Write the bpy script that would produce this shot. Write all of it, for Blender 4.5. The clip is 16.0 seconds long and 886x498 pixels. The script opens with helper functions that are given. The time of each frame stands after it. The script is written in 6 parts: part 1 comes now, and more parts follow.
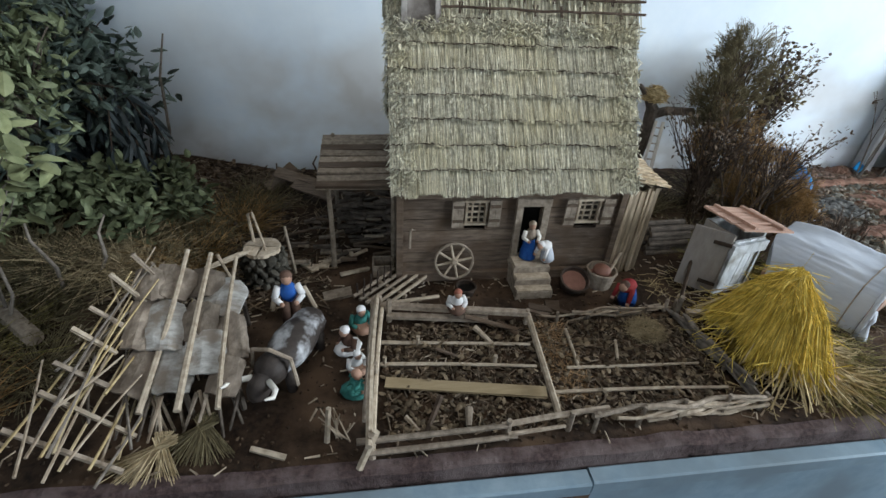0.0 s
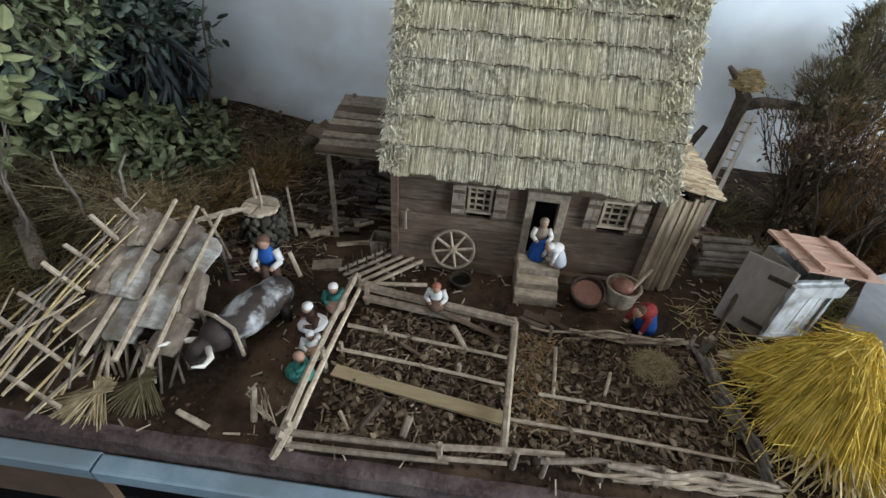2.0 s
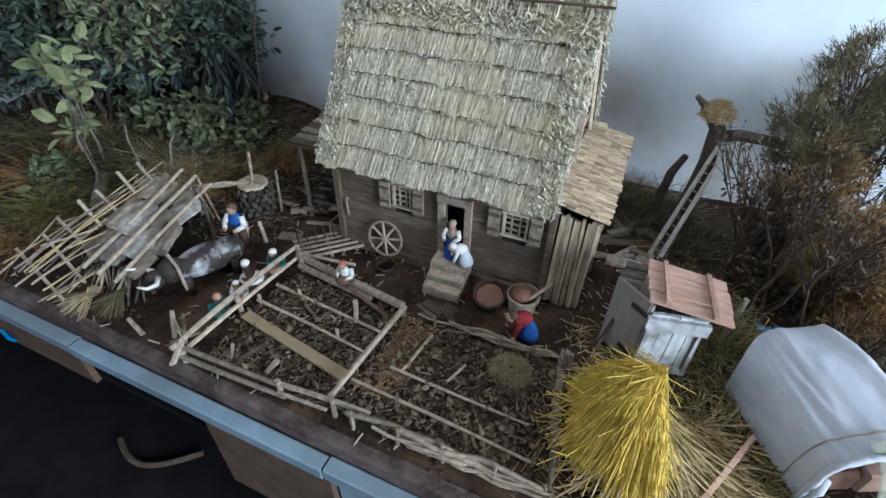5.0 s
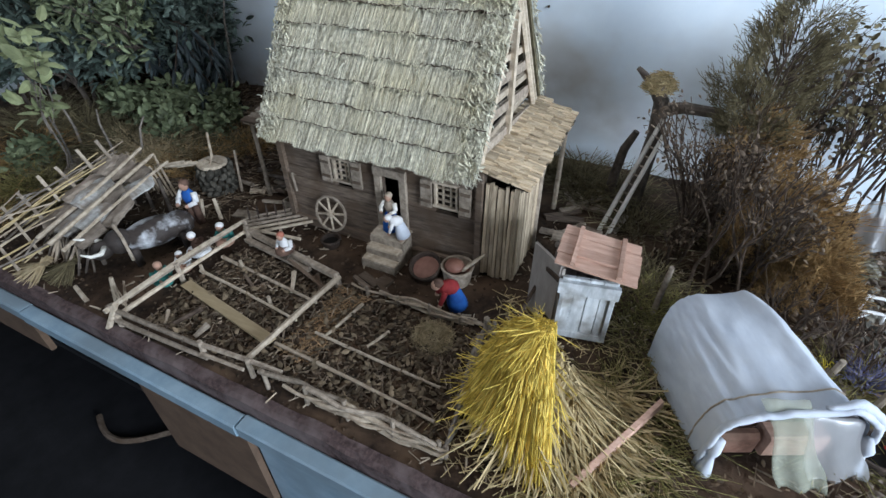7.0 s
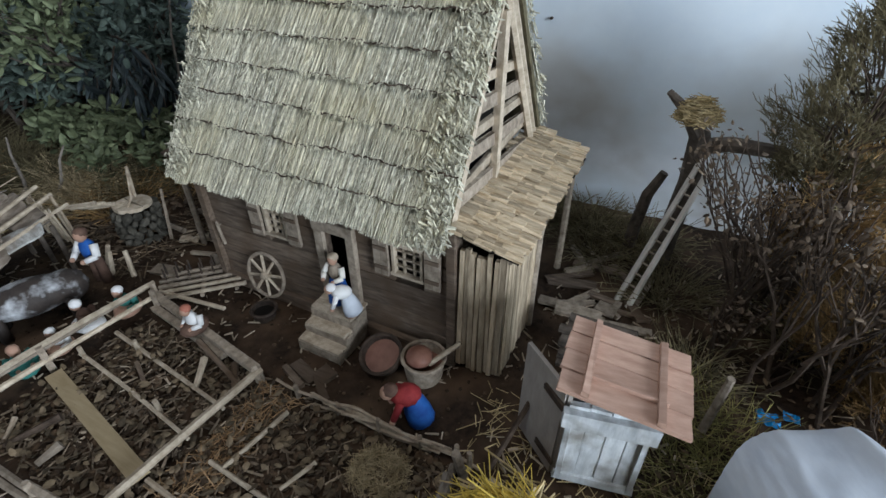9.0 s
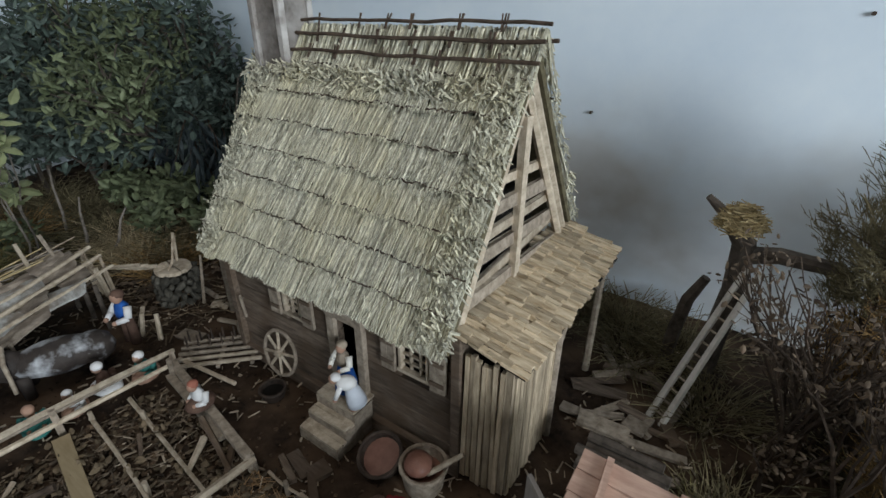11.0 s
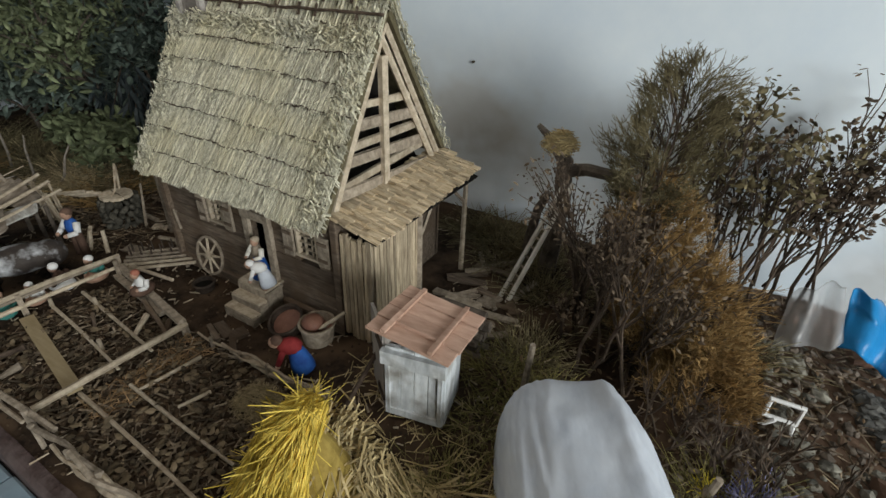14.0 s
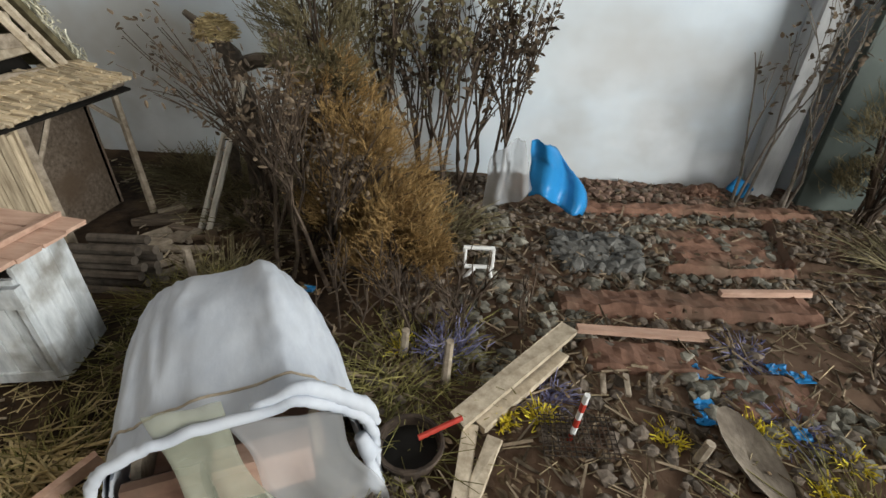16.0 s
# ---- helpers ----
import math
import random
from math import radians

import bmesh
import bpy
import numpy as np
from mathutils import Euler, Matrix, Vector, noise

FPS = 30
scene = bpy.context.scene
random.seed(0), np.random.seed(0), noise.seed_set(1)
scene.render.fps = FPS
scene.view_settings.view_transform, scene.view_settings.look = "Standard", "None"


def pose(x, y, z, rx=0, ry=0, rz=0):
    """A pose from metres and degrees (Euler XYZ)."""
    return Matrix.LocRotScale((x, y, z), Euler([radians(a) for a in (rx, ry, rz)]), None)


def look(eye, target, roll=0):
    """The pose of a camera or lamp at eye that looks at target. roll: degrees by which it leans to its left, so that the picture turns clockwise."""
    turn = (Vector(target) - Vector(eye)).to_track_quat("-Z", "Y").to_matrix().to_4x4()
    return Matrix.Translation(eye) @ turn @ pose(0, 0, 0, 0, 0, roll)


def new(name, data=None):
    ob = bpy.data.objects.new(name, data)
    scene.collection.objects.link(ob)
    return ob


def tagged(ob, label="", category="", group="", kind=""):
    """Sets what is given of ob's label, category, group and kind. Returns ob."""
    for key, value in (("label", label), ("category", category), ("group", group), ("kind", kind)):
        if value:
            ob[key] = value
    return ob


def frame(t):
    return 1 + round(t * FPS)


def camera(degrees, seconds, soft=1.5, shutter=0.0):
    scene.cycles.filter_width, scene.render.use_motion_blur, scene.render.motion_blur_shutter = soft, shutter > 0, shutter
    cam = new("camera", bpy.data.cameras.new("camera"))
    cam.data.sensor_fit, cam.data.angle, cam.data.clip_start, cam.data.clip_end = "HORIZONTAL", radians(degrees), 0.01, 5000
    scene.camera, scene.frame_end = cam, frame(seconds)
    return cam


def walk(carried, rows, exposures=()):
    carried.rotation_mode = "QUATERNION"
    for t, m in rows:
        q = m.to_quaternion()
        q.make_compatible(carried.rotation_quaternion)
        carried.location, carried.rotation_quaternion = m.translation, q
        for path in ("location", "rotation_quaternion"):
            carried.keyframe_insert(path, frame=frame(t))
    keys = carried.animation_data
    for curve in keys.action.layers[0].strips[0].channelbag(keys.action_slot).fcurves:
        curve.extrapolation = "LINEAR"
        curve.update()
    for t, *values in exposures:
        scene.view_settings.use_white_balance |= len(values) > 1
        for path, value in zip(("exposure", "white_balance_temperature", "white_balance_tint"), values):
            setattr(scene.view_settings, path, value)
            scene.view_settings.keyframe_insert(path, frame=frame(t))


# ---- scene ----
cam = camera(87.0, 16.0)
PATH = [
    (0, (-0.187, -0.858, 0.646), (0.09, 0.798, -0.441), 3.6),
    (0.5, (-0.165, -0.829, 0.643), (0.025, 0.805, -0.493), 3.7),
    (1, (-0.093, -0.778, 0.635), (-0.025, 0.796, -0.597), 3.6),
    (1.5, (-0.031, -0.757, 0.638), (-0.054, 0.824, -0.587), 3.7),
    (2, (0.015, -0.759, 0.639), (-0.1, 0.814, -0.591), 4.2),
    (2.5, (0.071, -0.766, 0.65), (-0.148, 0.785, -0.594), 4.2),
    (3, (0.144, -0.771, 0.672), (-0.195, 0.753, -0.579), 2.6),
    (3.5, (0.218, -0.768, 0.683), (-0.21, 0.724, -0.579), 0.9),
    (4, (0.284, -0.762, 0.685), (-0.225, 0.713, -0.566), 1.3),
    (4.5, (0.362, -0.748, 0.693), (-0.207, 0.715, -0.546), 1.6),
    (5, (0.444, -0.758, 0.702), (-0.176, 0.696, -0.522), 1.3),
    (5.2, (0.479, -0.77, 0.703), (-0.152, 0.702, -0.495), 1.4),
    (7.3, (0.631, -0.714, 0.654), (-0.085, 0.695, -0.572), -1.1),
    (7.5, (0.635, -0.705, 0.658), (-0.082, 0.697, -0.575), -1.6),
    (8, (0.651, -0.651, 0.651), (-0.028, 0.782, -0.567), -1.3),
    (8.5, (0.636, -0.55, 0.606), (-0.1, 0.904, -0.553), -1.1),
    (9, (0.571, -0.465, 0.57), (-0.183, 1.007, -0.556), -0.2),
    (9.5, (0.512, -0.404, 0.586), (-0.298, 1.132, -0.406), -0.6),
    (9.7, (0.494, -0.38, 0.599), (-0.339, 1.154, -0.377), -0.6),
    (11.8, (0.66, -0.434, 0.599), (-0.398, 1.031, -0.258), 0.8),
    (12, (0.668, -0.447, 0.609), (-0.387, 1.023, -0.243), 0.8),
    (12.5, (0.715, -0.47, 0.606), (-0.34, 1.011, -0.226), 0.3),
    (13, (0.773, -0.471, 0.594), (-0.217, 1.047, -0.253), 1.3),
    (13.5, (0.836, -0.491, 0.603), (-0.106, 1.028, -0.294), 2.8),
    (14, (0.85, -0.518, 0.611), (0.009, 0.982, -0.409), 2.3),
    (14.5, (0.887, -0.505, 0.57), (0.203, 1.051, -0.484), -0.2),
    (15, (0.959, -0.489, 0.517), (0.442, 1.122, -0.549), 0.7),
    (15.1, (0.978, -0.49, 0.508), (0.479, 1.131, -0.552), 0.6),
    (15.5, (1.011, -0.461, 0.476), (0.672, 1.196, -0.591), 1.3),
    (16, (1.08, -0.429, 0.436), (0.909, 1.262, -0.619), 1.4),
]
walk(cam, [(t, look(eye, target, roll)) for t, eye, target, roll in PATH], [(0, 0.22, 6450, 10), (1, 0.18, 6600, 11), (3.5, 0.42, 6250, 9), (5, 0.3, 5900, 10), (7.5, 0.24, 6100, 12), (9.2, -0.1, 6250, 11), (12.5, -0.46, 6950, 10), (14.5, -0.38, 7450, 11), (16, -0.24, 7600, 12)])

# ---- world and light ----
world = bpy.data.worlds.new("world")
scene.world = world
world.use_nodes = True
sky = world.node_tree.nodes.new("ShaderNodeTexSky")
sky.sky_type, sky.sun_disc, sky.sun_elevation, sky.sun_rotation = "NISHITA", False, radians(40), radians(150)
world.node_tree.links.new(sky.outputs[0], world.node_tree.nodes["Background"].inputs[0])
world.node_tree.nodes["Background"].inputs[1].default_value = 0.1


def area_lamp(name, eye, target, sx, sy, watts, colour):
    lamp = bpy.data.lights.new(name, "AREA")
    lamp.shape, lamp.size, lamp.size_y, lamp.energy, lamp.color = "RECTANGLE", sx, sy, watts, colour
    ob = new(name, lamp)
    ob.matrix_world = look(eye, target)
    return ob


# daylight in the opening of the room's window, and the lit ceiling fitting
area_lamp("window_daylight", (3.7, -1.3, 0.95), (0.6, 0.1, 0.1), 1.7, 1.3, 172, (0.84, 0.93, 1.0))
area_lamp("south_window_daylight", (-0.9, -3.0, 0.95), (-0.3, 0.0, 0.1), 1.4, 1.3, 10, (0.84, 0.93, 1.0))
area_lamp("ceiling_lamp_light", (0.2, -0.55, 1.78), (0.2, -0.35, 0.0), 1.5, 0.4, 7, (1.0, 0.97, 0.92))


# ---- materials ----
def mat(name, c1, c2, scale=40.0, rough=0.85, bump=0.4, stretch=(1, 1, 1), vary=0.25, c3=None, spot=6.0, metal=0.0, island=False, trans=0.0, fine=0.0):
    """Two noise scales between c1 and c2, c3 in larger stains, brightness varied piece by piece."""
    m = bpy.data.materials.new(name)
    m.use_nodes = True
    nt = m.node_tree
    N, L = nt.nodes, nt.links
    b = N["Principled BSDF"]
    b.inputs["Roughness"].default_value, b.inputs["Metallic"].default_value = rough, metal
    b.inputs["Specular IOR Level"].default_value = 0.25
    co = N.new("ShaderNodeTexCoord")
    mp = N.new("ShaderNodeMapping")
    mp.inputs["Scale"].default_value = stretch
    L.new(co.outputs["Object"], mp.inputs[0])
    n1 = N.new("ShaderNodeTexNoise")
    n1.inputs["Scale"].default_value, n1.inputs["Detail"].default_value, n1.inputs["Roughness"].default_value = scale, 8, 0.65
    L.new(mp.outputs[0], n1.inputs["Vector"])
    r1 = N.new("ShaderNodeValToRGB")
    r1.color_ramp.elements[0].position, r1.color_ramp.elements[1].position = 0.32, 0.68
    r1.color_ramp.elements[0].color, r1.color_ramp.elements[1].color = (*c1, 1), (*c2, 1)
    L.new(n1.outputs[0], r1.inputs[0])
    out = r1.outputs[0]
    if c3:
        n2 = N.new("ShaderNodeTexNoise")
        n2.inputs["Scale"].default_value, n2.inputs["Detail"].default_value = spot, 5
        L.new(co.outputs["Object"], n2.inputs["Vector"])
        r2 = N.new("ShaderNodeValToRGB")
        r2.color_ramp.elements[0].position, r2.color_ramp.elements[1].position = 0.45, 0.66
        L.new(n2.outputs[0], r2.inputs[0])
        mx = N.new("ShaderNodeMix")
        mx.data_type = "RGBA"
        L.new(r2.outputs[0], mx.inputs[0])
        L.new(out, mx.inputs[6])
        mx.inputs[7].default_value = (*c3, 1)
        out = mx.outputs[2]
    if vary:
        src = N.new("ShaderNodeNewGeometry").outputs["Random Per Island"] if island else N.new("ShaderNodeObjectInfo").outputs["Random"]
        mr = N.new("ShaderNodeMapRange")
        mr.inputs[3].default_value, mr.inputs[4].default_value = 1 - vary, 1 + vary
        L.new(src, mr.inputs[0])
        hs = N.new("ShaderNodeHueSaturation")
        L.new(mr.outputs[0], hs.inputs["Value"])
        L.new(out, hs.inputs["Color"])
        out = hs.outputs[0]
    L.new(out, b.inputs["Base Color"])
    if bump:
        bp = N.new("ShaderNodeBump")
        bp.inputs["Strength"].default_value, bp.inputs["Distance"].default_value = bump, 0.003
        L.new(n1.outputs[0], bp.inputs["Height"])
        L.new(bp.outputs[0], b.inputs["Normal"])
    if trans:
        b.inputs["Transmission Weight"].default_value = trans
    return m


M_SOIL = mat("soil", (0.010, 0.006, 0.004), (0.054, 0.033, 0.020), 60, 0.95, 0.9, vary=0, c3=(0.098, 0.062, 0.038), spot=9)
def red_side(m):
    """Redder, lighter earth on the digging ground at one end."""
    N, L = m.node_tree.nodes, m.node_tree.links
    b = N["Principled BSDF"]
    base = b.inputs["Base Color"].links[0].from_socket
    co = N.new("ShaderNodeTexCoord")
    sep = N.new("ShaderNodeSeparateXYZ")
    L.new(co.outputs["Object"], sep.inputs[0])
    n = N.new("ShaderNodeTexNoise")
    n.inputs["Scale"].default_value = 7
    L.new(co.outputs["Object"], n.inputs["Vector"])
    add = N.new("ShaderNodeMath")
    add.operation = "MULTIPLY_ADD"
    L.new(n.outputs[0], add.inputs[0])
    add.inputs[1].default_value = 0.5
    L.new(sep.outputs[0], add.inputs[2])
    r = N.new("ShaderNodeMapRange")
    r.inputs[1].default_value, r.inputs[2].default_value, r.inputs[4].default_value = 1.1, 1.45, 0.75
    L.new(add.outputs[0], r.inputs[0])
    mx = N.new("ShaderNodeMix")
    mx.data_type = "RGBA"
    L.new(r.outputs[0], mx.inputs[0])
    L.new(base, mx.inputs[6])
    mx.inputs[7].default_value = (0.17, 0.105, 0.072, 1)
    L.new(mx.outputs[2], b.inputs["Base Color"])


red_side(M_SOIL)
M_CLOD = mat("clods", (0.022, 0.014, 0.009), (0.112, 0.075, 0.046), 90, 0.95, 0.6, vary=0.6, island=True)
M_KERB = mat("painted_earth_edge", (0.035, 0.023, 0.022), (0.115, 0.078, 0.074), 110, 0.9, 1.0, vary=0, c3=(0.15, 0.115, 0.11), spot=18)
M_STRIP = mat("grey_blue_paint", (0.22, 0.32, 0.40), (0.32, 0.43, 0.51), 25, 0.45, 0.1, vary=0.05, c3=(0.20, 0.26, 0.30), spot=5)
M_CARD = mat("brown_board", (0.10, 0.065, 0.045), (0.16, 0.105, 0.07), 20, 0.8, 0.1, vary=0.1)
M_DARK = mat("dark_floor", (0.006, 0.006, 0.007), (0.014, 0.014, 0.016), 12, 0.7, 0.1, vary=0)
# tone for the unseen room shell, darkened to cut bounced fill light
M_ROOM = mat("dark_room_plaster", (0.075, 0.074, 0.071), (0.105, 0.103, 0.10), 6, 0.9, 0.1, vary=0)
M_BOARD = mat("weathered_boards", (0.074, 0.054, 0.040), (0.215, 0.165, 0.125), 22, 0.85, 0.5, stretch=(1, 7, 7), vary=0.22, c3=(0.11, 0.075, 0.05), spot=14)
M_PLANKV = mat("slat_wood", (0.24, 0.185, 0.125), (0.56, 0.46, 0.33), 22, 0.8, 0.4, stretch=(7, 7, 1), vary=0.28)
M_PALE = mat("pale_wood", (0.30, 0.24, 0.172), (0.58, 0.495, 0.385), 24, 0.75, 0.35, stretch=(3, 3, 3), vary=0.22)
M_GREYW = mat("grey_wood", (0.17, 0.135, 0.10), (0.40, 0.335, 0.265), 26, 0.85, 0.5, stretch=(3, 3, 3), vary=0.25)
M_STICK = mat("peeled_sticks", (0.22, 0.165, 0.115), (0.50, 0.42, 0.32), 45, 0.8, 0.4, vary=0.25, island=True)
M_TWIG = mat("dark_twigs", (0.035, 0.024, 0.017), (0.11, 0.08, 0.06), 60, 0.9, 0.4, vary=0.4, island=True)
M_GTWIG = mat("grey_twigs", (0.10, 0.085, 0.07), (0.27, 0.235, 0.20), 60, 0.9, 0.4, vary=0.35, island=True)
M_BARK = mat("bark", (0.05, 0.04, 0.032), (0.17, 0.14, 0.115), 40, 0.9, 0.8, vary=0.2)
M_BARKP = mat("bark_plates", (0.13, 0.105, 0.080), (0.37, 0.31, 0.25), 34, 0.85, 0.45, stretch=(2.4, 1.2, 2), vary=0.35, c3=(0.15, 0.12, 0.095), spot=30)
M_BARKW = mat("weathered_white_bark", (0.24, 0.225, 0.20), (0.58, 0.58, 0.56), 34, 0.85, 0.4, stretch=(1.4, 2.6, 2), vary=0.15, c3=(0.26, 0.22, 0.18), spot=34)
M_THATCH = mat("thatch_reed", (0.36, 0.34, 0.255), (0.76, 0.735, 0.605), 150, 0.85, 0.6, vary=0.42, island=True, c3=(0.58, 0.54, 0.395), spot=7)
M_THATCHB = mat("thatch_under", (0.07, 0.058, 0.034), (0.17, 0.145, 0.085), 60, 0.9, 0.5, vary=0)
M_YELLOW = mat("dyed_straw", (0.50, 0.35, 0.045), (0.86, 0.66, 0.16), 50, 0.75, 0.3, vary=0.38, island=True)
M_STRAW = mat("dry_straw", (0.30, 0.22, 0.10), (0.58, 0.47, 0.27), 50, 0.8, 0.3, vary=0.35, island=True)
M_HAY = mat("fine_hay", (0.30, 0.23, 0.13), (0.50, 0.41, 0.26), 50, 0.85, 0.3, vary=0.3, island=True)
M_GRASS = mat("dry_green_grass", (0.10, 0.095, 0.03), (0.30, 0.26, 0.10), 30, 0.85, 0.2, vary=0.45, island=True)
M_SHINGLE = mat("shingles", (0.34, 0.25, 0.15), (0.64, 0.53, 0.38), 26, 0.75, 0.4, stretch=(1, 5, 5), vary=0.36)
M_PINK = mat("pinkish_roof_board", (0.42, 0.255, 0.19), (0.60, 0.40, 0.31), 24, 0.7, 0.3, stretch=(1, 4, 4), vary=0.12)
M_WHITEW = mat("whitewashed_board", (0.42, 0.45, 0.47), (0.72, 0.75, 0.77), 22, 0.7, 0.4, stretch=(4, 4, 1), vary=0.12, c3=(0.25, 0.24, 0.22), spot=22)
# grey that includes the shade on the outhouse's left, door side
M_DOORG = mat("shaded_grey_board", (0.30, 0.27, 0.245), (0.40, 0.365, 0.335), 30, 0.8, 0.2, stretch=(3, 3, 1), vary=0.06)
M_CHIM = mat("chimney_render", (0.16, 0.14, 0.125), (0.40, 0.37, 0.345), 40, 0.9, 0.6, vary=0.1, c3=(0.52, 0.50, 0.48), spot=25)
M_CHIMP = mat("chimney_panel", (0.11, 0.098, 0.088), (0.29, 0.262, 0.24), 45, 0.9, 0.6, vary=0, c3=(0.36, 0.34, 0.32), spot=22)
M_RAIL = mat("peeled_pale_rail", (0.42, 0.39, 0.34), (0.66, 0.63, 0.58), 24, 0.75, 0.3, vary=0.15)
M_STONE = mat("gravel", (0.075, 0.06, 0.048), (0.23, 0.185, 0.15), 60, 0.9, 0.5, vary=0.5, island=True)
M_BRICK = mat("red_earth", (0.12, 0.062, 0.043), (0.25, 0.135, 0.095), 50, 0.9, 0.6, vary=0.2, c3=(0.13, 0.085, 0.06), spot=12)
M_IRON = mat("rusted_iron", (0.03, 0.024, 0.02), (0.09, 0.065, 0.05), 60, 0.7, 0.4, vary=0.2, metal=0.3)
M_PAN = mat("reddish_pan", (0.17, 0.075, 0.055), (0.29, 0.150, 0.110), 30, 0.4, 0.2, vary=0)
# near-black standing in for shade in openings, roof gaps and hollow vessels
M_BLACK = mat("black_recess_shade", (0.006, 0.005, 0.004), (0.014, 0.012, 0.01), 10, 0.9, 0, vary=0)
M_PANE = mat("dusty_dark_pane", (0.030, 0.024, 0.018), (0.06, 0.05, 0.038), 40, 0.5, 0.1, vary=0)
M_CLOTH = mat("white_wagon_cloth", (0.41, 0.45, 0.52), (0.60, 0.64, 0.70), 22, 1.0, 0.35, stretch=(1, 0.4, 1), vary=0, c3=(0.52, 0.55, 0.60), spot=14)
M_GAUZE = mat("greenish_gauze", (0.36, 0.38, 0.29), (0.52, 0.54, 0.44), 60, 0.85, 0.4, vary=0)
M_GAUZE.node_tree.nodes["Principled BSDF"].inputs["Alpha"].default_value = 0.36
M_BLUE = mat("blue_plastic", (0.005, 0.17, 0.42), (0.01, 0.25, 0.58), 12, 0.35, 0.2, vary=0.1)
M_CLEAR = mat("clear_plastic", (0.80, 0.82, 0.85), (0.92, 0.94, 0.96), 10, 0.3, 0.5, vary=0, trans=0.6)
M_CLEAR.node_tree.nodes["Principled BSDF"].inputs["Alpha"].default_value = 0.32
M_WHITE = mat("white_paint", (0.66, 0.66, 0.66), (0.80, 0.80, 0.79), 40, 0.6, 0.2, vary=0.06)
M_RED = mat("red_paint", (0.38, 0.03, 0.02), (0.50, 0.06, 0.04), 40, 0.6, 0.2, vary=0.06)
M_CRIMSON = mat("crimson_cloth_paint", (0.17, 0.014, 0.018), (0.32, 0.040, 0.040), 50, 0.75, 0.3, vary=0)
M_SKIN = mat("painted_clay", (0.34, 0.20, 0.14), (0.46, 0.29, 0.21), 60, 0.6, 0.2, vary=0)
M_NAVY = mat("blue_cloth_paint", (0.012, 0.06, 0.26), (0.025, 0.13, 0.44), 50, 0.7, 0.3, vary=0)
M_TEAL = mat("teal_cloth_paint", (0.03, 0.15, 0.13), (0.06, 0.25, 0.22), 50, 0.7, 0.3, vary=0)
M_BROWNC = mat("brown_cloth_paint", (0.07, 0.04, 0.03), (0.15, 0.09, 0.065), 50, 0.8, 0.3, vary=0)
M_TERRA = mat("terracotta_paint", (0.30, 0.10, 0.065), (0.42, 0.17, 0.12), 50, 0.7, 0.3, vary=0)
M_OX = mat("dark_ox_clay", (0.025, 0.02, 0.018), (0.065, 0.052, 0.045), 40, 0.6, 0.4, vary=0, c3=(0.62, 0.64, 0.67), spot=26)
M_OXD = mat("dark_hide", (0.022, 0.018, 0.016), (0.06, 0.048, 0.042), 40, 0.6, 0.4, vary=0)
M_HORN = mat("ivory_horn", (0.66, 0.64, 0.58), (0.80, 0.78, 0.72), 40, 0.4, 0.1, vary=0)
M_LEAFD = mat("dark_green_leaf", (0.050, 0.070, 0.060), (0.140, 0.182, 0.152), 30, 0.5, 0.2, vary=0.5, island=True)
M_LEAFG = mat("green_leaf", (0.075, 0.094, 0.050), (0.205, 0.235, 0.130), 30, 0.55, 0.2, vary=0.45, island=True)
M_LEAFP = mat("pale_green_leaf", (0.15, 0.175, 0.085), (0.30, 0.325, 0.17), 30, 0.55, 0.2, vary=0.3, island=True)
M_LEAFR = mat("dry_brown_leaf", (0.06, 0.042, 0.03), (0.17, 0.125, 0.085), 30, 0.75, 0.2, vary=0.5, island=True)
M_RUST = mat("rust_brown_brush", (0.15, 0.088, 0.034), (0.42, 0.27, 0.115), 30, 0.85, 0.2, vary=0.45, island=True)
M_OLIVE = mat("olive_brush", (0.09, 0.075, 0.04), (0.22, 0.185, 0.105), 30, 0.85, 0.2, vary=0.4, island=True)
M_PANEL = mat("dark_green_panel", (0.05, 0.065, 0.06), (0.085, 0.105, 0.095), 8, 0.6, 0.1, vary=0)
M_GPOST = mat("grey_post", (0.34, 0.35, 0.36), (0.46, 0.47, 0.48), 18, 0.7, 0.2, stretch=(4, 4, 1), vary=0)


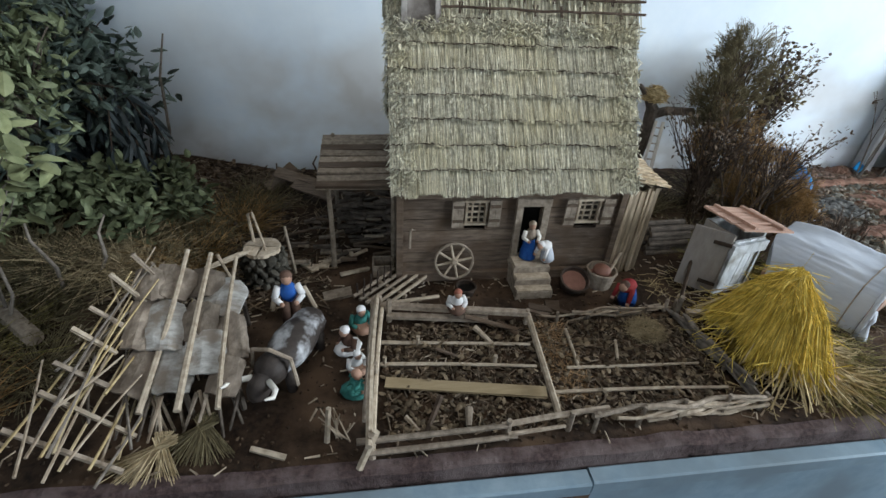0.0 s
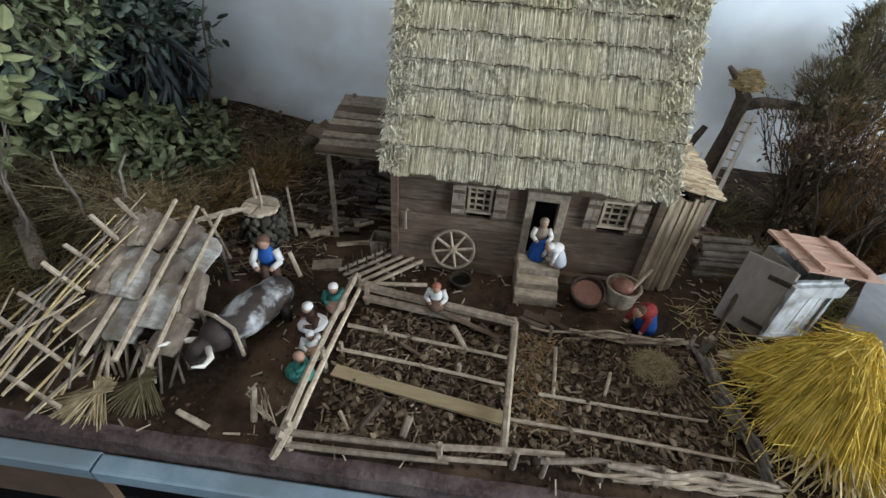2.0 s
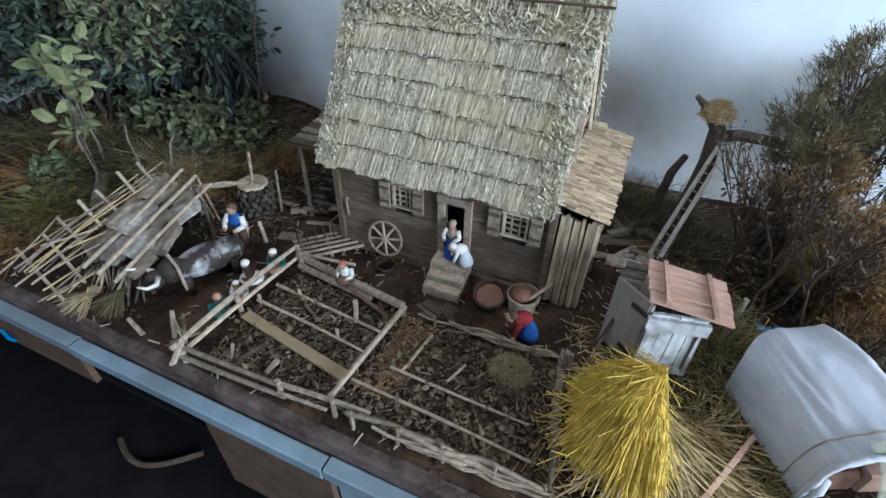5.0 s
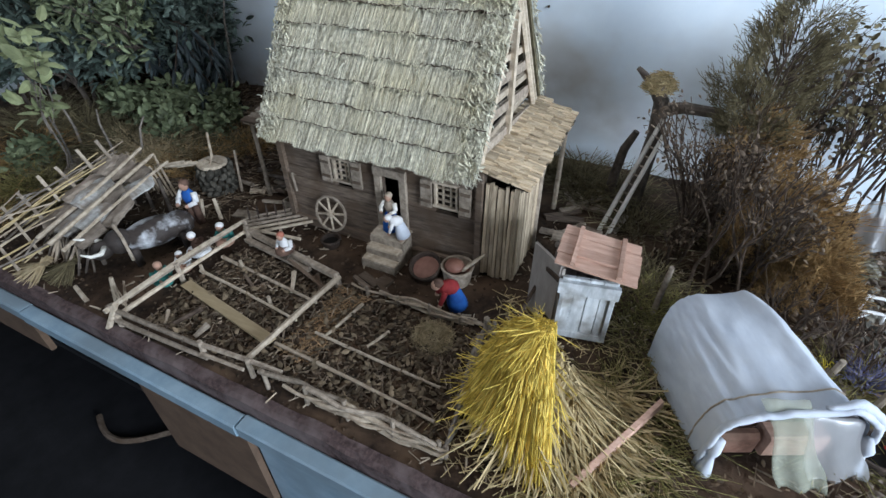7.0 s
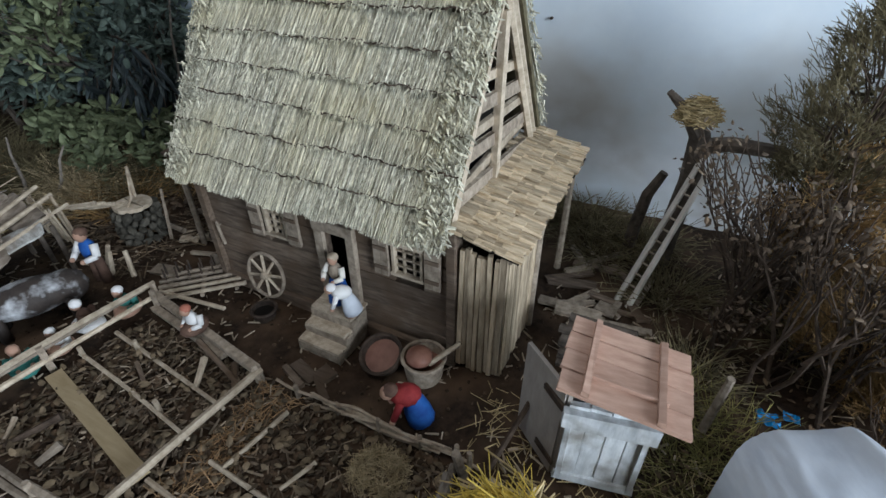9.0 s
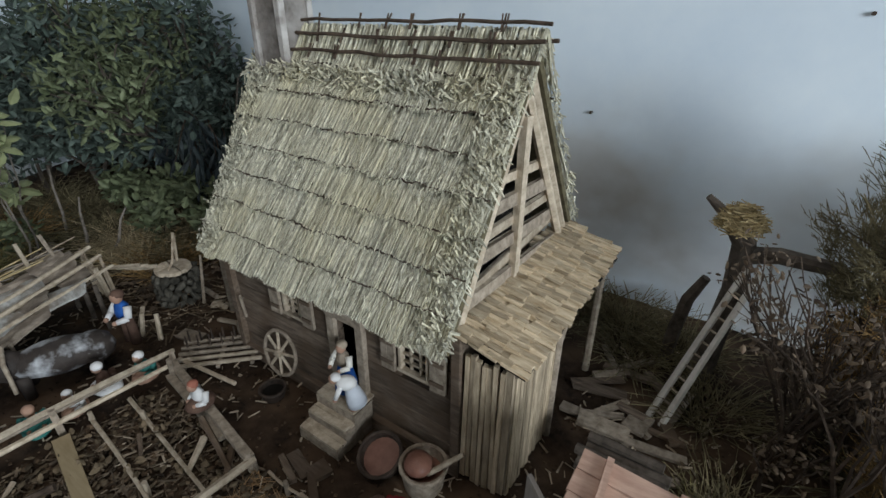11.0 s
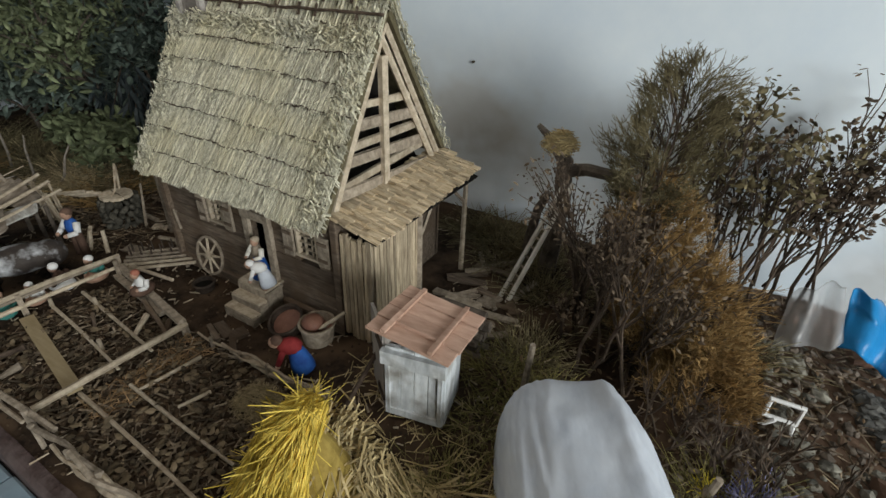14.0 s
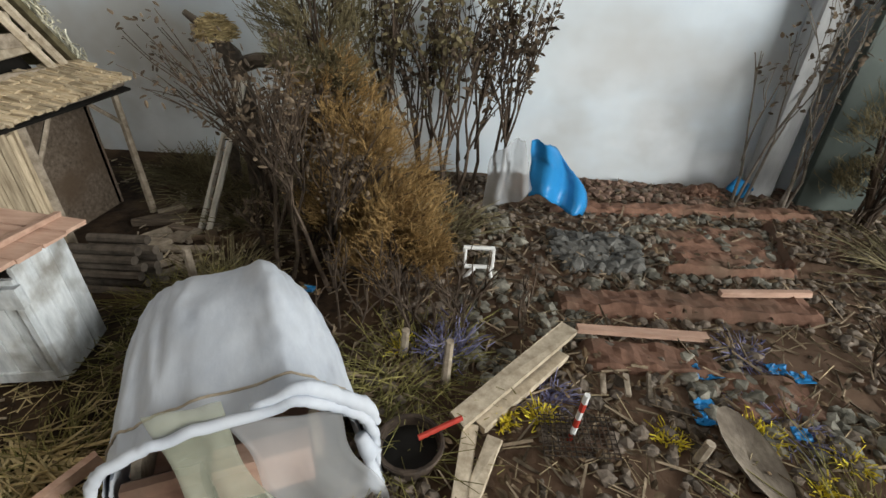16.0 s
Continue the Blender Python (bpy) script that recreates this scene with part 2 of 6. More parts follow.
def sky_paint():
    """Backdrop paint: pale grey blue with low grey-brown cloud banks and white puffs."""
    m = mat("painted_sky", (0.66, 0.76, 0.86), (0.78, 0.86, 0.92), 3, 0.85, 0.05, vary=0)
    nt = m.node_tree
    N, L = nt.nodes, nt.links
    b = N["Principled BSDF"]
    base = b.inputs["Base Color"].links[0].from_socket
    co = N.new("ShaderNodeTexCoord")

    def layer(under, colour, scale, stretch, lo, hi, z0, z1):
        mp = N.new("ShaderNodeMapping")
        mp.inputs["Scale"].default_value = stretch
        L.new(co.outputs["Object"], mp.inputs[0])
        n = N.new("ShaderNodeTexNoise")
        n.inputs["Scale"].default_value, n.inputs["Detail"].default_value = scale, 4
        L.new(mp.outputs[0], n.inputs["Vector"])
        r = N.new("ShaderNodeMapRange")
        r.inputs[1].default_value, r.inputs[2].default_value = lo, hi
        L.new(n.outputs[0], r.inputs[0])
        sep = N.new("ShaderNodeSeparateXYZ")
        L.new(co.outputs["Object"], sep.inputs[0])
        h = N.new("ShaderNodeMapRange")
        h.interpolation_type = "SMOOTHSTEP"
        h.inputs[1].default_value, h.inputs[2].default_value, h.inputs[3].default_value, h.inputs[4].default_value = z0, z1, 1, 0
        L.new(sep.outputs[2], h.inputs[0])
        k = N.new("ShaderNodeMath")
        k.operation = "MULTIPLY"
        L.new(r.outputs[0], k.inputs[0])
        L.new(h.outputs[0], k.inputs[1])
        mx = N.new("ShaderNodeMix")
        mx.data_type = "RGBA"
        L.new(k.outputs[0], mx.inputs[0])
        L.new(under, mx.inputs[6])
        mx.inputs[7].default_value = (*colour, 1)
        return mx.outputs[2]

    c = layer(base, (0.52, 0.52, 0.51), 2.6, (1, 1, 1.3), 0.40, 0.60, 0.25, 0.55)
    c = layer(c, (0.76, 0.81, 0.86), 5.5, (1, 1, 1.2), 0.50, 0.68, 0.05, 0.45)
    L.new(c, b.inputs["Base Color"])
    return m


M_SKY = sky_paint()


# ---- mesh helpers ----
class Mesh:
    """Collects vertices, faces and material slots of one mesh."""

    def __init__(self):
        self.v, self.f, self.m = [], [], []
        self.slot = 0

    def add(self, vs, fs):
        k = len(self.v)
        self.v += [tuple(p) for p in vs]
        self.f += [tuple(i + k for i in f) for f in fs]
        self.m += [self.slot] * len(fs)

    def box(self, c, s, turn=None, jit=0.0, bev=0.0):
        """A board with chamfered long edges; turn: a 3x3 matrix."""
        x, y, z = s[0] / 2, s[1] / 2, s[2] / 2
        ax = max(range(3), key=lambda i: s[i])
        o = [i for i in range(3) if i != ax]
        h = [x, y, z]
        b = bev or 0.12 * min(h[o[0]], h[o[1]])
        ring = [(1, 1 - b / h[o[1]]), (1 - b / h[o[0]], 1), (-1 + b / h[o[0]], 1), (-1, 1 - b / h[o[1]]), (-1, -1 + b / h[o[1]]), (-1 + b / h[o[0]], -1), (1 - b / h[o[0]], -1), (1, -1 + b / h[o[1]])]
        vs = []
        for e in (-1, 1):
            for u, w in ring:
                p = [0, 0, 0]
                p[ax], p[o[0]], p[o[1]] = e * h[ax], u * h[o[0]], w * h[o[1]]
                p = Vector([q + random.uniform(-jit, jit) for q in p])
                vs.append((turn @ p if turn else p) + Vector(c))
        fs = [tuple(range(7, -1, -1)), tuple(range(8, 16))] + [(i, (i + 1) % 8, 8 + (i + 1) % 8, 8 + i) for i in range(8)]
        self.add(vs, fs)

    def stick(self, a, b, r0, r1=None, n=5, bow=0.0, segs=1):
        a, b = Vector(a), Vector(b)
        r1 = r0 if r1 is None else r1
        side = Vector((random.uniform(-1, 1), random.uniform(-1, 1), random.uniform(-1, 1))) * bow * (b - a).length
        pts = [a.lerp(b, i / segs) + side * math.sin(math.pi * i / segs) for i in range(segs + 1)]
        self.tube(pts, [r0 + (r1 - r0) * i / segs for i in range(segs + 1)], n)

    def tube(self, pts, radii, n=5):
        pts = [Vector(p) for p in pts]
        vs, fs = [], []
        d0 = (pts[-1] - pts[0]).normalized()
        up = Vector((0, 0, 1)) if abs(d0.z) < 0.9 else Vector((1, 0, 0))
        ph = random.uniform(0, 6.28)
        for i, p in enumerate(pts):
            d = (pts[min(i + 1, len(pts) - 1)] - pts[max(i - 1, 0)])
            d = d.normalized() if d.length > 1e-9 else d0
            u = d.cross(up)
            u = u.normalized() if u.length > 1e-6 else Vector((1, 0, 0))
            w = d.cross(u)
            for k in range(n):
                q = ph + 2 * math.pi * k / n
                vs.append(p + (u * math.cos(q) + w * math.sin(q)) * radii[i])
        for i in range(len(pts) - 1):
            for k in range(n):
                fs.append((i * n + k, i * n + (k + 1) % n, (i + 1) * n + (k + 1) % n, (i + 1) * n + k))
        fs += [tuple(range(n - 1, -1, -1)), tuple(range(len(vs) - n, len(vs)))]
        self.add(vs, fs)

    def lathe(self, c, prof, n=14, turn=None, sx=1.0, sy=1.0):
        """prof: (radius, z) from below to above."""
        vs = []
        for r, z in prof:
            for k in range(n):
                p = Vector((r * sx * math.cos(2 * math.pi * k / n), r * sy * math.sin(2 * math.pi * k / n), z))
                vs.append((turn @ p if turn else p) + Vector(c))
        fs = [(i * n + k, i * n + (k + 1) % n, (i + 1) * n + (k + 1) % n, (i + 1) * n + k) for i in range(len(prof) - 1) for k in range(n)]
        fs += [tuple(range(n - 1, -1, -1)), tuple(range(len(vs) - n, len(vs)))]
        self.add(vs, fs)

    def ball(self, c, s, n=10, turn=None):
        prof = [(max(math.cos(t), 0.02), math.sin(t)) for t in [math.pi * (i / 6 - 0.5) for i in range(7)]]
        k = len(self.v)
        self.lathe((0, 0, 0), prof, n)
        for i in range(k, len(self.v)):
            p = Vector((self.v[i][0] * s[0], self.v[i][1] * s[1], self.v[i][2] * s[2]))
            self.v[i] = tuple((turn @ p if turn else p) + Vector(c))

    def rock(self, c, r, flat=0.7):
        t = (1 + 5 ** 0.5) / 2
        ico = [(-1, t, 0), (1, t, 0), (-1, -t, 0), (1, -t, 0), (0, -1, t), (0, 1, t), (0, -1, -t), (0, 1, -t), (t, 0, -1), (t, 0, 1), (-t, 0, -1), (-t, 0, 1)]
        tri = [(0, 11, 5), (0, 5, 1), (0, 1, 7), (0, 7, 10), (0, 10, 11), (1, 5, 9), (5, 11, 4), (11, 10, 2), (10, 7, 6), (7, 1, 8), (3, 9, 4), (3, 4, 2), (3, 2, 6), (3, 6, 8), (3, 8, 9), (4, 9, 5), (2, 4, 11), (6, 2, 10), (8, 6, 7), (9, 8, 1)]
        m = Euler((random.uniform(0, 6), random.uniform(0, 6), random.uniform(0, 6))).to_matrix()
        sq = Vector((random.uniform(0.6, 1.2), random.uniform(0.6, 1.2), random.uniform(0.5, 1.0)))
        vs = []
        for p in ico:
            q = m @ (Vector(p).normalized() * random.uniform(0.8, 1.15) * sq) * r
            q.z *= flat
            vs.append(q + Vector(c))
        self.add(vs, tri)

    def leaf(self, c, d, n, size, wide=0.45):
        """A rounded leaf, folded along its rib and bent at the tip."""
        d, n = Vector(d).normalized(), Vector(n)
        s = d.cross(n)
        s = s.normalized() if s.length > 1e-6 else Vector((1, 0, 0))
        n = s.cross(d)
        c = Vector(c)
        tip = random.uniform(-0.32, 0.06)
        k = wide * size / 2
        rib = [c, c + d * size * 0.35 + n * size * 0.05, c + d * size * 0.70 + n * size * (0.04 + tip * 0.4), c + d * size + n * size * tip]
        edge = [(c + d * size * f + n * size * q + s * g * k * w) for f, q, w in ((0.22, -0.03, 0.82), (0.48, -0.05, 1.0), (0.80, tip * 0.55 - 0.03, 0.62)) for g in (1, -1)]
        self.add(rib + edge, [(0, 4, 1), (4, 6, 1), (6, 2, 1), (6, 8, 2), (8, 3, 2), (0, 1, 5), (5, 1, 7), (7, 1, 2), (7, 2, 9), (9, 2, 3)])

    def blade(self, a, b, w):
        """A thin three-sided straw."""
        a, b = Vector(a), Vector(b)
        d = (b - a).normalized()
        u = d.cross(Vector((0.3, 0.5, 0.8))).normalized()
        v = d.cross(u)
        t = random.uniform(0, 6.28)
        o = [(u * math.cos(t + k * 2.094) + v * math.sin(t + k * 2.094)) * w for k in range(3)]
        self.add([a + q for q in o] + [b + q * 0.7 for q in o], [(0, 1, 4, 3), (1, 2, 5, 4), (2, 0, 3, 5), (3, 4, 5)])

    def data(self, name, mats, smooth=False):
        me = bpy.data.meshes.new(name)
        me.from_pydata(self.v, [], self.f)
        for m in mats if isinstance(mats, (list, tuple)) else [mats]:
            me.materials.append(m)
        if max(self.m, default=0):
            me.polygons.foreach_set("material_index", self.m)
        if smooth:
            me.polygons.foreach_set("use_smooth", [True] * len(me.polygons))
        me.update()
        return me


def part(name, mesh, mats, parent=None, label="", smooth=False):
    ob = new(name, mesh.data(name, mats, smooth))
    if parent:
        ob.parent = parent
    if label:
        ob["label"] = label
    return ob


def thing(name, at, label, category, group="", turn=0.0):
    ob = new(name)
    ob.empty_display_size = 0.02
    ob.matrix_world = pose(*at, 0, 0, turn)
    return tagged(ob, label, category, group)


def whole(name, mesh, mats, label, category, group="", kind="", smooth=False):
    return tagged(part(name, mesh, mats, None, "", smooth), label, category, group, kind)


def structure(name, mesh, mats, label, category="structure"):
    return whole(name, mesh, mats, label, category, "", "structure")


def rz(a):
    return Euler((0, 0, radians(a))).to_matrix()


def rot(a, b, c):
    return Euler((radians(a), radians(b), radians(c))).to_matrix()


U = random.uniform


def ground_z(x, y):
    """Height of the ground: a low bank behind at one end, a knoll under the outhouse, small lumps all over."""
    h = 0.005 * noise.noise(Vector((x * 9, y * 9, 0))) + 0.003 * noise.noise(Vector((x * 31, y * 31, 3)))
    t = max(0.0, min(1.0, (-0.45 - x) / 0.35)) * max(0.0, min(1.0, (y + 0.05) / 0.4))
    knoll = 0.028 * math.exp(-((x - 0.60) ** 2 + (y + 0.06) ** 2) / 0.0115)
    return h + knoll + 0.05 * t * t * (3 - 2 * t)


# ---- structure ----
EDGE = -0.445
m = Mesh()
nx, ny = 230, 62
xs = [-1.9 + 4.5 * i / nx for i in range(nx + 1)]
ys = [EDGE + (0.64 - EDGE) * j / ny for j in range(ny + 1)]
m.add([(x, y, ground_z(x, y)) for y in ys for x in xs], [(j * (nx + 1) + i, j * (nx + 1) + i + 1, (j + 1) * (nx + 1) + i + 1, (j + 1) * (nx + 1) + i) for j in range(ny) for i in range(nx)])
ground = structure("ground", m, M_SOIL, "dark brown model soil covering the diorama base", "ground")
for p in ground.data.polygons:
    p.use_smooth = True

m = Mesh()
n = 150
prof = [(0.004, 0.002), (-0.010, 0.001), (-0.017, -0.006), (-0.019, -0.05), (0.02, -0.05)]
vs = []
for i in range(n + 1):
    x = -1.9 + 4.5 * i / n
    for y, z in prof:
        vs.append((x, EDGE + y + 0.003 * noise.noise(Vector((x * 20, z * 30, 1))), z + ground_z(x, EDGE) * (z > -0.02) + 0.002 * noise.noise(Vector((x * 40, y * 90, 5)))))
k = len(prof)
m.add(vs, [(i * k + j, (i + 1) * k + j, (i + 1) * k + j + 1, i * k + j + 1) for i in range(n) for j in range(k - 1)])
structure("earth_edge", m, M_KERB, "purplish brown plastered edge along the diorama front", "edge")

strip = tagged(new("table_rim"), "grey-blue painted rim boards along the front of the display table", "table edge", "", "structure")
for x0, x1, dy in [(-1.9, -0.475, 0.0), (-0.47, 0.128, 0.002), (0.132, 2.6, 0.0)]:
    m = Mesh()
    m.box(((x0 + x1) / 2, EDGE - 0.034 - dy, -0.045), (x1 - x0, 0.028, 0.03), bev=0.003)
    part("rim_board", m, M_STRIP, strip)
m = Mesh()
m.box((1.37, EDGE - 0.022, -0.42), (2.46, 0.015, 0.72), bev=0.002)
structure("table_front", m, M_STRIP, "plain grey-blue front panel below the table rim", "panel")
for x0, x1, z in [(-1.5, -0.48, -0.10), (-0.14, 0.136, -0.24)]:
    m = Mesh()
    m.box(((x0 + x1) / 2, EDGE - 0.036, -0.062 + z / 2), (x1 - x0, 0.012, -z), bev=0.002)
    structure("brown_board", m, M_CARD, "plain brown board hanging below the table rim", "panel")
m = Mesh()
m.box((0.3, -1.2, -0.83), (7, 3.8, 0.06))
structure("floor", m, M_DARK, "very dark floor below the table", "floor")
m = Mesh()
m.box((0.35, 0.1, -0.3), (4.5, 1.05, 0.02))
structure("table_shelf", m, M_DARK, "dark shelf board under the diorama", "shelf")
m = Mesh()
m.tube([(-0.87 + 0.29 * i / 14, -0.41 + 0.08 * i / 14 - 0.07 * math.sin(math.pi * i / 14), -0.785) for i in range(15)], [0.010] * 15, 6)
whole("curved_wooden_rim", m, M_BOARD, "curved pale wooden rim in the dark under the table", "rim")

m = Mesh()
m.box((0.3, 0.68, 0.42), (7, 0.10, 2.6))
structure("wall_backdrop", m, M_SKY, "backdrop wall painted as pale blue cloudy sky", "wall")
m = Mesh()
m.box((-1.78, -0.0, 0.42), (0.05, 1.3, 1.6))
structure("wall_west", m, M_SKY, "side wall in pale painted sky colour", "wall")
# unseen walls and ceiling added round the table; dark tone limits bounce
m = Mesh()
m.box((-3.2, -1.2, 0.42), (0.1, 3.9, 2.6))
m.box((3.8, -2.7, 0.42), (0.1, 0.9, 2.6))
m.box((3.8, 0.15, 0.42), (0.1, 1.0, 2.6))
m.box((3.8, -1.3, -0.32), (0.1, 1.9, 1.1))
structure("wall_room", m, M_ROOM, "plain plastered room walls, one with a window opening", "wall")
m = Mesh()
m.box((-2.45, -3.1, 0.42), (1.7, 0.1, 2.6))
m.box((1.8, -3.1, 0.42), (4.0, 0.1, 2.6))
m.box((-0.9, -3.1, -0.32), (1.4, 0.1, 1.1))
structure("wall_south", m, M_ROOM, "plain plastered wall with a window opening behind the viewer", "wall")
m = Mesh()
m.box((0.3, -1.2, 1.85), (7, 4, 0.08))
structure("ceiling", m, M_ROOM, "plain unseen ceiling, kept dark to cut bounced light", "ceiling")
m = Mesh()
m.box((1.675, 0.60, 0.5), (0.05, 0.045, 1.05), bev=0.004)
structure("post", m, M_GPOST, "pale grey upright post against the painted wall", "post")
m = Mesh()
m.box((1.98, 0.55, 0.5), (0.5, 0.02, 1.1), bev=0.002)
structure("side_panel", m, M_PANEL, "dark grey-green panel beside the painted wall", "panel")
trunking = thing("cable_trunking", (-0.5, 0.61, 0.72), "pale grey cable trunking with dark joint lines on the wall", "trunking")
m = Mesh()
m.box((0, 0, 0), (1.5, 0.03, 0.10), bev=0.004)
part("cover", m, M_GPOST, trunking)
m = Mesh()
m.box((0, -0.017, -0.04), (1.44, 0.003, 0.004))
m.box((0, -0.017, -0.052), (1.44, 0.003, 0.003))
part("joint_line", m, M_IRON, trunking)
m = Mesh()
m.box((0.775, 0, 0.01), (0.05, 0.04, 0.12), bev=0.006)
part("end_cap", m, M_WHITE, trunking)

# ---- the house ----
HX0, HX1, HY1 = -0.138, 0.347, 0.345
house = thing("thatched_house", (0, 0, 0), "weathered grey plank cottage model with thick thatched roof", "house")


def board(x0, x1, z0, z1, y=0.006, t=0.012):
    b = Mesh()
    b.box(((x0 + x1) / 2, y + U(-0.0012, 0.0012), (z0 + z1) / 2), (x1 - x0, t, z1 - z0 - 0.0012), jit=0.0006)
    return part("board", b, M_BOARD, house)


openings = [(0.0, 0.046, 0.147, 0.201), (0.125, 0.170, 0.052, 0.190), (0.250, 0.302, 0.147, 0.201)]
rows_z = [0.02, 0.048, 0.075, 0.104, 0.130, 0.158, 0.182, 0.206, 0.243]
for z0, z1 in zip(rows_z, rows_z[1:]):
    cuts = [HX0]
    for a, b, lo, hi in openings:
        if z0 < hi - 0.004 and z1 > lo + 0.004:
            cuts += [a, b]
    cuts.append(HX1)
    for a, b in zip(cuts[::2], cuts[1::2]):
        if b - a > 0.25 and U(0, 1) < 0.6:
            mid = U(a + 0.08, b - 0.08)
            board(a, mid - 0.0006, z0, z1)
            board(mid + 0.0006, b, z0, z1)
        else:
            board(a, b, z0, z1)
m = Mesh()
m.box(((HX0 + HX1) / 2, 0.0, 0.012), (HX1 - HX0 + 0.01, 0.02, 0.024), jit=0.001)
part("sill_beam", m, M_BOARD, house)
for x in (HX0 - 0.002, HX1 + 0.002):
    m = Mesh()
    m.box((x, 0.002, 0.125), (0.014, 0.024, 0.25), jit=0.0008)
    part("corner_post", m, M_BOARD, house)
m = Mesh()
m.box((HX0 + 0.004, HY1 / 2 + 0.01, 0.125), (0.012, HY1 - 0.02, 0.24))
part("side_wall", m, M_BOARD, house)
m = Mesh()
m.box((HX1 - 0.006, HY1 / 2 + 0.01, 0.125), (0.012, HY1 - 0.02, 0.24))
part("side_wall", m, M_BOARD, house)
m = Mesh()
m.box(((HX0 + HX1) / 2, HY1, 0.125), (HX1 - HX0, 0.012, 0.24))
part("rear_wall", m, M_BOARD, house)
# black sheet behind the front wall, painting the shade seen through openings
m = Mesh()
m.box(((HX0 + HX1) / 2, 0.05, 0.12), (HX1 - HX0 - 0.03, 0.006, 0.22))
part("interior_shade", m, M_BLACK, house)
m = Mesh()
m.box(((HX0 + HX1) / 2, HY1 / 2, 0.246), (HX1 - HX0, HY1, 0.006))
part("loft_floor", m, M_BOARD, house)


def window(x0, x1, z0, z1):
    w = Mesh()
    w.box(((x0 + x1) / 2, 0.012, (z0 + z1) / 2), (x1 - x0, 0.003, z1 - z0))
    pane = part("window", w, M_PANE, house)
    f = Mesh()
    for x in (x0 + 0.002, x1 - 0.002):
        f.box((x, 0.001, (z0 + z1) / 2), (0.005, 0.010, z1 - z0 + 0.004))
    for z in (z0, z1):
        f.box(((x0 + x1) / 2, 0.0, z), (x1 - x0 + 0.006, 0.010, 0.005))
    part("window_frame", f, M_PALE, pane)
    g = Mesh()
    for i in (1, 2):
        g.box((x0 + (x1 - x0) * i / 3, 0.004, (z0 + z1) / 2), (0.0032, 0.005, z1 - z0))
    for i in (1, 2, 3):
        g.box(((x0 + x1) / 2, 0.004, z0 + (z1 - z0) * i / 4), (x1 - x0, 0.005, 0.0032))
    part("window_grille", g, M_PALE, pane)
    for s, xa in ((-1, x0 - 0.004), (1, x1 + 0.004)):
        xb = xa + s * 0.026
        sh = Mesh()
        for i in range(2):
            sh.box((xa + s * (0.0068 + 0.0128 * i), -0.005, (z0 + z1) / 2 - 0.001), (0.0122, 0.005, z1 - z0 + 0.008), jit=0.0004)
        shutter = part("shutter", sh, M_GREYW, house)
        for z in (z0 + 0.010, z1 - 0.010):
            bt = Mesh()
            bt.box(((xa + xb) / 2, -0.0088, z), (0.022, 0.0025, 0.006))
            part("batten", bt, M_BOARD, shutter)


window(0.0, 0.046, 0.147, 0.201)
window(0.250, 0.302, 0.147, 0.201)
for c, s in [((0.1175, -0.003, 0.122), (0.015, 0.010, 0.145)), ((0.1775, -0.003, 0.122), (0.015, 0.010, 0.145)), ((0.1475, -0.004, 0.199), (0.077, 0.012, 0.018)), ((0.1475, -0.004, 0.048), (0.08, 0.02, 0.008))]:
    m = Mesh()
    m.box(c, s, jit=0.0006)
    part("door_frame", m, M_GREYW, house)

# thatch: courses of reed laid over two sloping boards
EAVE, RIDGE = Vector((0, -0.034, 0.236)), Vector((0, 0.165, 0.572))
BEAVE = Vector((0, 0.372, 0.268))
RX0, RX1 = -0.158, 0.352


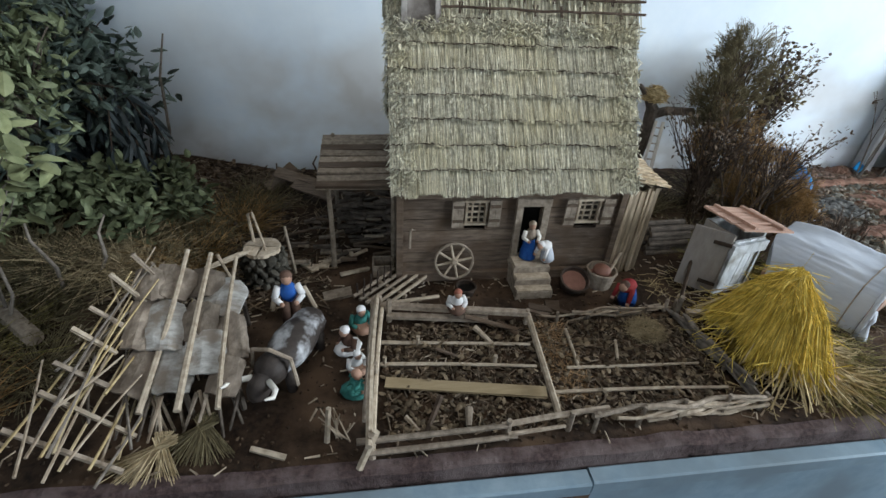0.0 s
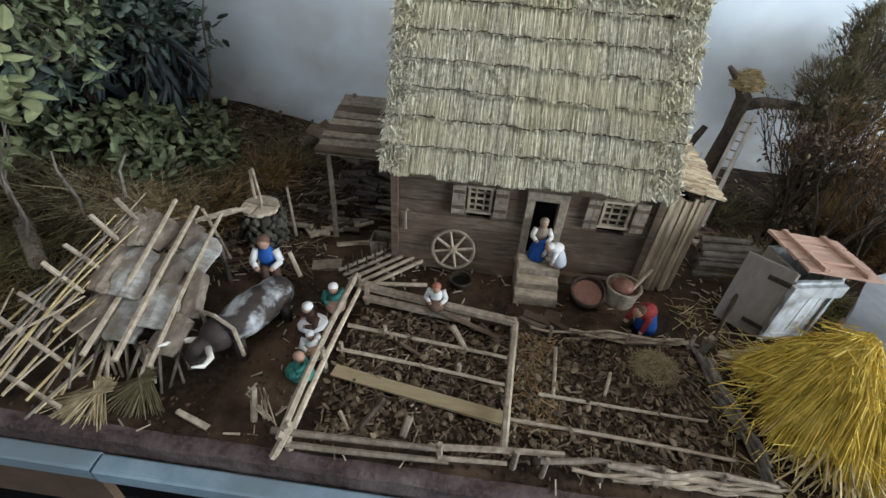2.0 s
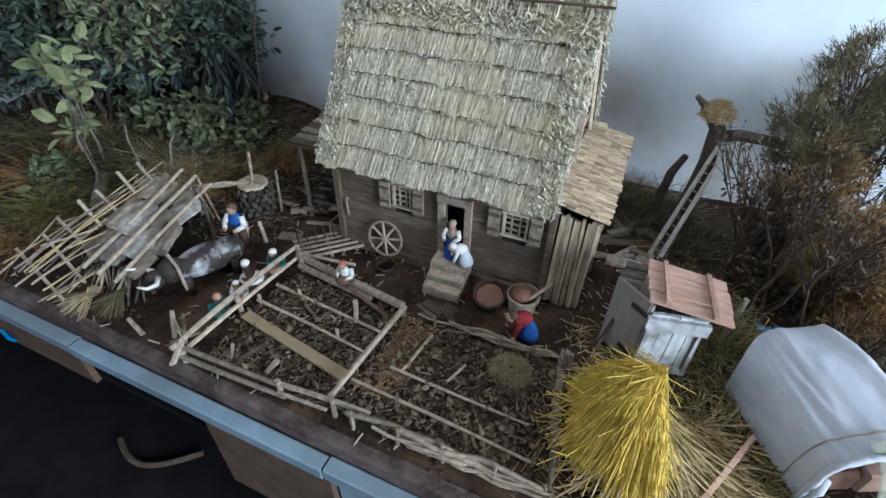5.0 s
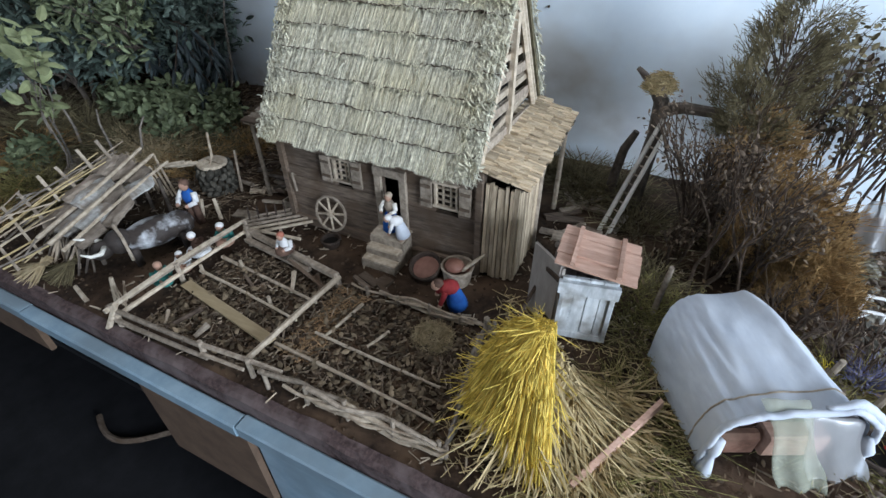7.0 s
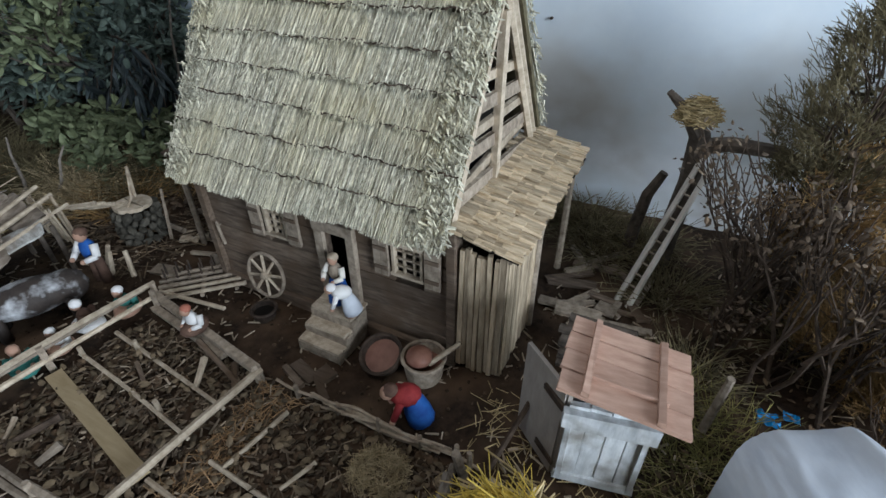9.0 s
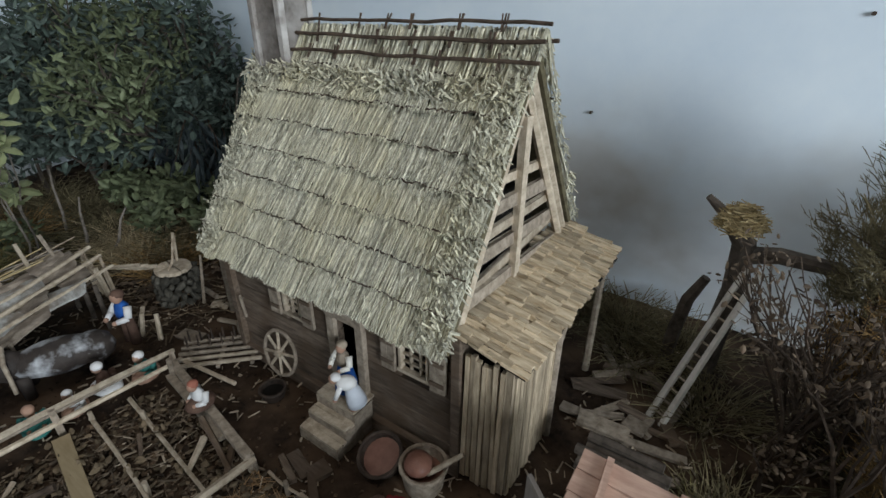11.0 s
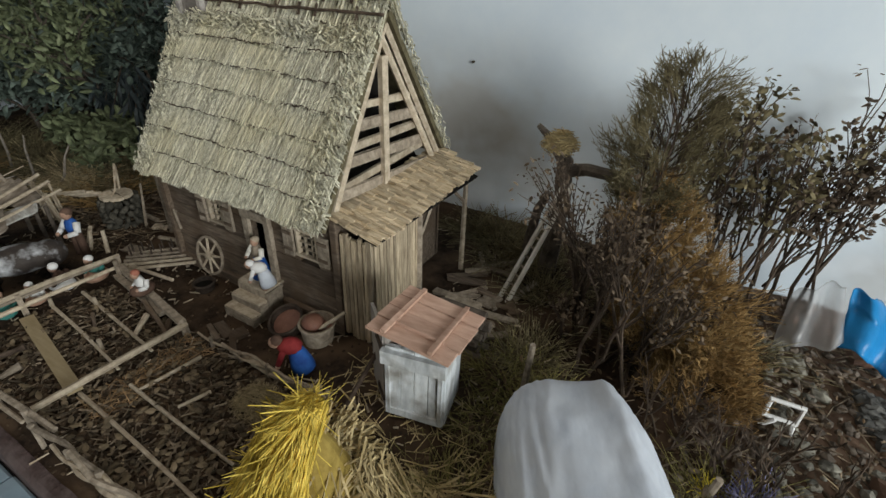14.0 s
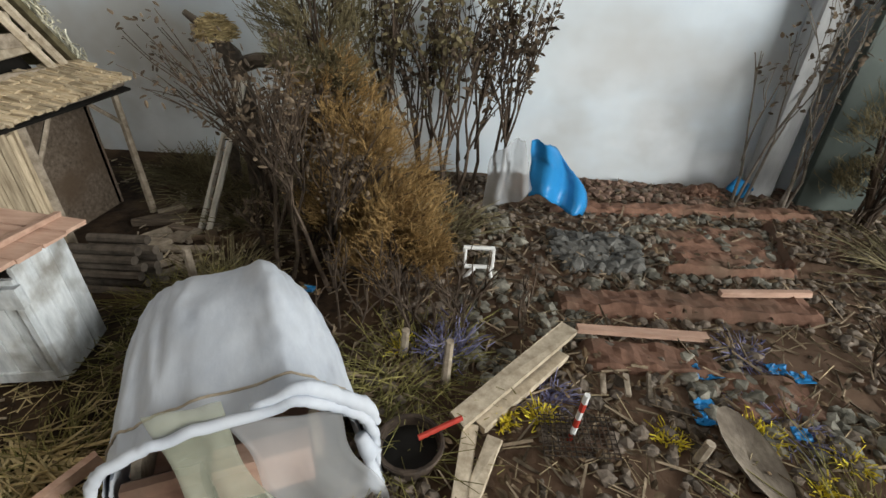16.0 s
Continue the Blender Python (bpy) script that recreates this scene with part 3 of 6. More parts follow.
def thatch(low, top, courses, dense):
    d = top - low
    nrm = Vector((0, -d.z, d.y)).normalized() if low.y < top.y else Vector((0, d.z, -d.y)).normalized()
    if nrm.z < 0:
        nrm = -nrm
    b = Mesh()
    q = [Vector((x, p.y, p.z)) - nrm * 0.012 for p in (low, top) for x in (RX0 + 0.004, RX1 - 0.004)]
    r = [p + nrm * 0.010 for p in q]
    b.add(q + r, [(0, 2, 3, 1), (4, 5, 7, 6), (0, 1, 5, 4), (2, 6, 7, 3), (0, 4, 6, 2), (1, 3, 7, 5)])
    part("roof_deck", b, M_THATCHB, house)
    for c in range(courses):
        t0, t1 = c / courses, (c + 1) / courses
        mm = Mesh()
        x, shift, edge = RX0, 0.0, RX0
        while x < RX1:
            if x >= edge:
                edge = x + U(0.010, 0.030)
                shift, lift = U(-0.0045, 0.0045), U(-0.0015, 0.0015)
            wob = shift + 0.004 * noise.noise(Vector((x * 16, c * 3.1, 2)))
            lo = low + d.normalized() * (d.length * (t0 - 0.012) + wob + U(-0.0028, 0.0028)) + nrm * (0.0105 + lift + U(-0.0022, 0.0022))
            hi = low + d.normalized() * (d.length * (t1 + 0.01) + wob) + nrm * (0.0005 + U(-0.0012, 0.0012))
            lean = U(-0.0018, 0.0018) if U(0, 1) < 0.96 else U(-0.007, 0.007)
            k = U(0.0, 0.75) if U(0, 1) < 0.35 else 0
            mm.blade((x, hi.y + (lo.y - hi.y) * k, hi.z + (lo.z - hi.z) * k), (x + lean, lo.y, lo.z), U(0.0004, 0.0011))
            x += (RX1 - RX0) / dense * U(0.4, 1.6)
        part("thatch_course", mm, M_THATCH, house)
        # thin dark tube added under each course butt, drawing its shadow line
        if c:
            st = Mesh()
            pts = []
            for i in range(121):
                x = RX0 + (RX1 - RX0) * i / 120
                p = low + d * (t0 - 0.010) + nrm * 0.0108 + d.normalized() * (0.0035 * noise.noise(Vector((x * 16, c * 3.1, 2))) + U(-0.0022, 0.0022))
                pts.append((x, p.y, p.z))
            st.tube(pts, [U(0.0006, 0.0017) for _ in pts], 4)
            part("binding", st, M_TWIG, house)



thatch(EAVE, RIDGE, 8, 1500)
thatch(BEAVE, RIDGE, 4, 300)
# rough reed ends along both gable edges and loose straws over the slope
for xg, s in ((RX1, 1), (RX0, -1)):
    m = Mesh()
    for low in (EAVE, BEAVE):
        for i in range(800):
            p = low.lerp(RIDGE, U(0, 1))
            n2 = Vector((0, -1, 0.6)).normalized() if low is EAVE else Vector((0, 1, 0.6)).normalized()
            a = Vector((xg + U(-0.048, 0.002) * s, p.y, p.z)) + n2 * U(0.008, 0.018)
            m.blade(a, a + Vector((s * U(-0.006, 0.012), n2.y * U(-0.003, 0.004), U(-0.015, 0.002))) - n2 * U(0, 0.006), U(0.0009, 0.0018))
    part("verge_straw", m, M_THATCH, house)
m = Mesh()
for i in range(1300):
    x, t = U(RX0, RX1), U(0.02, 0.9)
    p = EAVE.lerp(RIDGE, t)
    a = Vector((x, p.y - 0.0095, p.z + 0.0062))
    w = 0.010 if i % 14 == 0 else 0.004
    m.blade(a, a + Vector((U(-w, w), U(-0.008, -0.002), -U(0.002, 0.012))), U(0.0004, 0.001))
part("loose_straw", m, M_THATCH, house)["kind"] = "stuff"

# ridge: bundled straw held by three twig poles each side
m = Mesh()
for i in range(900):
    x = U(RX0 - 0.006, RX1 + 0.004)
    s = random.choice((-1, 1))
    a = Vector((x, RIDGE.y + s * U(0.0, 0.006), RIDGE.z + 0.012 + U(-0.002, 0.003)))
    m.blade(a, a + Vector((U(-0.004, 0.004), s * U(0.030, 0.042), -U(0.058, 0.075))), U(0.0012, 0.0022))
part("ridge_straw", m, M_THATCH, house)
m = Mesh()
for i in range(1000):
    x = U(RX0 - 0.004, RX1)
    a = Vector((x, RIDGE.y - 0.047 + U(-0.008, 0.004), RIDGE.z - 0.056 + U(-0.016, 0.012)))
    m.blade(a, a + Vector((U(-0.014, 0.014), U(-0.012, 0.004), U(-0.012, 0.012))), U(0.0009, 0.002))
part("ridge_fringe", m, M_THATCH, house)["kind"] = "stuff"
for dy, dz in ((-0.004, 0.016), (-0.018, -0.004), (-0.031, -0.026), (0.02, -0.004)):
    m = Mesh()
    x0 = -0.06
    m.tube([(x0 + (RX1 + 0.012 - x0) * i / 12, RIDGE.y + dy - 0.004 + U(-0.0015, 0.0015), RIDGE.z + dz + 0.004 + U(-0.0015, 0.0015)) for i in range(13)], [0.0026] * 13, 6)
    part("ridge_pole", m, M_TWIG, house)
    for i in range(6):
        x = x0 + 0.02 + (RX1 - x0 - 0.03) * (i + U(0.1, 0.7)) / 6
        m = Mesh()
        for k in range(3):
            m.stick((x + U(-0.003, 0.003), RIDGE.y + dy - 0.008, RIDGE.z + dz - 0.006), (x + U(-0.006, 0.006), RIDGE.y + dy + 0.001, RIDGE.z + dz + 0.013), 0.0012, n=4)
        part("tie", m, M_TWIG, house)

# chimney standing through the ridge
cx, cy = -0.094, 0.146
m = Mesh()
m.box((cx, cy, 0.585), (0.064, 0.056, 0.15), jit=0.0015, bev=0.004)
chim = part("chimney", m, M_CHIMP, house, "rough rendered square chimney with pale corner boards")
for sx in (-1, 1):
    for sy in (-1, 1):
        m = Mesh()
        m.box((cx + sx * 0.032, cy + sy * 0.028, 0.60), (0.011, 0.011, 0.155), jit=0.001)
        part("corner_board", m, M_CHIM, chim)
m = Mesh()
m.box((cx, cy, 0.666), (0.088, 0.078, 0.016), jit=0.002, bev=0.004)
part("chimney_cap", m, M_CHIM, chim)
# solid black block standing in for the shaded flue mouth
m = Mesh()
m.box((cx, cy, 0.676), (0.046, 0.038, 0.012))
part("flue", m, M_BLACK, chim)

# open timber gables
for xg, s in ((HX1 - 0.006, 1), (HX0 + 0.004, -1)):
    ap = Vector((xg, 0.163, 0.535))
    for foot in (Vector((xg, 0.008, 0.252)), Vector((xg, 0.345, 0.262))):
        for k in range(2 if foot.y > 0.1 else 1):
            m = Mesh()
            o = Vector((0.004 * s * k, -0.028 * k, 0))
            m.stick(foot + o, ap + o, 0.0075, 0.006, 6)
            part("rafter", m, M_PALE, house)
    m = Mesh()
    m.box((xg + 0.004 * s, 0.150, 0.37), (0.010, 0.016, 0.235), jit=0.001)
    part("gable_post", m, M_PALE, house)
    for i, z in enumerate((0.268, 0.296, 0.322, 0.350, 0.380, 0.412)):
        f = 1 - (z - 0.25) / 0.285
        y0, y1 = 0.163 - 0.150 * f, 0.163 + 0.175 * f
        m = Mesh()
        m.box((xg - 0.004 * s * (i % 2), (y0 + y1) / 2, z), (0.007, y1 - y0, 0.013 if i % 2 else 0.018), turn=rot(U(-4, 4), 0, 0), jit=0.0016)
        part("gable_rail", m, M_PALE if i % 2 else M_GREYW, house)
# black triangle set behind the gable rails as the loft's painted shade
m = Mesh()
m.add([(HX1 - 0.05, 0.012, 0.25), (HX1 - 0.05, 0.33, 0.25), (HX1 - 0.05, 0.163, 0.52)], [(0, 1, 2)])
part("loft_shade", m, M_BLACK, house)

# lean-to with upright slats at the gable end
SX = 0.424
shed = thing("lean_to", (0, 0, 0), "lean-to of upright pale slats with shingled roof against the cottage", "shed")
x = HX1 + 0.012
while x < SX:
    w = U(0.006, 0.011)
    m = Mesh()
    m.box((x + w / 2, -0.002 + U(-0.0015, 0.0015), 0.118 + U(-0.006, 0.004)), (w - 0.0012, 0.007, 0.215), turn=rot(0, U(-1, 1), 0), jit=0.0008)
    part("slat", m, M_PLANKV, shed)
    x += w
y = 0.004
while y < 0.135:
    w = U(0.006, 0.011)
    m = Mesh()
    m.box((SX, y + w / 2, 0.115 + U(-0.005, 0.005)), (0.007, w - 0.0014, 0.215), turn=rot(U(-1, 1), 0, 0), jit=0.0008)
    part("slat", m, M_PLANKV, shed)
    y += w
# black block filling the lean-to as painted shade between slats
m = Mesh()
m.box((HX1 + 0.04, 0.07, 0.1), (0.06, 0.11, 0.19))
part("interior_shade", m, M_BLACK, shed)
for y in (0.14, 0.325):
    m = Mesh()
    m.stick((SX + 0.004, y, 0.0), (SX + 0.004, y, 0.235), 0.0068, 0.006, 6)
    part("post", m, M_GREYW, shed)
m = Mesh()
m.stick((SX + 0.004, 0.325, 0.175), (SX - 0.004, 0.27, 0.226), 0.004, n=5)
part("brace", m, M_GREYW, shed)
m = Mesh()
m.stick((SX + 0.004, 0.14, 0.165), (SX + 0.002, 0.19, 0.226), 0.004, n=5)
part("brace", m, M_GREYW, shed)
m = Mesh()
m.stick((SX + 0.004, -0.004, 0.226), (SX + 0.004, 0.352, 0.240), 0.005, n=6)
part("wall_plate", m, M_GREYW, shed)
# deck coloured black so gaps between shingles look shaded
m = Mesh()
m.box((0.392, 0.17, 0.242), (0.104, 0.36, 0.004), turn=rot(0, 13, 0))
part("roof_deck", m, M_BLACK, shed)
for r in range(5):
    xr = 0.435 - r * 0.021
    y = -0.012
    while y < 0.356:
        w = U(0.006, 0.013)
        m = Mesh()
        m.box((xr - 0.006, y + w / 2, 0.2365 + r * 0.0049 + U(-0.0016, 0.0020) + 0.014 * y / 0.35), (0.036 + U(-0.007, 0.007), w - 0.0016, 0.0042), turn=rot(U(-3, 3), 9 + U(-3.5, 3.5), U(-5, 5)), jit=0.0012)
        part("shingle", m, M_SHINGLE, shed)
        y += w

# open woodshed on the other side
wood = thing("wood_shelter", (0, 0, 0), "open shelter with brown plank roof on thin posts beside the cottage", "shed")
for i in range(9):
    m = Mesh()
    y = 0.06 + i * 0.026
    m.box((-0.226, y, 0.212 + i * 0.0035 + U(-0.0015, 0.0015)), (0.172, 0.0215, 0.007), turn=rot(9, U(-1, 1), U(-1.2, 1.2)), jit=0.0012)
    part("roof_plank", m, M_GREYW if i % 3 else M_BOARD, wood)
for x, y, h in ((-0.288, 0.06, 0.205), (-0.288, 0.27, 0.25), (-0.15, 0.06, 0.205)):
    m = Mesh()
    m.stick((x, y, 0), (x, y, h), 0.0062, 0.0052, 6, bow=0.01, segs=3)
    part("post", m, M_GREYW, wood)
m = Mesh()
m.stick((-0.312, 0.06, 0.206), (-0.14, 0.06, 0.206), 0.005, n=6)
part("wall_plate", m, M_GREYW, wood)

# steps to the door
steps = thing("door_steps", (0, 0, 0), "pale wooden box steps below the cottage door", "steps")
for i, (y0, z) in enumerate(((-0.046, 0.060), (-0.066, 0.040), (-0.086, 0.020))):
    for k in range(2):
        m = Mesh()
        m.box((0.152, y0 + 0.006 + 0.0125 * k, z + U(-0.0008, 0.0008)), (0.080 + U(-0.004, 0.004), 0.0118, 0.005), turn=rot(0, 0, U(-1.2, 1.2)), jit=0.0008)
        part("tread", m, M_PALE, steps)
    m = Mesh()
    m.box((0.152, y0 + 0.003, z - 0.0115), (0.076, 0.005, 0.017), jit=0.0008)
    part("riser", m, M_GREYW, steps)
for x in (0.113, 0.191):
    for y, h in ((-0.076, 0.017), (-0.056, 0.037), (-0.026, 0.057)):
        m = Mesh()
        m.box((x, y, h / 2), (0.005, 0.0195 if h < 0.05 else 0.040, h), jit=0.0006)
        part("side_board", m, M_GREYW, steps)
for k in range(2):
    m = Mesh()
    m.box((0.152, -0.0165 + 0.0145 * k, 0.061), (0.080, 0.0138, 0.005), jit=0.0008)
    part("landing_board", m, M_PALE, steps)

m = Mesh()
m.tube([(-0.118, -0.006, 0.092), (-0.118, -0.010, 0.135), (-0.114, -0.012, 0.142), (-0.106, -0.012, 0.140)], [0.0028, 0.0028, 0.0026, 0.002], 6)
whole("wall_hook", m, M_GREYW, "crooked wooden hook hanging on the cottage wall", "hook")
for x, z in ((0.276, 0.415), (0.684, 0.605)):
    m = Mesh()
    m.stick((x, 0.632, z), (x, 0.622, z), 0.0032, n=7)
    whole("nail", m, M_IRON, "small dark nail head in the painted wall", "nail", "nails")


def G(x, y, up=0.0):
    return Vector((x, y, ground_z(x, y) + up))


# ---- the vegetable garden ----
def rail(points, r=0.0042, mats=None, name="rail", parent=None, flat=False):
    m = Mesh()
    for a, b in zip(points, points[1:]):
        if flat:
            d = Vector(b) - Vector(a)
            m.box((Vector(a) + Vector(b)) / 2, (d.length, r * 2.2, r * 1.5), turn=d.to_track_quat("X", "Z").to_matrix(), jit=0.0008)
        else:
            m.stick(a, b, r, r * U(0.75, 0.95), 6, bow=0.012, segs=5)
    return part(name, m, mats or M_STICK, parent)


fence = thing("garden_fence", (0, 0, 0), "low fence of peeled split rails round a vegetable garden", "fence")
rail([(-0.207, -0.45, 0.046), (-0.190, -0.115, 0.052)], 0.0055, M_PALE, "rail", fence)
rail([(-0.203, -0.44, 0.026), (-0.181, -0.125, 0.032)], 0.005, M_PALE, "rail", fence)
rail([(-0.214, -0.40, 0.038), (-0.199, -0.12, 0.044)], 0.004, M_GREYW, "rail", fence)
for x, y in ((-0.204, -0.437), (-0.197, -0.30), (-0.186, -0.122), (-0.168, -0.135)):
    m = Mesh()
    m.stick(G(x, y, -0.01), (x, y, 0.055), 0.006, 0.005, 6)
    part("post", m, M_GREYW, fence)
m = Mesh()
m.stick((-0.222, -0.452, 0.0), (-0.196, -0.432, 0.055), 0.006, n=6)
part("brace", m, M_PALE, fence)
rail([(-0.225, -0.436, 0.040), (0.005, -0.425, 0.034)], 0.005, M_GREYW, "rail", fence)
rail([(-0.005, -0.423, 0.033), (0.175, -0.41, 0.038)], 0.005, M_GREYW, "rail", fence)
rail([(-0.215, -0.441, 0.018), (0.02, -0.43, 0.014)], 0.005, M_GREYW, "rail", fence)
rail([(0.005, -0.429, 0.018), (0.10, -0.424, 0.020)], 0.004, M_GREYW, "rail", fence)
rail([(-0.185, -0.125, 0.034), (0.11, -0.172, 0.036)], 0.006, M_GREYW, "rail", fence, True)
rail([(-0.172, -0.14, 0.018), (0.03, -0.165, 0.018)], 0.006, M_GREYW, "rail", fence, True)
rail([(-0.02, -0.168, 0.032), (0.085, -0.192, 0.012)], 0.005, M_BOARD, "rail", fence)
for x, y in ((0.006, -0.424), (0.11, -0.418), (0.108, -0.172)):
    m = Mesh()
    m.stick(G(x, y, -0.01), (x, y, 0.045), 0.005, 0.0045, 6)
    part("post", m, M_GREYW, fence)
m = Mesh()
m.stick((0.111, -0.166, 0.030), (0.094, -0.408, 0.026), 0.006, 0.0055, 6, bow=0.005, segs=4)
part("divider", m, M_PALE, fence)
rails = [((-0.185, -0.205), (0.10, -0.232), 0.005), ((-0.188, -0.262), (0.096, -0.288), 0.0045), ((0.150, -0.298), (0.41, -0.305), 0.004), ((0.100, -0.350), (0.43, -0.365), 0.0045), ((0.185, -0.195), (0.172, -0.30), 0.0045), ((0.272, -0.238), (0.255, -0.285), 0.004)]
for (x0, y0), (x1, y1), r in rails:
    m = Mesh()
    m.stick(G(x0, y0, 0.010), G(x1, y1, 0.010), r * 0.8, r * 0.62, 6, bow=0.008, segs=6)
    whole("bed_rail", m, M_PALE if y0 > -0.3 else M_STICK, "thin peeled stick edging a vegetable bed", "stick", "bed edging sticks")
for x, y in ((-0.116, -0.213), (-0.18, -0.262), (0.02, -0.275)):
    m = Mesh()
    m.stick(G(x, y, -0.004), G(x, y, 0.028), 0.0038, n=6)
    whole("peg", m, M_PALE, "short pale peg beside a bed rail", "peg", "garden pegs")
m = Mesh()
a, b = G(-0.18, -0.306, 0.013), G(0.093, -0.352, 0.013)
m.box((a + b) / 2, ((b - a).length, 0.022, 0.005), turn=(b - a).to_track_quat("X", "Z").to_matrix(), jit=0.0008)
whole("garden_plank", m, mat("yellowish_plank", (0.30, 0.23, 0.13), (0.40, 0.315, 0.195), 24, 0.7, 0.2, stretch=(1, 6, 6), vary=0), "flat yellowish plank lying across a garden bed", "plank")
for (x0, y0), (x1, y1), r, mm in [((-0.09, -0.345), (-0.12, -0.405), 0.006, M_TWIG), ((0.0, -0.18), (0.03, -0.225), 0.006, M_PALE), ((0.05, -0.165), (0.085, -0.20), 0.006, M_BOARD), ((-0.045, -0.37), (-0.05, -0.40), 0.007, M_GREYW), ((-0.15, -0.375), (-0.13, -0.40), 0.004, M_STICK), ((-0.085, -0.235), (-0.04, -0.255), 0.004, M_BOARD)]:
    m = Mesh()
    m.stick(G(x0, y0, 0.012), G(x1, y1, 0.006), r, r * 0.7, 6, bow=0.02, segs=3)
    whole("stick", m, mm, "rough stick lying on the garden soil", "stick", "garden sticks")


def wattle(p, q, h, n_posts, name_label, wind=4, r=0.0032, mats=None):
    """Twigs woven round short posts."""
    w = thing("wattle_fence", (0, 0, 0), name_label, "fence", "wattle fences")
    p, q = Vector((*p, 0)), Vector((*q, 0))
    side = (q - p).normalized().cross(Vector((0, 0, 1)))
    for i in range(n_posts):
        c = p.lerp(q, i / (n_posts - 1))
        m = Mesh()
        m.stick(G(c.x, c.y, -0.01), G(c.x + U(-0.004, 0.004), c.y, h + U(0, 0.008)), 0.0042, 0.0034, 6)
        part("post", m, M_GREYW, w)
    for k in range(wind * 2):
        t0 = U(-0.03, 0.45) if k % 2 else U(0.25, 0.5)
        t1 = min(1.04, t0 + U(0.4, 0.75))
        m = Mesh()
        pts, n, ph = [], 14, U(0, 9)
        for i in range(n + 1):
            t = t0 + (t1 - t0) * i / n
            c = p.lerp(q, t) + side * 0.010 * noise.noise(Vector((t * 5 + ph, k * 1.7, 0)))
            up = 0.006 + (h - 0.006) * (k + 0.5) / (2 * wind) + 0.011 * noise.noise(Vector((t * 4 + ph, k, 5)))
            pts.append(G(c.x, c.y, max(0.003, up)))
        f = r * U(0.65, 1.2)
        m.tube(pts, [f * (1 - 0.35 * i / n) * U(0.9, 1.1) for i in range(n + 1)], 6)
        part("twig", m, mats or (M_STICK if U(0, 1) < 0.7 else M_GREYW), w)
    return w


wattle((0.150, -0.425), (0.462, -0.408), 0.044, 5, "woven wattle fence of peeled pale twigs along the table edge", 5, 0.0045)
wattle((0.112, -0.168), (0.448, -0.152), 0.028, 6, "low woven wattle fence of thin grey-brown twigs", 4, 0.0034)
wattle((0.428, -0.150), (0.468, -0.405), 0.032, 4, "half-collapsed wattle fence of grey sticks beside the haystack", 7, 0.0042, M_GTWIG)
m = Mesh()
m.stick(G(0.445, -0.165, 0.0), (0.438, -0.175, 0.062), 0.0065, 0.0055, 6)
whole("post", m, M_GREYW, "short grey stake at the garden corner", "stake")
m = Mesh()
m.stick(G(0.47, -0.14), (0.508, -0.072, 0.125), 0.004, 0.0036, 6)
whole("dark_pole", m, M_TWIG, "thin dark upright pole between garden and outhouse", "pole")


def scatter(name, n, box, label, category, mats, kind, size, where=None):
    m = Mesh()
    for _ in range(n):
        x, y = U(box[0], box[1]), U(box[2], box[3])
        if where and not where(x, y):
            continue
        s = U(*size)
        if kind == "clod":
            m.rock(G(x, y, s * 0.25), s)
        else:
            a = U(0, 6.28)
            d = Vector((math.cos(a), math.sin(a), U(-0.15, 0.35))) * s
            c = G(x, y, 0.003 + abs(d.z) * 0.5)
            m.blade(c - d / 2, c + d / 2, U(0.0009, 0.0024) if kind == "chip" else U(0.0005, 0.0010))
    return whole(name, m, mats, label, category, "", "stuff")


in_house = lambda x, y: not (HX0 - 0.01 < x < SX and -0.005 < y < HY1)
scatter("garden_clods", 2300, (-0.18, 0.44, -0.41, -0.16), "dark clods and wilted plants filling the beds", "soil", M_CLOD, "clod", (0.003, 0.0085))
scatter("garden_litter", 1500, (-0.18, 0.44, -0.41, -0.16), "chopped brown stalks scattered over the garden beds", "litter", mat("bed_litter", (0.06, 0.043, 0.03), (0.24, 0.185, 0.13), 50, 0.9, 0.2, vary=0.5, island=True), "chip", (0.008, 0.026))
scatter("garden_straw", 420, (0.115, 0.185, -0.36, -0.17), "reddish straw litter in a garden bed", "straw", mat("reddish_straw", (0.22, 0.125, 0.06), (0.40, 0.27, 0.15), 50, 0.9, 0.2, vary=0.35, island=True), "straw", (0.015, 0.035))
scatter("yard_crumbs", 3600, (-0.75, 0.75, -0.44, 0.3), "brown crumbs of soil over the yard", "soil", M_CLOD, "clod", (0.0015, 0.0042), in_house)
scatter("yard_litter", 2300, (-0.75, 0.8, -0.44, 0.6), "small wood chips and stalks over the yard", "litter", M_STICK, "chip", (0.006, 0.024), lambda x, y: in_house(x, y) and noise.noise(Vector((x * 7, y * 7, 8))) > -0.05)
scatter("hedge_litter", 2600, (-1.6, -0.3, -0.1, 0.6), "dry twigs and stalks under the trees", "litter", mat("dry_litter", (0.06, 0.042, 0.028), (0.21, 0.155, 0.10), 50, 0.9, 0.2, vary=0.5, island=True), "chip", (0.015, 0.055))
scatter("path_straw", 900, (0.42, 0.80, -0.42, -0.02), "straw and chips round the haystack", "straw", M_STRAW, "straw", (0.012, 0.04))
scatter("gravel", 5200, (0.95, 2.1, -0.43, 0.62), "grey-brown broken stones on the digging ground", "gravel", M_STONE, "clod", (0.003, 0.012), lambda x, y: noise.noise(Vector((x * 5, y * 5, 4))) > -0.3)
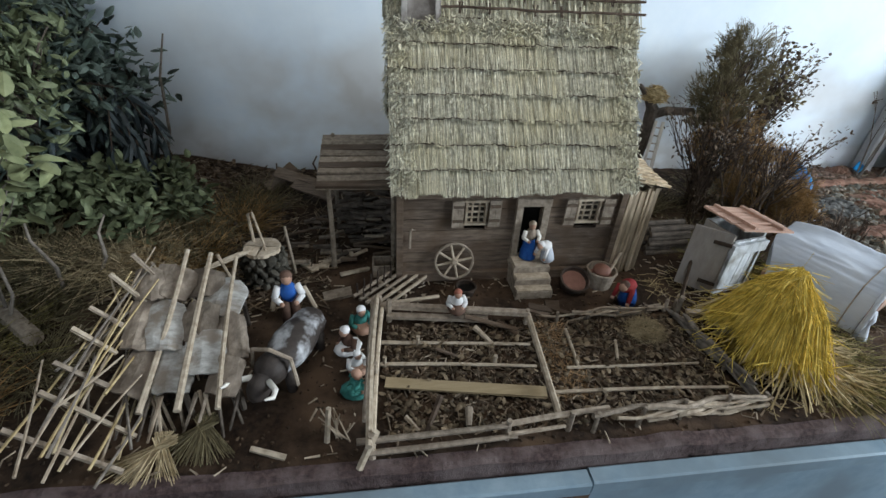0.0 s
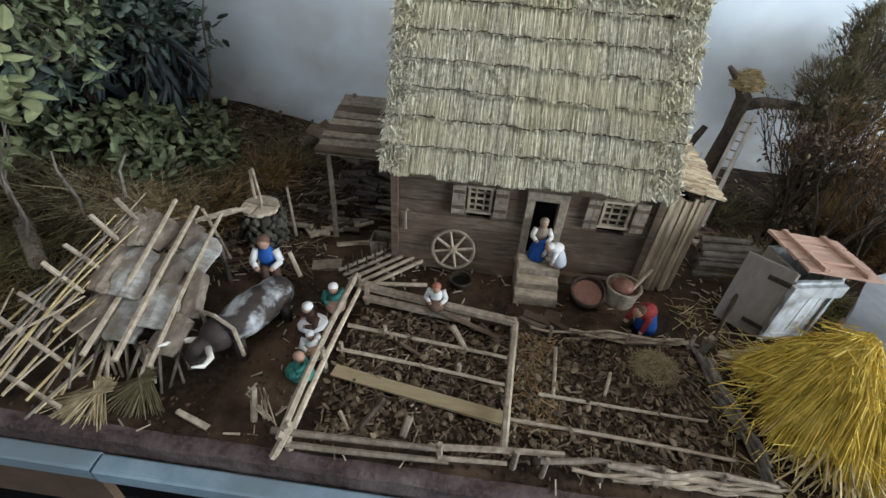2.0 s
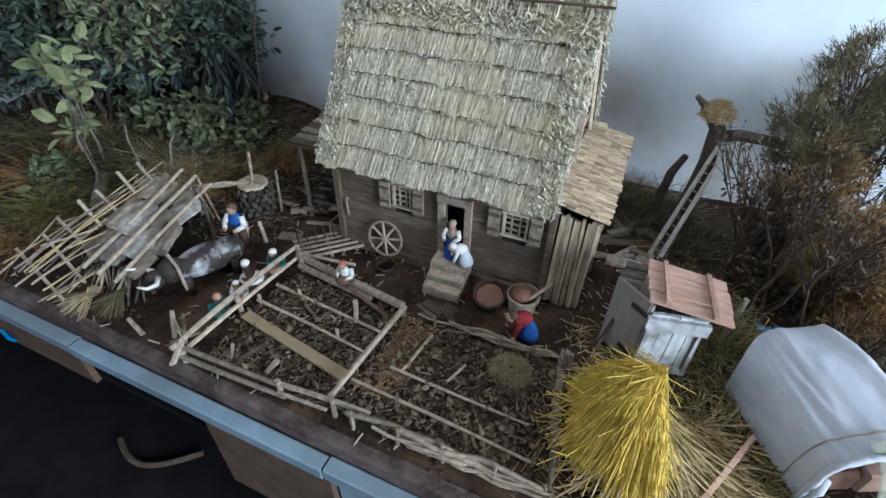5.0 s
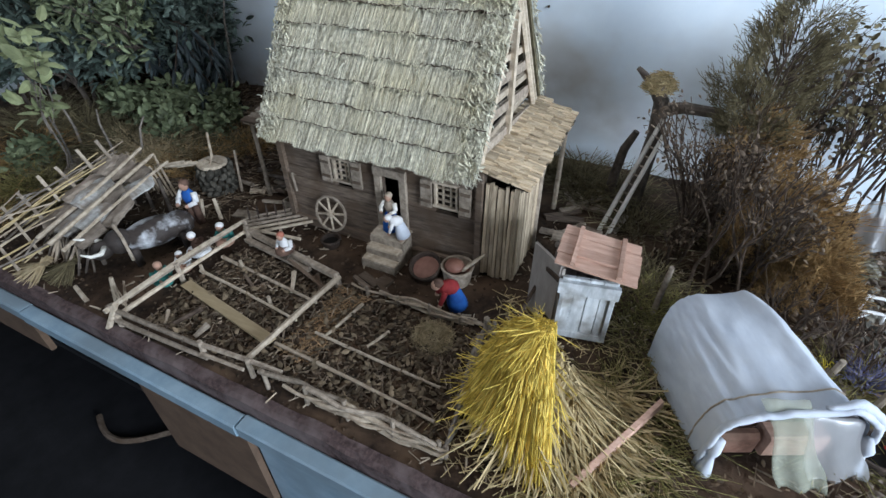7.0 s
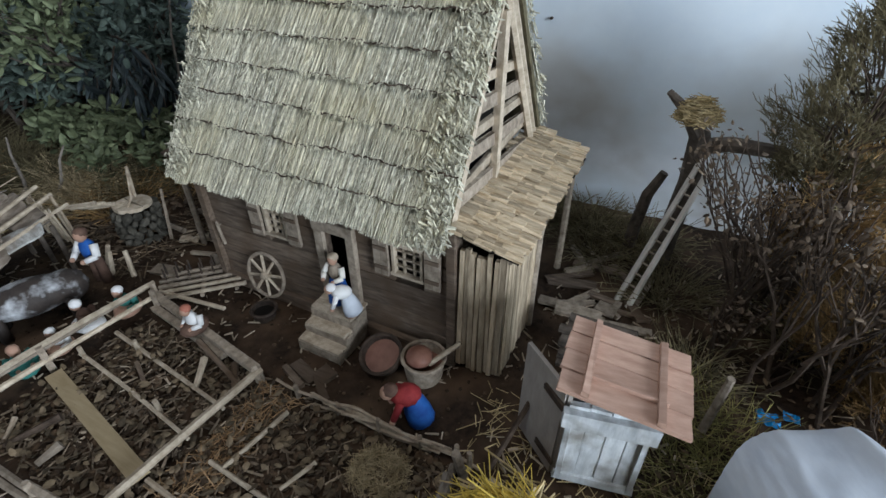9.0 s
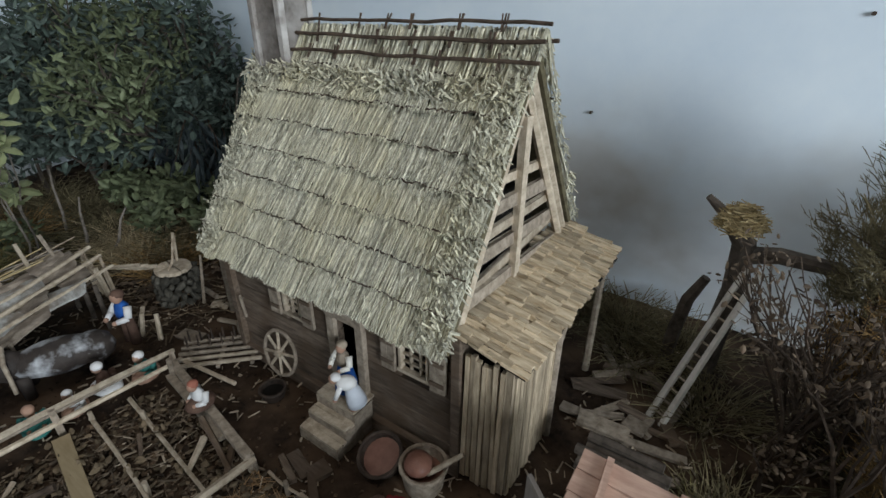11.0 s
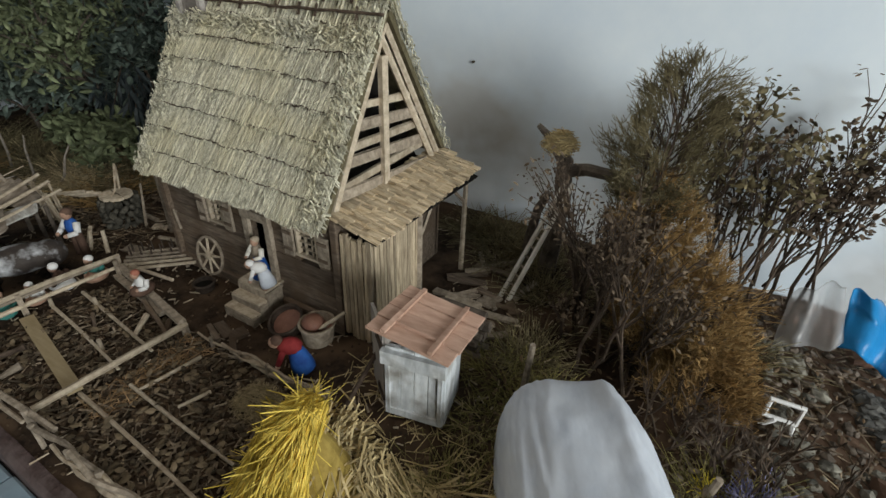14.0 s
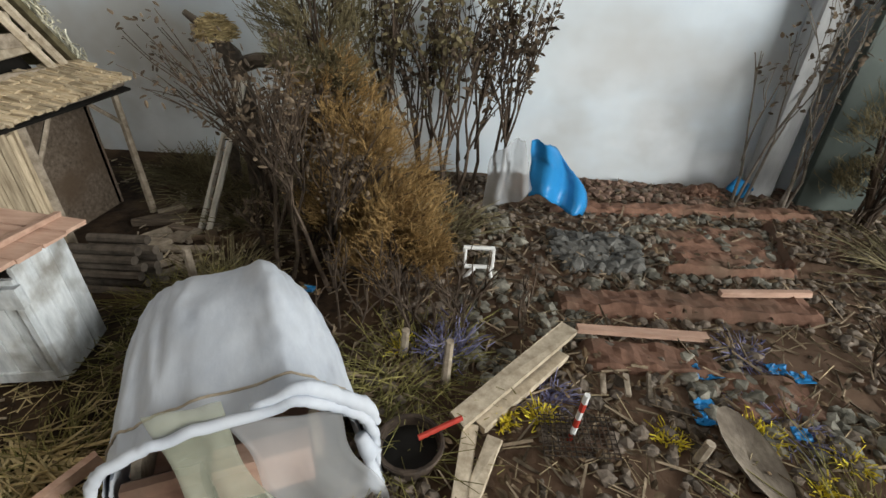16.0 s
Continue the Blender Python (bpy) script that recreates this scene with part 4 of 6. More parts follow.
scatter("grey_rubble", 900, (1.06, 1.62, -0.10, 0.46), "grey and greenish stones among the earth strips", "stones", mat("grey_rubble", (0.085, 0.08, 0.066), (0.26, 0.245, 0.205), 60, 0.9, 0.4, vary=0.5, island=True), "clod", (0.006, 0.015), lambda x, y: noise.noise(Vector((x * 6, y * 6, 14))) > 0.0)
scatter("matted_stalks", 1500, (0.95, 2.0, -0.43, 0.12), "matted dry stalks and chips in front of the earth strips", "litter", mat("pale_stalks", (0.12, 0.09, 0.055), (0.38, 0.30, 0.19), 50, 0.9, 0.2, vary=0.5, island=True), "straw", (0.015, 0.045))
scatter("stone_heap", 420, (1.20, 1.35, 0.235, 0.355), "heap of grey-green broken stones", "stones", mat("dark_stone", (0.05, 0.05, 0.047), (0.15, 0.145, 0.135), 50, 0.9, 0.4, vary=0.4, island=True), "clod", (0.009, 0.019))
scatter("right_litter", 2300, (0.85, 2.0, -0.43, 0.6), "twigs and dry stalks over the digging ground", "litter", mat("mixed_litter", (0.075, 0.055, 0.038), (0.30, 0.23, 0.16), 50, 0.9, 0.2, vary=0.5, island=True), "chip", (0.012, 0.05))
scatter("wall_rubble", 500, (1.1, 1.75, 0.52, 0.62), "reddish rubble along the wall", "rubble", mat("red_rubble", (0.10, 0.06, 0.045), (0.24, 0.16, 0.125), 50, 0.9, 0.4, vary=0.4, island=True), "clod", (0.006, 0.014))

m = Mesh()
for _ in range(900):
    c = G(U(-0.18, 0.44), U(-0.41, -0.165), U(0.003, 0.010))
    m.leaf(c, (U(-1, 1), U(-1, 1), U(-0.1, 0.5)), (U(-0.6, 0.6), U(-0.6, 0.6), 1), U(0.008, 0.017), 0.6)
whole("garden_leaves", m, mat("wilted_leaf", (0.055, 0.042, 0.026), (0.225, 0.170, 0.110), 40, 0.85, 0.3, vary=0.5, island=True), "wilted grey-brown leaves of the garden plants", "leaves", "", "stuff")
m = Mesh()
for _ in range(2600):
    x, y = U(-1.3, -0.42), U(-0.05, 0.6)
    c = G(x, y, U(0.002, 0.02))
    m.leaf(c, (U(-1, 1), U(-1, 1), U(-0.2, 0.5)), (U(-0.6, 0.6), U(-0.6, 0.6), 1), U(0.010, 0.024), 0.5)
whole("fallen_leaves", m, M_LEAFR, "fallen brown leaves under the trees", "leaves", "", "stuff")
m = Mesh()
for _ in range(2600):
    c = G(U(0.62, 1.75), U(-0.43, 0.6), U(0.002, 0.012))
    m.leaf(c, (U(-1, 1), U(-1, 1), U(-0.2, 0.5)), (U(-0.6, 0.6), U(-0.6, 0.6), 1), U(0.006, 0.016), 0.5)
whole("scattered_leaves", m, mat("fallen_leaf", (0.05, 0.034, 0.02), (0.17, 0.115, 0.07), 40, 0.85, 0.3, vary=0.5, island=True), "dry brown leaf litter over the digging ground", "leaves", "", "stuff")


def tuft(name, x, y, n, h, spread, mats, label, category, lean=(0, 0), w=(0.0007, 0.0013), base=0.012, group=""):
    m = Mesh()
    for _ in range(n):
        a, r = U(0, 6.28), U(0, 1) ** 0.5
        c = G(x + base * r * math.cos(a), y + base * r * math.sin(a))
        hh = h * U(0.5, 1.1)
        t = c + Vector((math.cos(a) * spread * r + lean[0] * hh + U(-1, 1) * spread * 0.7, math.sin(a) * spread * r + lean[1] * hh + U(-1, 1) * spread * 0.7, hh * U(0.3, 1)))
        mid = c.lerp(t, 0.55) + Vector((0, 0, hh * 0.12))
        ww = U(*w)
        m.blade(c, mid, ww)
        m.blade(mid, t, ww * 0.7)
        s = c.lerp(t, U(0.1, 0.9)) + Vector((U(-1, 1), U(-1, 1), 0)) * base * 0.6
        m.blade(s, s + Vector((U(-1, 1), U(-1, 1), U(-0.5, 0.7))).normalized() * h * U(0.15, 0.45), ww * 0.8)
    return whole(name, m, mats, label, category, group, "stuff")


# haystack and straw beside it
m = Mesh()
HC = Vector((0.549, -0.276, 0.0))
top = HC + Vector((0.008, 0.000, 0.190))
for _ in range(4200):
    a = radians(U(140, 300))
    rr = 0.108 * U(0.55, 1.12) * (1 + 0.10 * math.sin(a * 5 + 1)) * (1 + 0.26 * min(0.0, math.cos(a)))
    s = top + Vector((U(-0.012, 0.012), U(-0.012, 0.012), U(-0.02, 0.008)))
    e = HC + Vector((rr * math.cos(a), rr * math.sin(a), max(0.0, 0.15 * (1 - rr / 0.13)) + U(0.0, 0.03)))
    f = s.lerp(e, 0.5) + Vector((math.cos(a) * 0.012, math.sin(a) * 0.012, 0.016 + U(-0.006, 0.006)))
    st = s.lerp(f, U(0, 0.7) if U(0, 1) < 0.5 else 0)
    bend = Vector((U(-0.010, 0.010), U(-0.010, 0.010), 0))
    m.blade(st, f, U(0.0005, 0.0012))
    m.blade(f, e + bend, U(0.0004, 0.0011))
for _ in range(420):
    a = radians(U(120, 320))
    f = U(0.0, 0.9)
    c = top.lerp(HC + Vector((0.092 * math.cos(a), 0.105 * math.sin(a), 0.01)), f) + Vector((math.cos(a), math.sin(a), 0.9)) * 0.014
    d = Vector((math.cos(a) + U(-0.9, 0.9), math.sin(a) + U(-0.9, 0.9), U(-1.3, 0.2))).normalized() * U(0.02, 0.055)
    m.blade(c, c + d, U(0.0004, 0.0010))
stack = whole("haystack", m, M_YELLOW, "conical stack of bright yellow dyed straw", "haystack", "", "stuff")
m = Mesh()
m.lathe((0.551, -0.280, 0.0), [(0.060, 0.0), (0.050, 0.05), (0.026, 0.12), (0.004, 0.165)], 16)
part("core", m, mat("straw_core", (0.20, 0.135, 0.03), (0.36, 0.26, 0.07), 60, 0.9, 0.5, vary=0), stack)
m = Mesh()
for _ in range(1300):
    c = Vector((U(0.535, 0.69), U(-0.36, -0.18), 0))
    a = math.atan2(c.y + 0.17, c.x - 0.60) + U(-1.4, 1.4)
    l = U(0.03, 0.11)
    h = max(0.0, 0.175 - 1.5 * abs(c.x - 0.545) - 0.9 * abs(c.y + 0.265)) * U(0.35, 1)
    p = G(c.x, c.y, 0.006 + h)
    m.blade(p, p + Vector((math.cos(a) * l, math.sin(a) * l, -h * 0.7 + U(-0.01, 0.015))), U(0.0008, 0.0021))
whole("straw_heap", m, M_STRAW, "loose heap of pale straw beside the haystack", "straw", "", "stuff")
m = Mesh()
for _ in range(1300):
    d = Vector((U(-1, 1), U(-1, 1), U(0, 1)))
    d = d.normalized() * U(0.3, 1) ** 0.5
    c = G(0.35, -0.212) + Vector((d.x * 0.044, d.y * 0.038, d.z * 0.030))
    e = Vector((U(-1, 1), U(-1, 1), U(-0.6, 0.6))).normalized() * U(0.01, 0.022)
    m.blade(c - e / 2, c + e / 2, 0.0005)
whole("hay_clump", m, M_HAY, "fluffy clump of pale fine hay in the garden", "hay", "", "stuff")
for x, y, n, h, s in ((0.70, -0.21, 260, 0.05, 0.07), (0.66, -0.36, 240, 0.04, 0.07), (0.70, -0.05, 200, 0.05, 0.06), (0.66, 0.06, 200, 0.05, 0.05), (0.74, 0.02, 160, 0.07, 0.05), (1.0, -0.02, 240, 0.05, 0.06), (0.97, -0.12, 200, 0.04, 0.06), (0.69, -0.30, 240, 0.03, 0.08), (1.45, -0.2, 200, 0.05, 0.07)):
    tuft("grass_tuft", x, y, n, h * 0.7, s, M_GRASS, "dry yellow-green grass tuft", "grass", w=(0.0005, 0.0009), base=0.06, group="grass tufts")

# ---- outhouse ----
oh = thing("outhouse", (0.580, -0.080, 0.030), "small whitewashed outhouse with open grey door and pinkish board roof", "outhouse", turn=12)
W, D, HH = 0.086, 0.078, 0.146


def oh_box(name, c, s, mats, parent=None, label="", turn=None):
    m = Mesh()
    m.box(c, s, turn=turn, jit=0.0007)
    return part(name, m, mats, parent or oh, label)


for i in range(4):
    oh_box("wall_board", (W * (i + 0.5) / 4 - W / 2, -D / 2, HH / 2 - 0.006), (W / 4 - 0.0012, 0.006, HH - 0.012), M_WHITEW)
for i in range(3):
    oh_box("wall_board", (W / 2, D * (i + 0.5) / 3 - D / 2, HH / 2), (0.006, D / 3 - 0.0012, HH), M_WHITEW)
    oh_box("wall_board", (W * (i + 0.5) / 3 - W / 2, D / 2, HH / 2), (W / 3 - 0.0012, 0.006, HH), M_WHITEW)
# left wall in the darker grey, its shaded side put into the colour
for i in range(3):
    oh_box("wall_board", (-W / 2, D * (i + 0.5) / 3 - D / 2, HH / 2), (0.006, D / 3 - 0.0012, HH), M_DOORG)
swing = rz(128)
hinge = Vector((-W / 2 - 0.004, -D / 2 + 0.002, 0))


def on_door(along, out, z):
    return hinge + swing @ Vector((along, out, 0)) + Vector((0, 0, z))


door = oh_box("door", on_door(0.037, 0, HH / 2 + 0.002), (0.074, 0.005, HH + 0.004), M_DOORG, None, "plain grey board door standing open on dark strap hinges", swing)
for z in (0.025, 0.125):
    oh_box("hinge", on_door(0.014, 0.004, z), (0.034, 0.003, 0.008), M_IRON, door, "", swing)
oh_box("frame_rail", (0, -D / 2 - 0.004, 0.008), (W + 0.004, 0.005, 0.012), M_WHITEW)
oh_box("frame_rail", (0, -D / 2 - 0.006, 0.117), (W + 0.010, 0.010, 0.024), M_WHITEW)
oh_box("frame_stile", (-W / 2 + 0.003, -D / 2 - 0.0045, 0.058), (0.006, 0.005, 0.105), M_WHITEW)
oh_box("frame_stile", (W / 2 - 0.003, -D / 2 - 0.0045, 0.058), (0.006, 0.005, 0.105), M_WHITEW)
tilt = rot(-4, 6, -9)
for i in range(4):
    oh_box("roof_board", Vector((0.008, -0.012, 0.166)) + tilt @ Vector((0, 0.045 - 0.030 * i, 0)), (0.128 + U(-0.007, 0.007), 0.028, 0.004), M_PINK, None, "", tilt @ rot(0, 0, U(-1, 1)))
for x in (-0.036, 0.034):
    oh_box("roof_batten", Vector((0.008, -0.012, 0.166)) + tilt @ Vector((x, 0, 0.0052)), (0.007, 0.118, 0.006), M_PINK, None, "", tilt @ rot(0, 0, U(-3, 3)))
oh_box("roof_lath", Vector((0.008, -0.012, 0.166)) + tilt @ Vector((0.0, -0.030, 0.0045)), (0.08, 0.004, 0.004), M_PINK, None, "", tilt)

# log pile behind the outhouse
pile_label = "round dark log in a stacked pile behind the outhouse"
for r in range(6):
    for c in range(2):
        m = Mesh()
        z = 0.016 + r * 0.0135
        m.stick((0.496 + c * 0.008 + U(-0.004, 0.004), 0.070 + c * 0.030 + (r % 2) * 0.004, z - 0.008), (0.604 + U(-0.006, 0.006), 0.064 + c * 0.030 + (r % 2) * 0.004, z), 0.0075, 0.0068, 8)
        whole("log", m, M_BARK, pile_label, "log", "stacked logs")

# ---- yard things ----
wheel = thing("cart_wheel", (-0.019, -0.012, 0.062), "grey wooden spoked cart wheel leaning on the cottage wall", "wheel")
wheel.matrix_world = pose(-0.019, -0.014, 0.058, 78, 0, 0)
m = Mesh()
n = 28
m.tube([(0.042 * math.cos(2 * math.pi * i / n), 0.042 * math.sin(2 * math.pi * i / n), 0) for i in range(n + 1)], [0.0034] * (n + 1), 6)
part("rim", m, M_GREYW, wheel)
m = Mesh()
m.lathe((0, 0, -0.006), [(0.008, 0), (0.009, 0.006), (0.007, 0.014), (0.004, 0.015)], 10)
part("hub", m, M_PALE, wheel)
for i in range(8):
    m = Mesh()
    a = i * math.pi / 4 + 0.2
    m.stick((0.007 * math.cos(a), 0.007 * math.sin(a), 0.001), (0.040 * math.cos(a), 0.040 * math.sin(a), 0.001), 0.0030, 0.0026, 5)
    part("spoke", m, M_PALE, wheel)


def vessel(name, at, r, h, mats, inner, label, cat, turn=None, wall=0.003):
    t = thing(name, at, label, cat)
    m = Mesh()
    m.lathe((0, 0, 0), [(r * 0.82, 0), (r, h), (r, h + 0.002), (r - wall, h + 0.002), (r - wall, h - 0.004), (r * 0.8, h * 0.45), (0.001, h * 0.4)], 20, turn)
    part("body", m, mats, t, smooth=False)
    m = Mesh()
    m.lathe((0, 0, 0), [(0.001, h * 0.62), (r * 0.86, h * 0.62), (r * 0.86, h * 0.64), (0.001, h * 0.64)], 20, turn)
    part("content", m, inner, t)
    m = Mesh()
    pts = [(turn or Matrix.Identity(3)) @ Vector((r * 1.0 * math.cos(2 * math.pi * i / 20), r * 1.0 * math.sin(2 * math.pi * i / 20), h + 0.001)) for i in range(21)]
    m.tube(pts, [0.0024] * 21, 5)
    part("rim", m, mats, t)
    return t


vessel("round_pan", (0.254, -0.048, 0.006), 0.033, 0.026, M_IRON, M_PAN, "shallow dark pan with reddish contents tipped forward", "pan", rot(24, 0, 0))
vessel("wooden_tub", (0.322, -0.044, 0.0), 0.033, 0.042, M_GREYW, M_PAN, "round wooden tub holding a clay pot", "tub")
m = Mesh()
m.ball((0.318, -0.050, 0.046), (0.021, 0.021, 0.014), 12)
whole("clay_pot", m, M_PAN, "reddish brown rounded clay pot in the tub", "pot", smooth=True)
m = Mesh()
m.stick((0.335, -0.052, 0.040), (0.372, -0.020, 0.072), 0.004, 0.0036, 6)
whole("paddle", m, M_PALE, "thin pale wooden paddle leaning from the tub", "paddle")
vessel("small_bowl", (0.004, -0.055, 0.0), 0.022, 0.018, M_IRON, M_BLACK, "dark iron bowl on the yard soil", "bowl")
box_ = thing("open_crate", (-0.176, 0.035, 0), "small open grey wooden crate beside the cottage wall", "crate")
for c, s in (((0, -0.02, 0.016), (0.046, 0.004, 0.030)), ((0, 0.02, 0.016), (0.046, 0.004, 0.030)), ((-0.022, 0, 0.016), (0.004, 0.038, 0.030)), ((0.022, 0, 0.016), (0.004, 0.038, 0.030)), ((0, 0, 0.003), (0.044, 0.038, 0.003))):
    m = Mesh()
    m.box(c, s, jit=0.0006)
    part("side", m, M_GREYW, box_)

har = thing("harrow", (-0.160, -0.045, 0.012), "wooden toothed harrow frame lying on the yard", "harrow", turn=46)
for i in range(5):
    m = Mesh()
    m.box((0, -0.036 + 0.018 * i, 0.008), (0.155, 0.005, 0.006), jit=0.0006)
    part("beam", m, M_PALE if i in (0, 1) else M_GREYW, har)
for i in range(3):
    m = Mesh()
    m.box((-0.06 + 0.06 * i, 0, 0.002), (0.006, 0.086, 0.006), jit=0.0006)
    part("cross_bar", m, M_GREYW, har)
for i in range(7):
    for k in range(2):
        m = Mesh()
        m.stick((-0.066 + 0.021 * i, 0.018 + 0.018 * k, 0.006), (-0.066 + 0.021 * i, 0.018 + 0.018 * k, 0.036), 0.0024, 0.0015, 5)
        part("tooth", m, M_IRON, har)
m = Mesh()
m.stick((-0.205, -0.105, 0.018), (-0.06, -0.085, 0.018), 0.004, n=6)
whole("pole", m, M_PALE, "pale thin pole lying before the harrow", "pole")
for x, y, l, w, a, mm in [(-0.275, -0.045, 0.06, 0.028, 12, M_GREYW), (-0.345, 0.06, 0.045, 0.02, -50, M_PALE), (-0.30, 0.075, 0.05, 0.014, 10, M_PALE), (-0.27, 0.10, 0.05, 0.014, 20, M_PALE), (-0.24, 0.03, 0.07, 0.008, 25, M_PALE), (-0.30, 0.12, 0.05, 0.014, -5, M_GREYW), (0.155, -0.125, 0.05, 0.02, -15, M_BOARD), (0.185, -0.115, 0.03, 0.03, -15, M_BOARD), (0.20, -0.14, 0.05, 0.012, -35, M_BOARD), (0.145, -0.14, 0.05, 0.010, -20, M_BOARD), (0.50, 0.20, 0.08, 0.03, 5, M_GREYW), (0.50, 0.25, 0.07, 0.012, 60, M_GREYW), (0.545, 0.24, 0.05, 0.035, 80, M_GREYW), (0.58, 0.20, 0.09, 0.014, 10, M_GREYW), (0.47, 0.28, 0.09, 0.02, 10, M_BOARD), (0.62, -0.345, 0.07, 0.012, -25, M_PALE), (0.50, -0.165, 0.05, 0.012, -15, M_PALE)]:
    m = Mesh()
    m.box(G(x, y, 0.006), (l, w, 0.007), turn=rot(U(-4, 4), U(-5, 5), a), jit=0.001)
    whole("offcut_board", m, mm, "short weathered board lying on the ground", "board", "loose boards")
for i in range(34):
    x, y = U(-0.40, -0.16), U(0.05, 0.26)
    m = Mesh()
    a = U(-0.6, 0.6)
    l = U(0.03, 0.07)
    c = G(x, y, 0.007 + U(0, 0.02))
    m.stick(c - Vector((math.cos(a) * l / 2, math.sin(a) * l / 2, 0.003)), c + Vector((math.cos(a) * l / 2, math.sin(a) * l / 2, 0.003)), U(0.003, 0.006), n=6)
    whole("firewood", m, random.choice((M_GREYW, M_STICK, M_BARK, M_BOARD)), "split firewood stick lying near the shelter", "firewood", "firewood sticks")
m = Mesh()
for i in range(70):
    c = Vector((U(-0.29, -0.15), U(0.14, 0.30), U(0.01, 0.12)))
    m.stick(c, c + Vector((U(0.03, 0.06), U(-0.02, 0.02), U(-0.01, 0.01))), U(0.004, 0.007), n=6)
whole("wood_stack", m, M_BARK, "dark stacked firewood under the shelter", "firewood", "", "stuff")

# well stump with a round stone lid
well = thing("well", (-0.432, 0.022, 0), "round stone well with cracked flat wooden lid and rope hook", "well")
M_MOSS = mat("mossy_stone", (0.03, 0.028, 0.021), (0.10, 0.092, 0.075), 60, 0.9, 0.6, vary=0.4)
for k in range(5):
    for i in range(13):
        a = 2 * math.pi * (i + 0.5 * (k % 2)) / 13
        m = Mesh()
        m.rock((0.040 * math.cos(a), 0.040 * math.sin(a), 0.010 + 0.015 * k), 0.0125, 0.95)
        part("stone", m, M_MOSS, well)
for i, (a0, a1) in enumerate(((0, 170), (174, 262), (266, 357))):
    m = Mesh()
    arc = [radians(a0 + (a1 - a0) * k / 10) for k in range(11)]
    rim = [(U(0.036, 0.040) * math.cos(q), U(0.036, 0.040) * math.sin(q)) for q in arc]
    loop = [(0.004 * math.cos(arc[5]), 0.004 * math.sin(arc[5]))] + rim
    n = len(loop)
    m.add([(x, y, 0.080 + z) for z in (0, 0.008) for x, y in loop], [tuple(range(n - 1, -1, -1)), tuple(range(n, 2 * n))] + [(k, (k + 1) % n, n + (k + 1) % n, n + k) for k in range(n)])
    part("lid_board", m, M_PALE, well)
m = Mesh()
m.tube([(-0.02, 0.02, 0.08), (-0.025, 0.03, 0.15), (-0.015, 0.025, 0.158), (0.004, 0.0, 0.10), (0.012, -0.02, 0.085)], [0.0035, 0.0032, 0.003, 0.0026, 0.0022], 6)
part("rope_hook", m, M_STICK, well)
for x, y in ((0.058, 0.02),):
    m = Mesh()
    m.stick((x, y, 0), (x - 0.015, y + 0.025, 0.11), 0.004, 0.003, 6)
    part("pole", m, M_GREYW, well)

# bark-roofed hut
hut = thing("bark_hut", (0, 0, 0), "low hut roofed with grey bark plates held by peeled poles", "hut")


def hut_pt(u, v, up=0.0):
    """u across, v from the front to the back of the sloping roof."""
    a = Vector((-0.575, -0.335, 0.062)).lerp(Vector((-0.400, -0.345, 0.068)), u)
    b = Vector((-0.590, -0.120, 0.142)).lerp(Vector((-0.440, -0.115, 0.108)), u)
    return a.lerp(b, v) + Vector((0, 0, up))


ex = (hut_pt(1, 0.5) - hut_pt(0, 0.5)).normalized()
ey = (hut_pt(0.5, 1) - hut_pt(0.5, 0)).normalized()
ez = ex.cross(ey)
HT = Matrix((ex, ey, ez)).transposed()
for u, v, w, l, a, white in [(0.08, 0.50, 0.050, 0.110, 4, 0), (0.28, 0.86, 0.075, 0.070, -8, 0), (0.30, 0.48, 0.058, 0.105, 10, 1), (0.60, 0.88, 0.070, 0.060, 5, 0), (0.82, 0.74, 0.072, 0.085, -8, 1), (0.60, 0.50, 0.060, 0.080, -4, 0), (0.70, 0.26, 0.070, 0.085, 8, 1), (0.42, 0.14, 0.062, 0.085, 6, 1), (0.16, 0.12, 0.055, 0.090, -10, 0), (0.92, 0.40, 0.050, 0.090, 12, 0), (0.88, 0.08, 0.050, 0.070, -6, 0), (0.05, 0.82, 0.050, 0.070, 14, 0)]:
    m = Mesh()
    turn = HT @ rot(U(-6, 6), U(-8, 8), a - 6)
    c = hut_pt(u, v, 0.006 + U(0, 0.006))
    n, k, seed = 7, 5, U(0, 50)
    for z in (0.0, -0.0035):
        for j in range(n + 1):
            for i in range(k + 1):
                e, f = 2 * i / k - 1, 2 * j / n - 1
                edge = 1 + 0.16 * noise.noise(Vector((e * 2, f * 2, seed)))
                p = Vector((e * w / 2 * edge * (1 - 0.12 * f * f), f * l / 2 * edge * (1 - 0.10 * e * e), z - 0.006 * e * e + 0.004 * noise.noise(Vector((e * 1.5, f * 1.5, seed + 9)))))
                m.v.append(tuple(c + turn @ p))
    q = (n + 1) * (k + 1)
    for j in range(n):
        for i in range(k):
            o = j * (k + 1) + i
            m.f += [(o, o + 1, o + k + 2, o + k + 1), (q + o + k + 1, q + o + k + 2, q + o + 1, q + o)]
    rim = [i for i in range(k + 1)] + [j * (k + 1) + k for j in range(1, n + 1)] + [n * (k + 1) + i for i in range(k - 1, -1, -1)] + [j * (k + 1) for j in range(n - 1, 0, -1)]
    m.f += [(x, q + x, q + y, y) for x, y in zip(rim, rim[1:] + rim[:1])]
    m.m = [0] * len(m.f)
    part("bark_plate", m, M_BARKW if white else M_BARKP, hut)
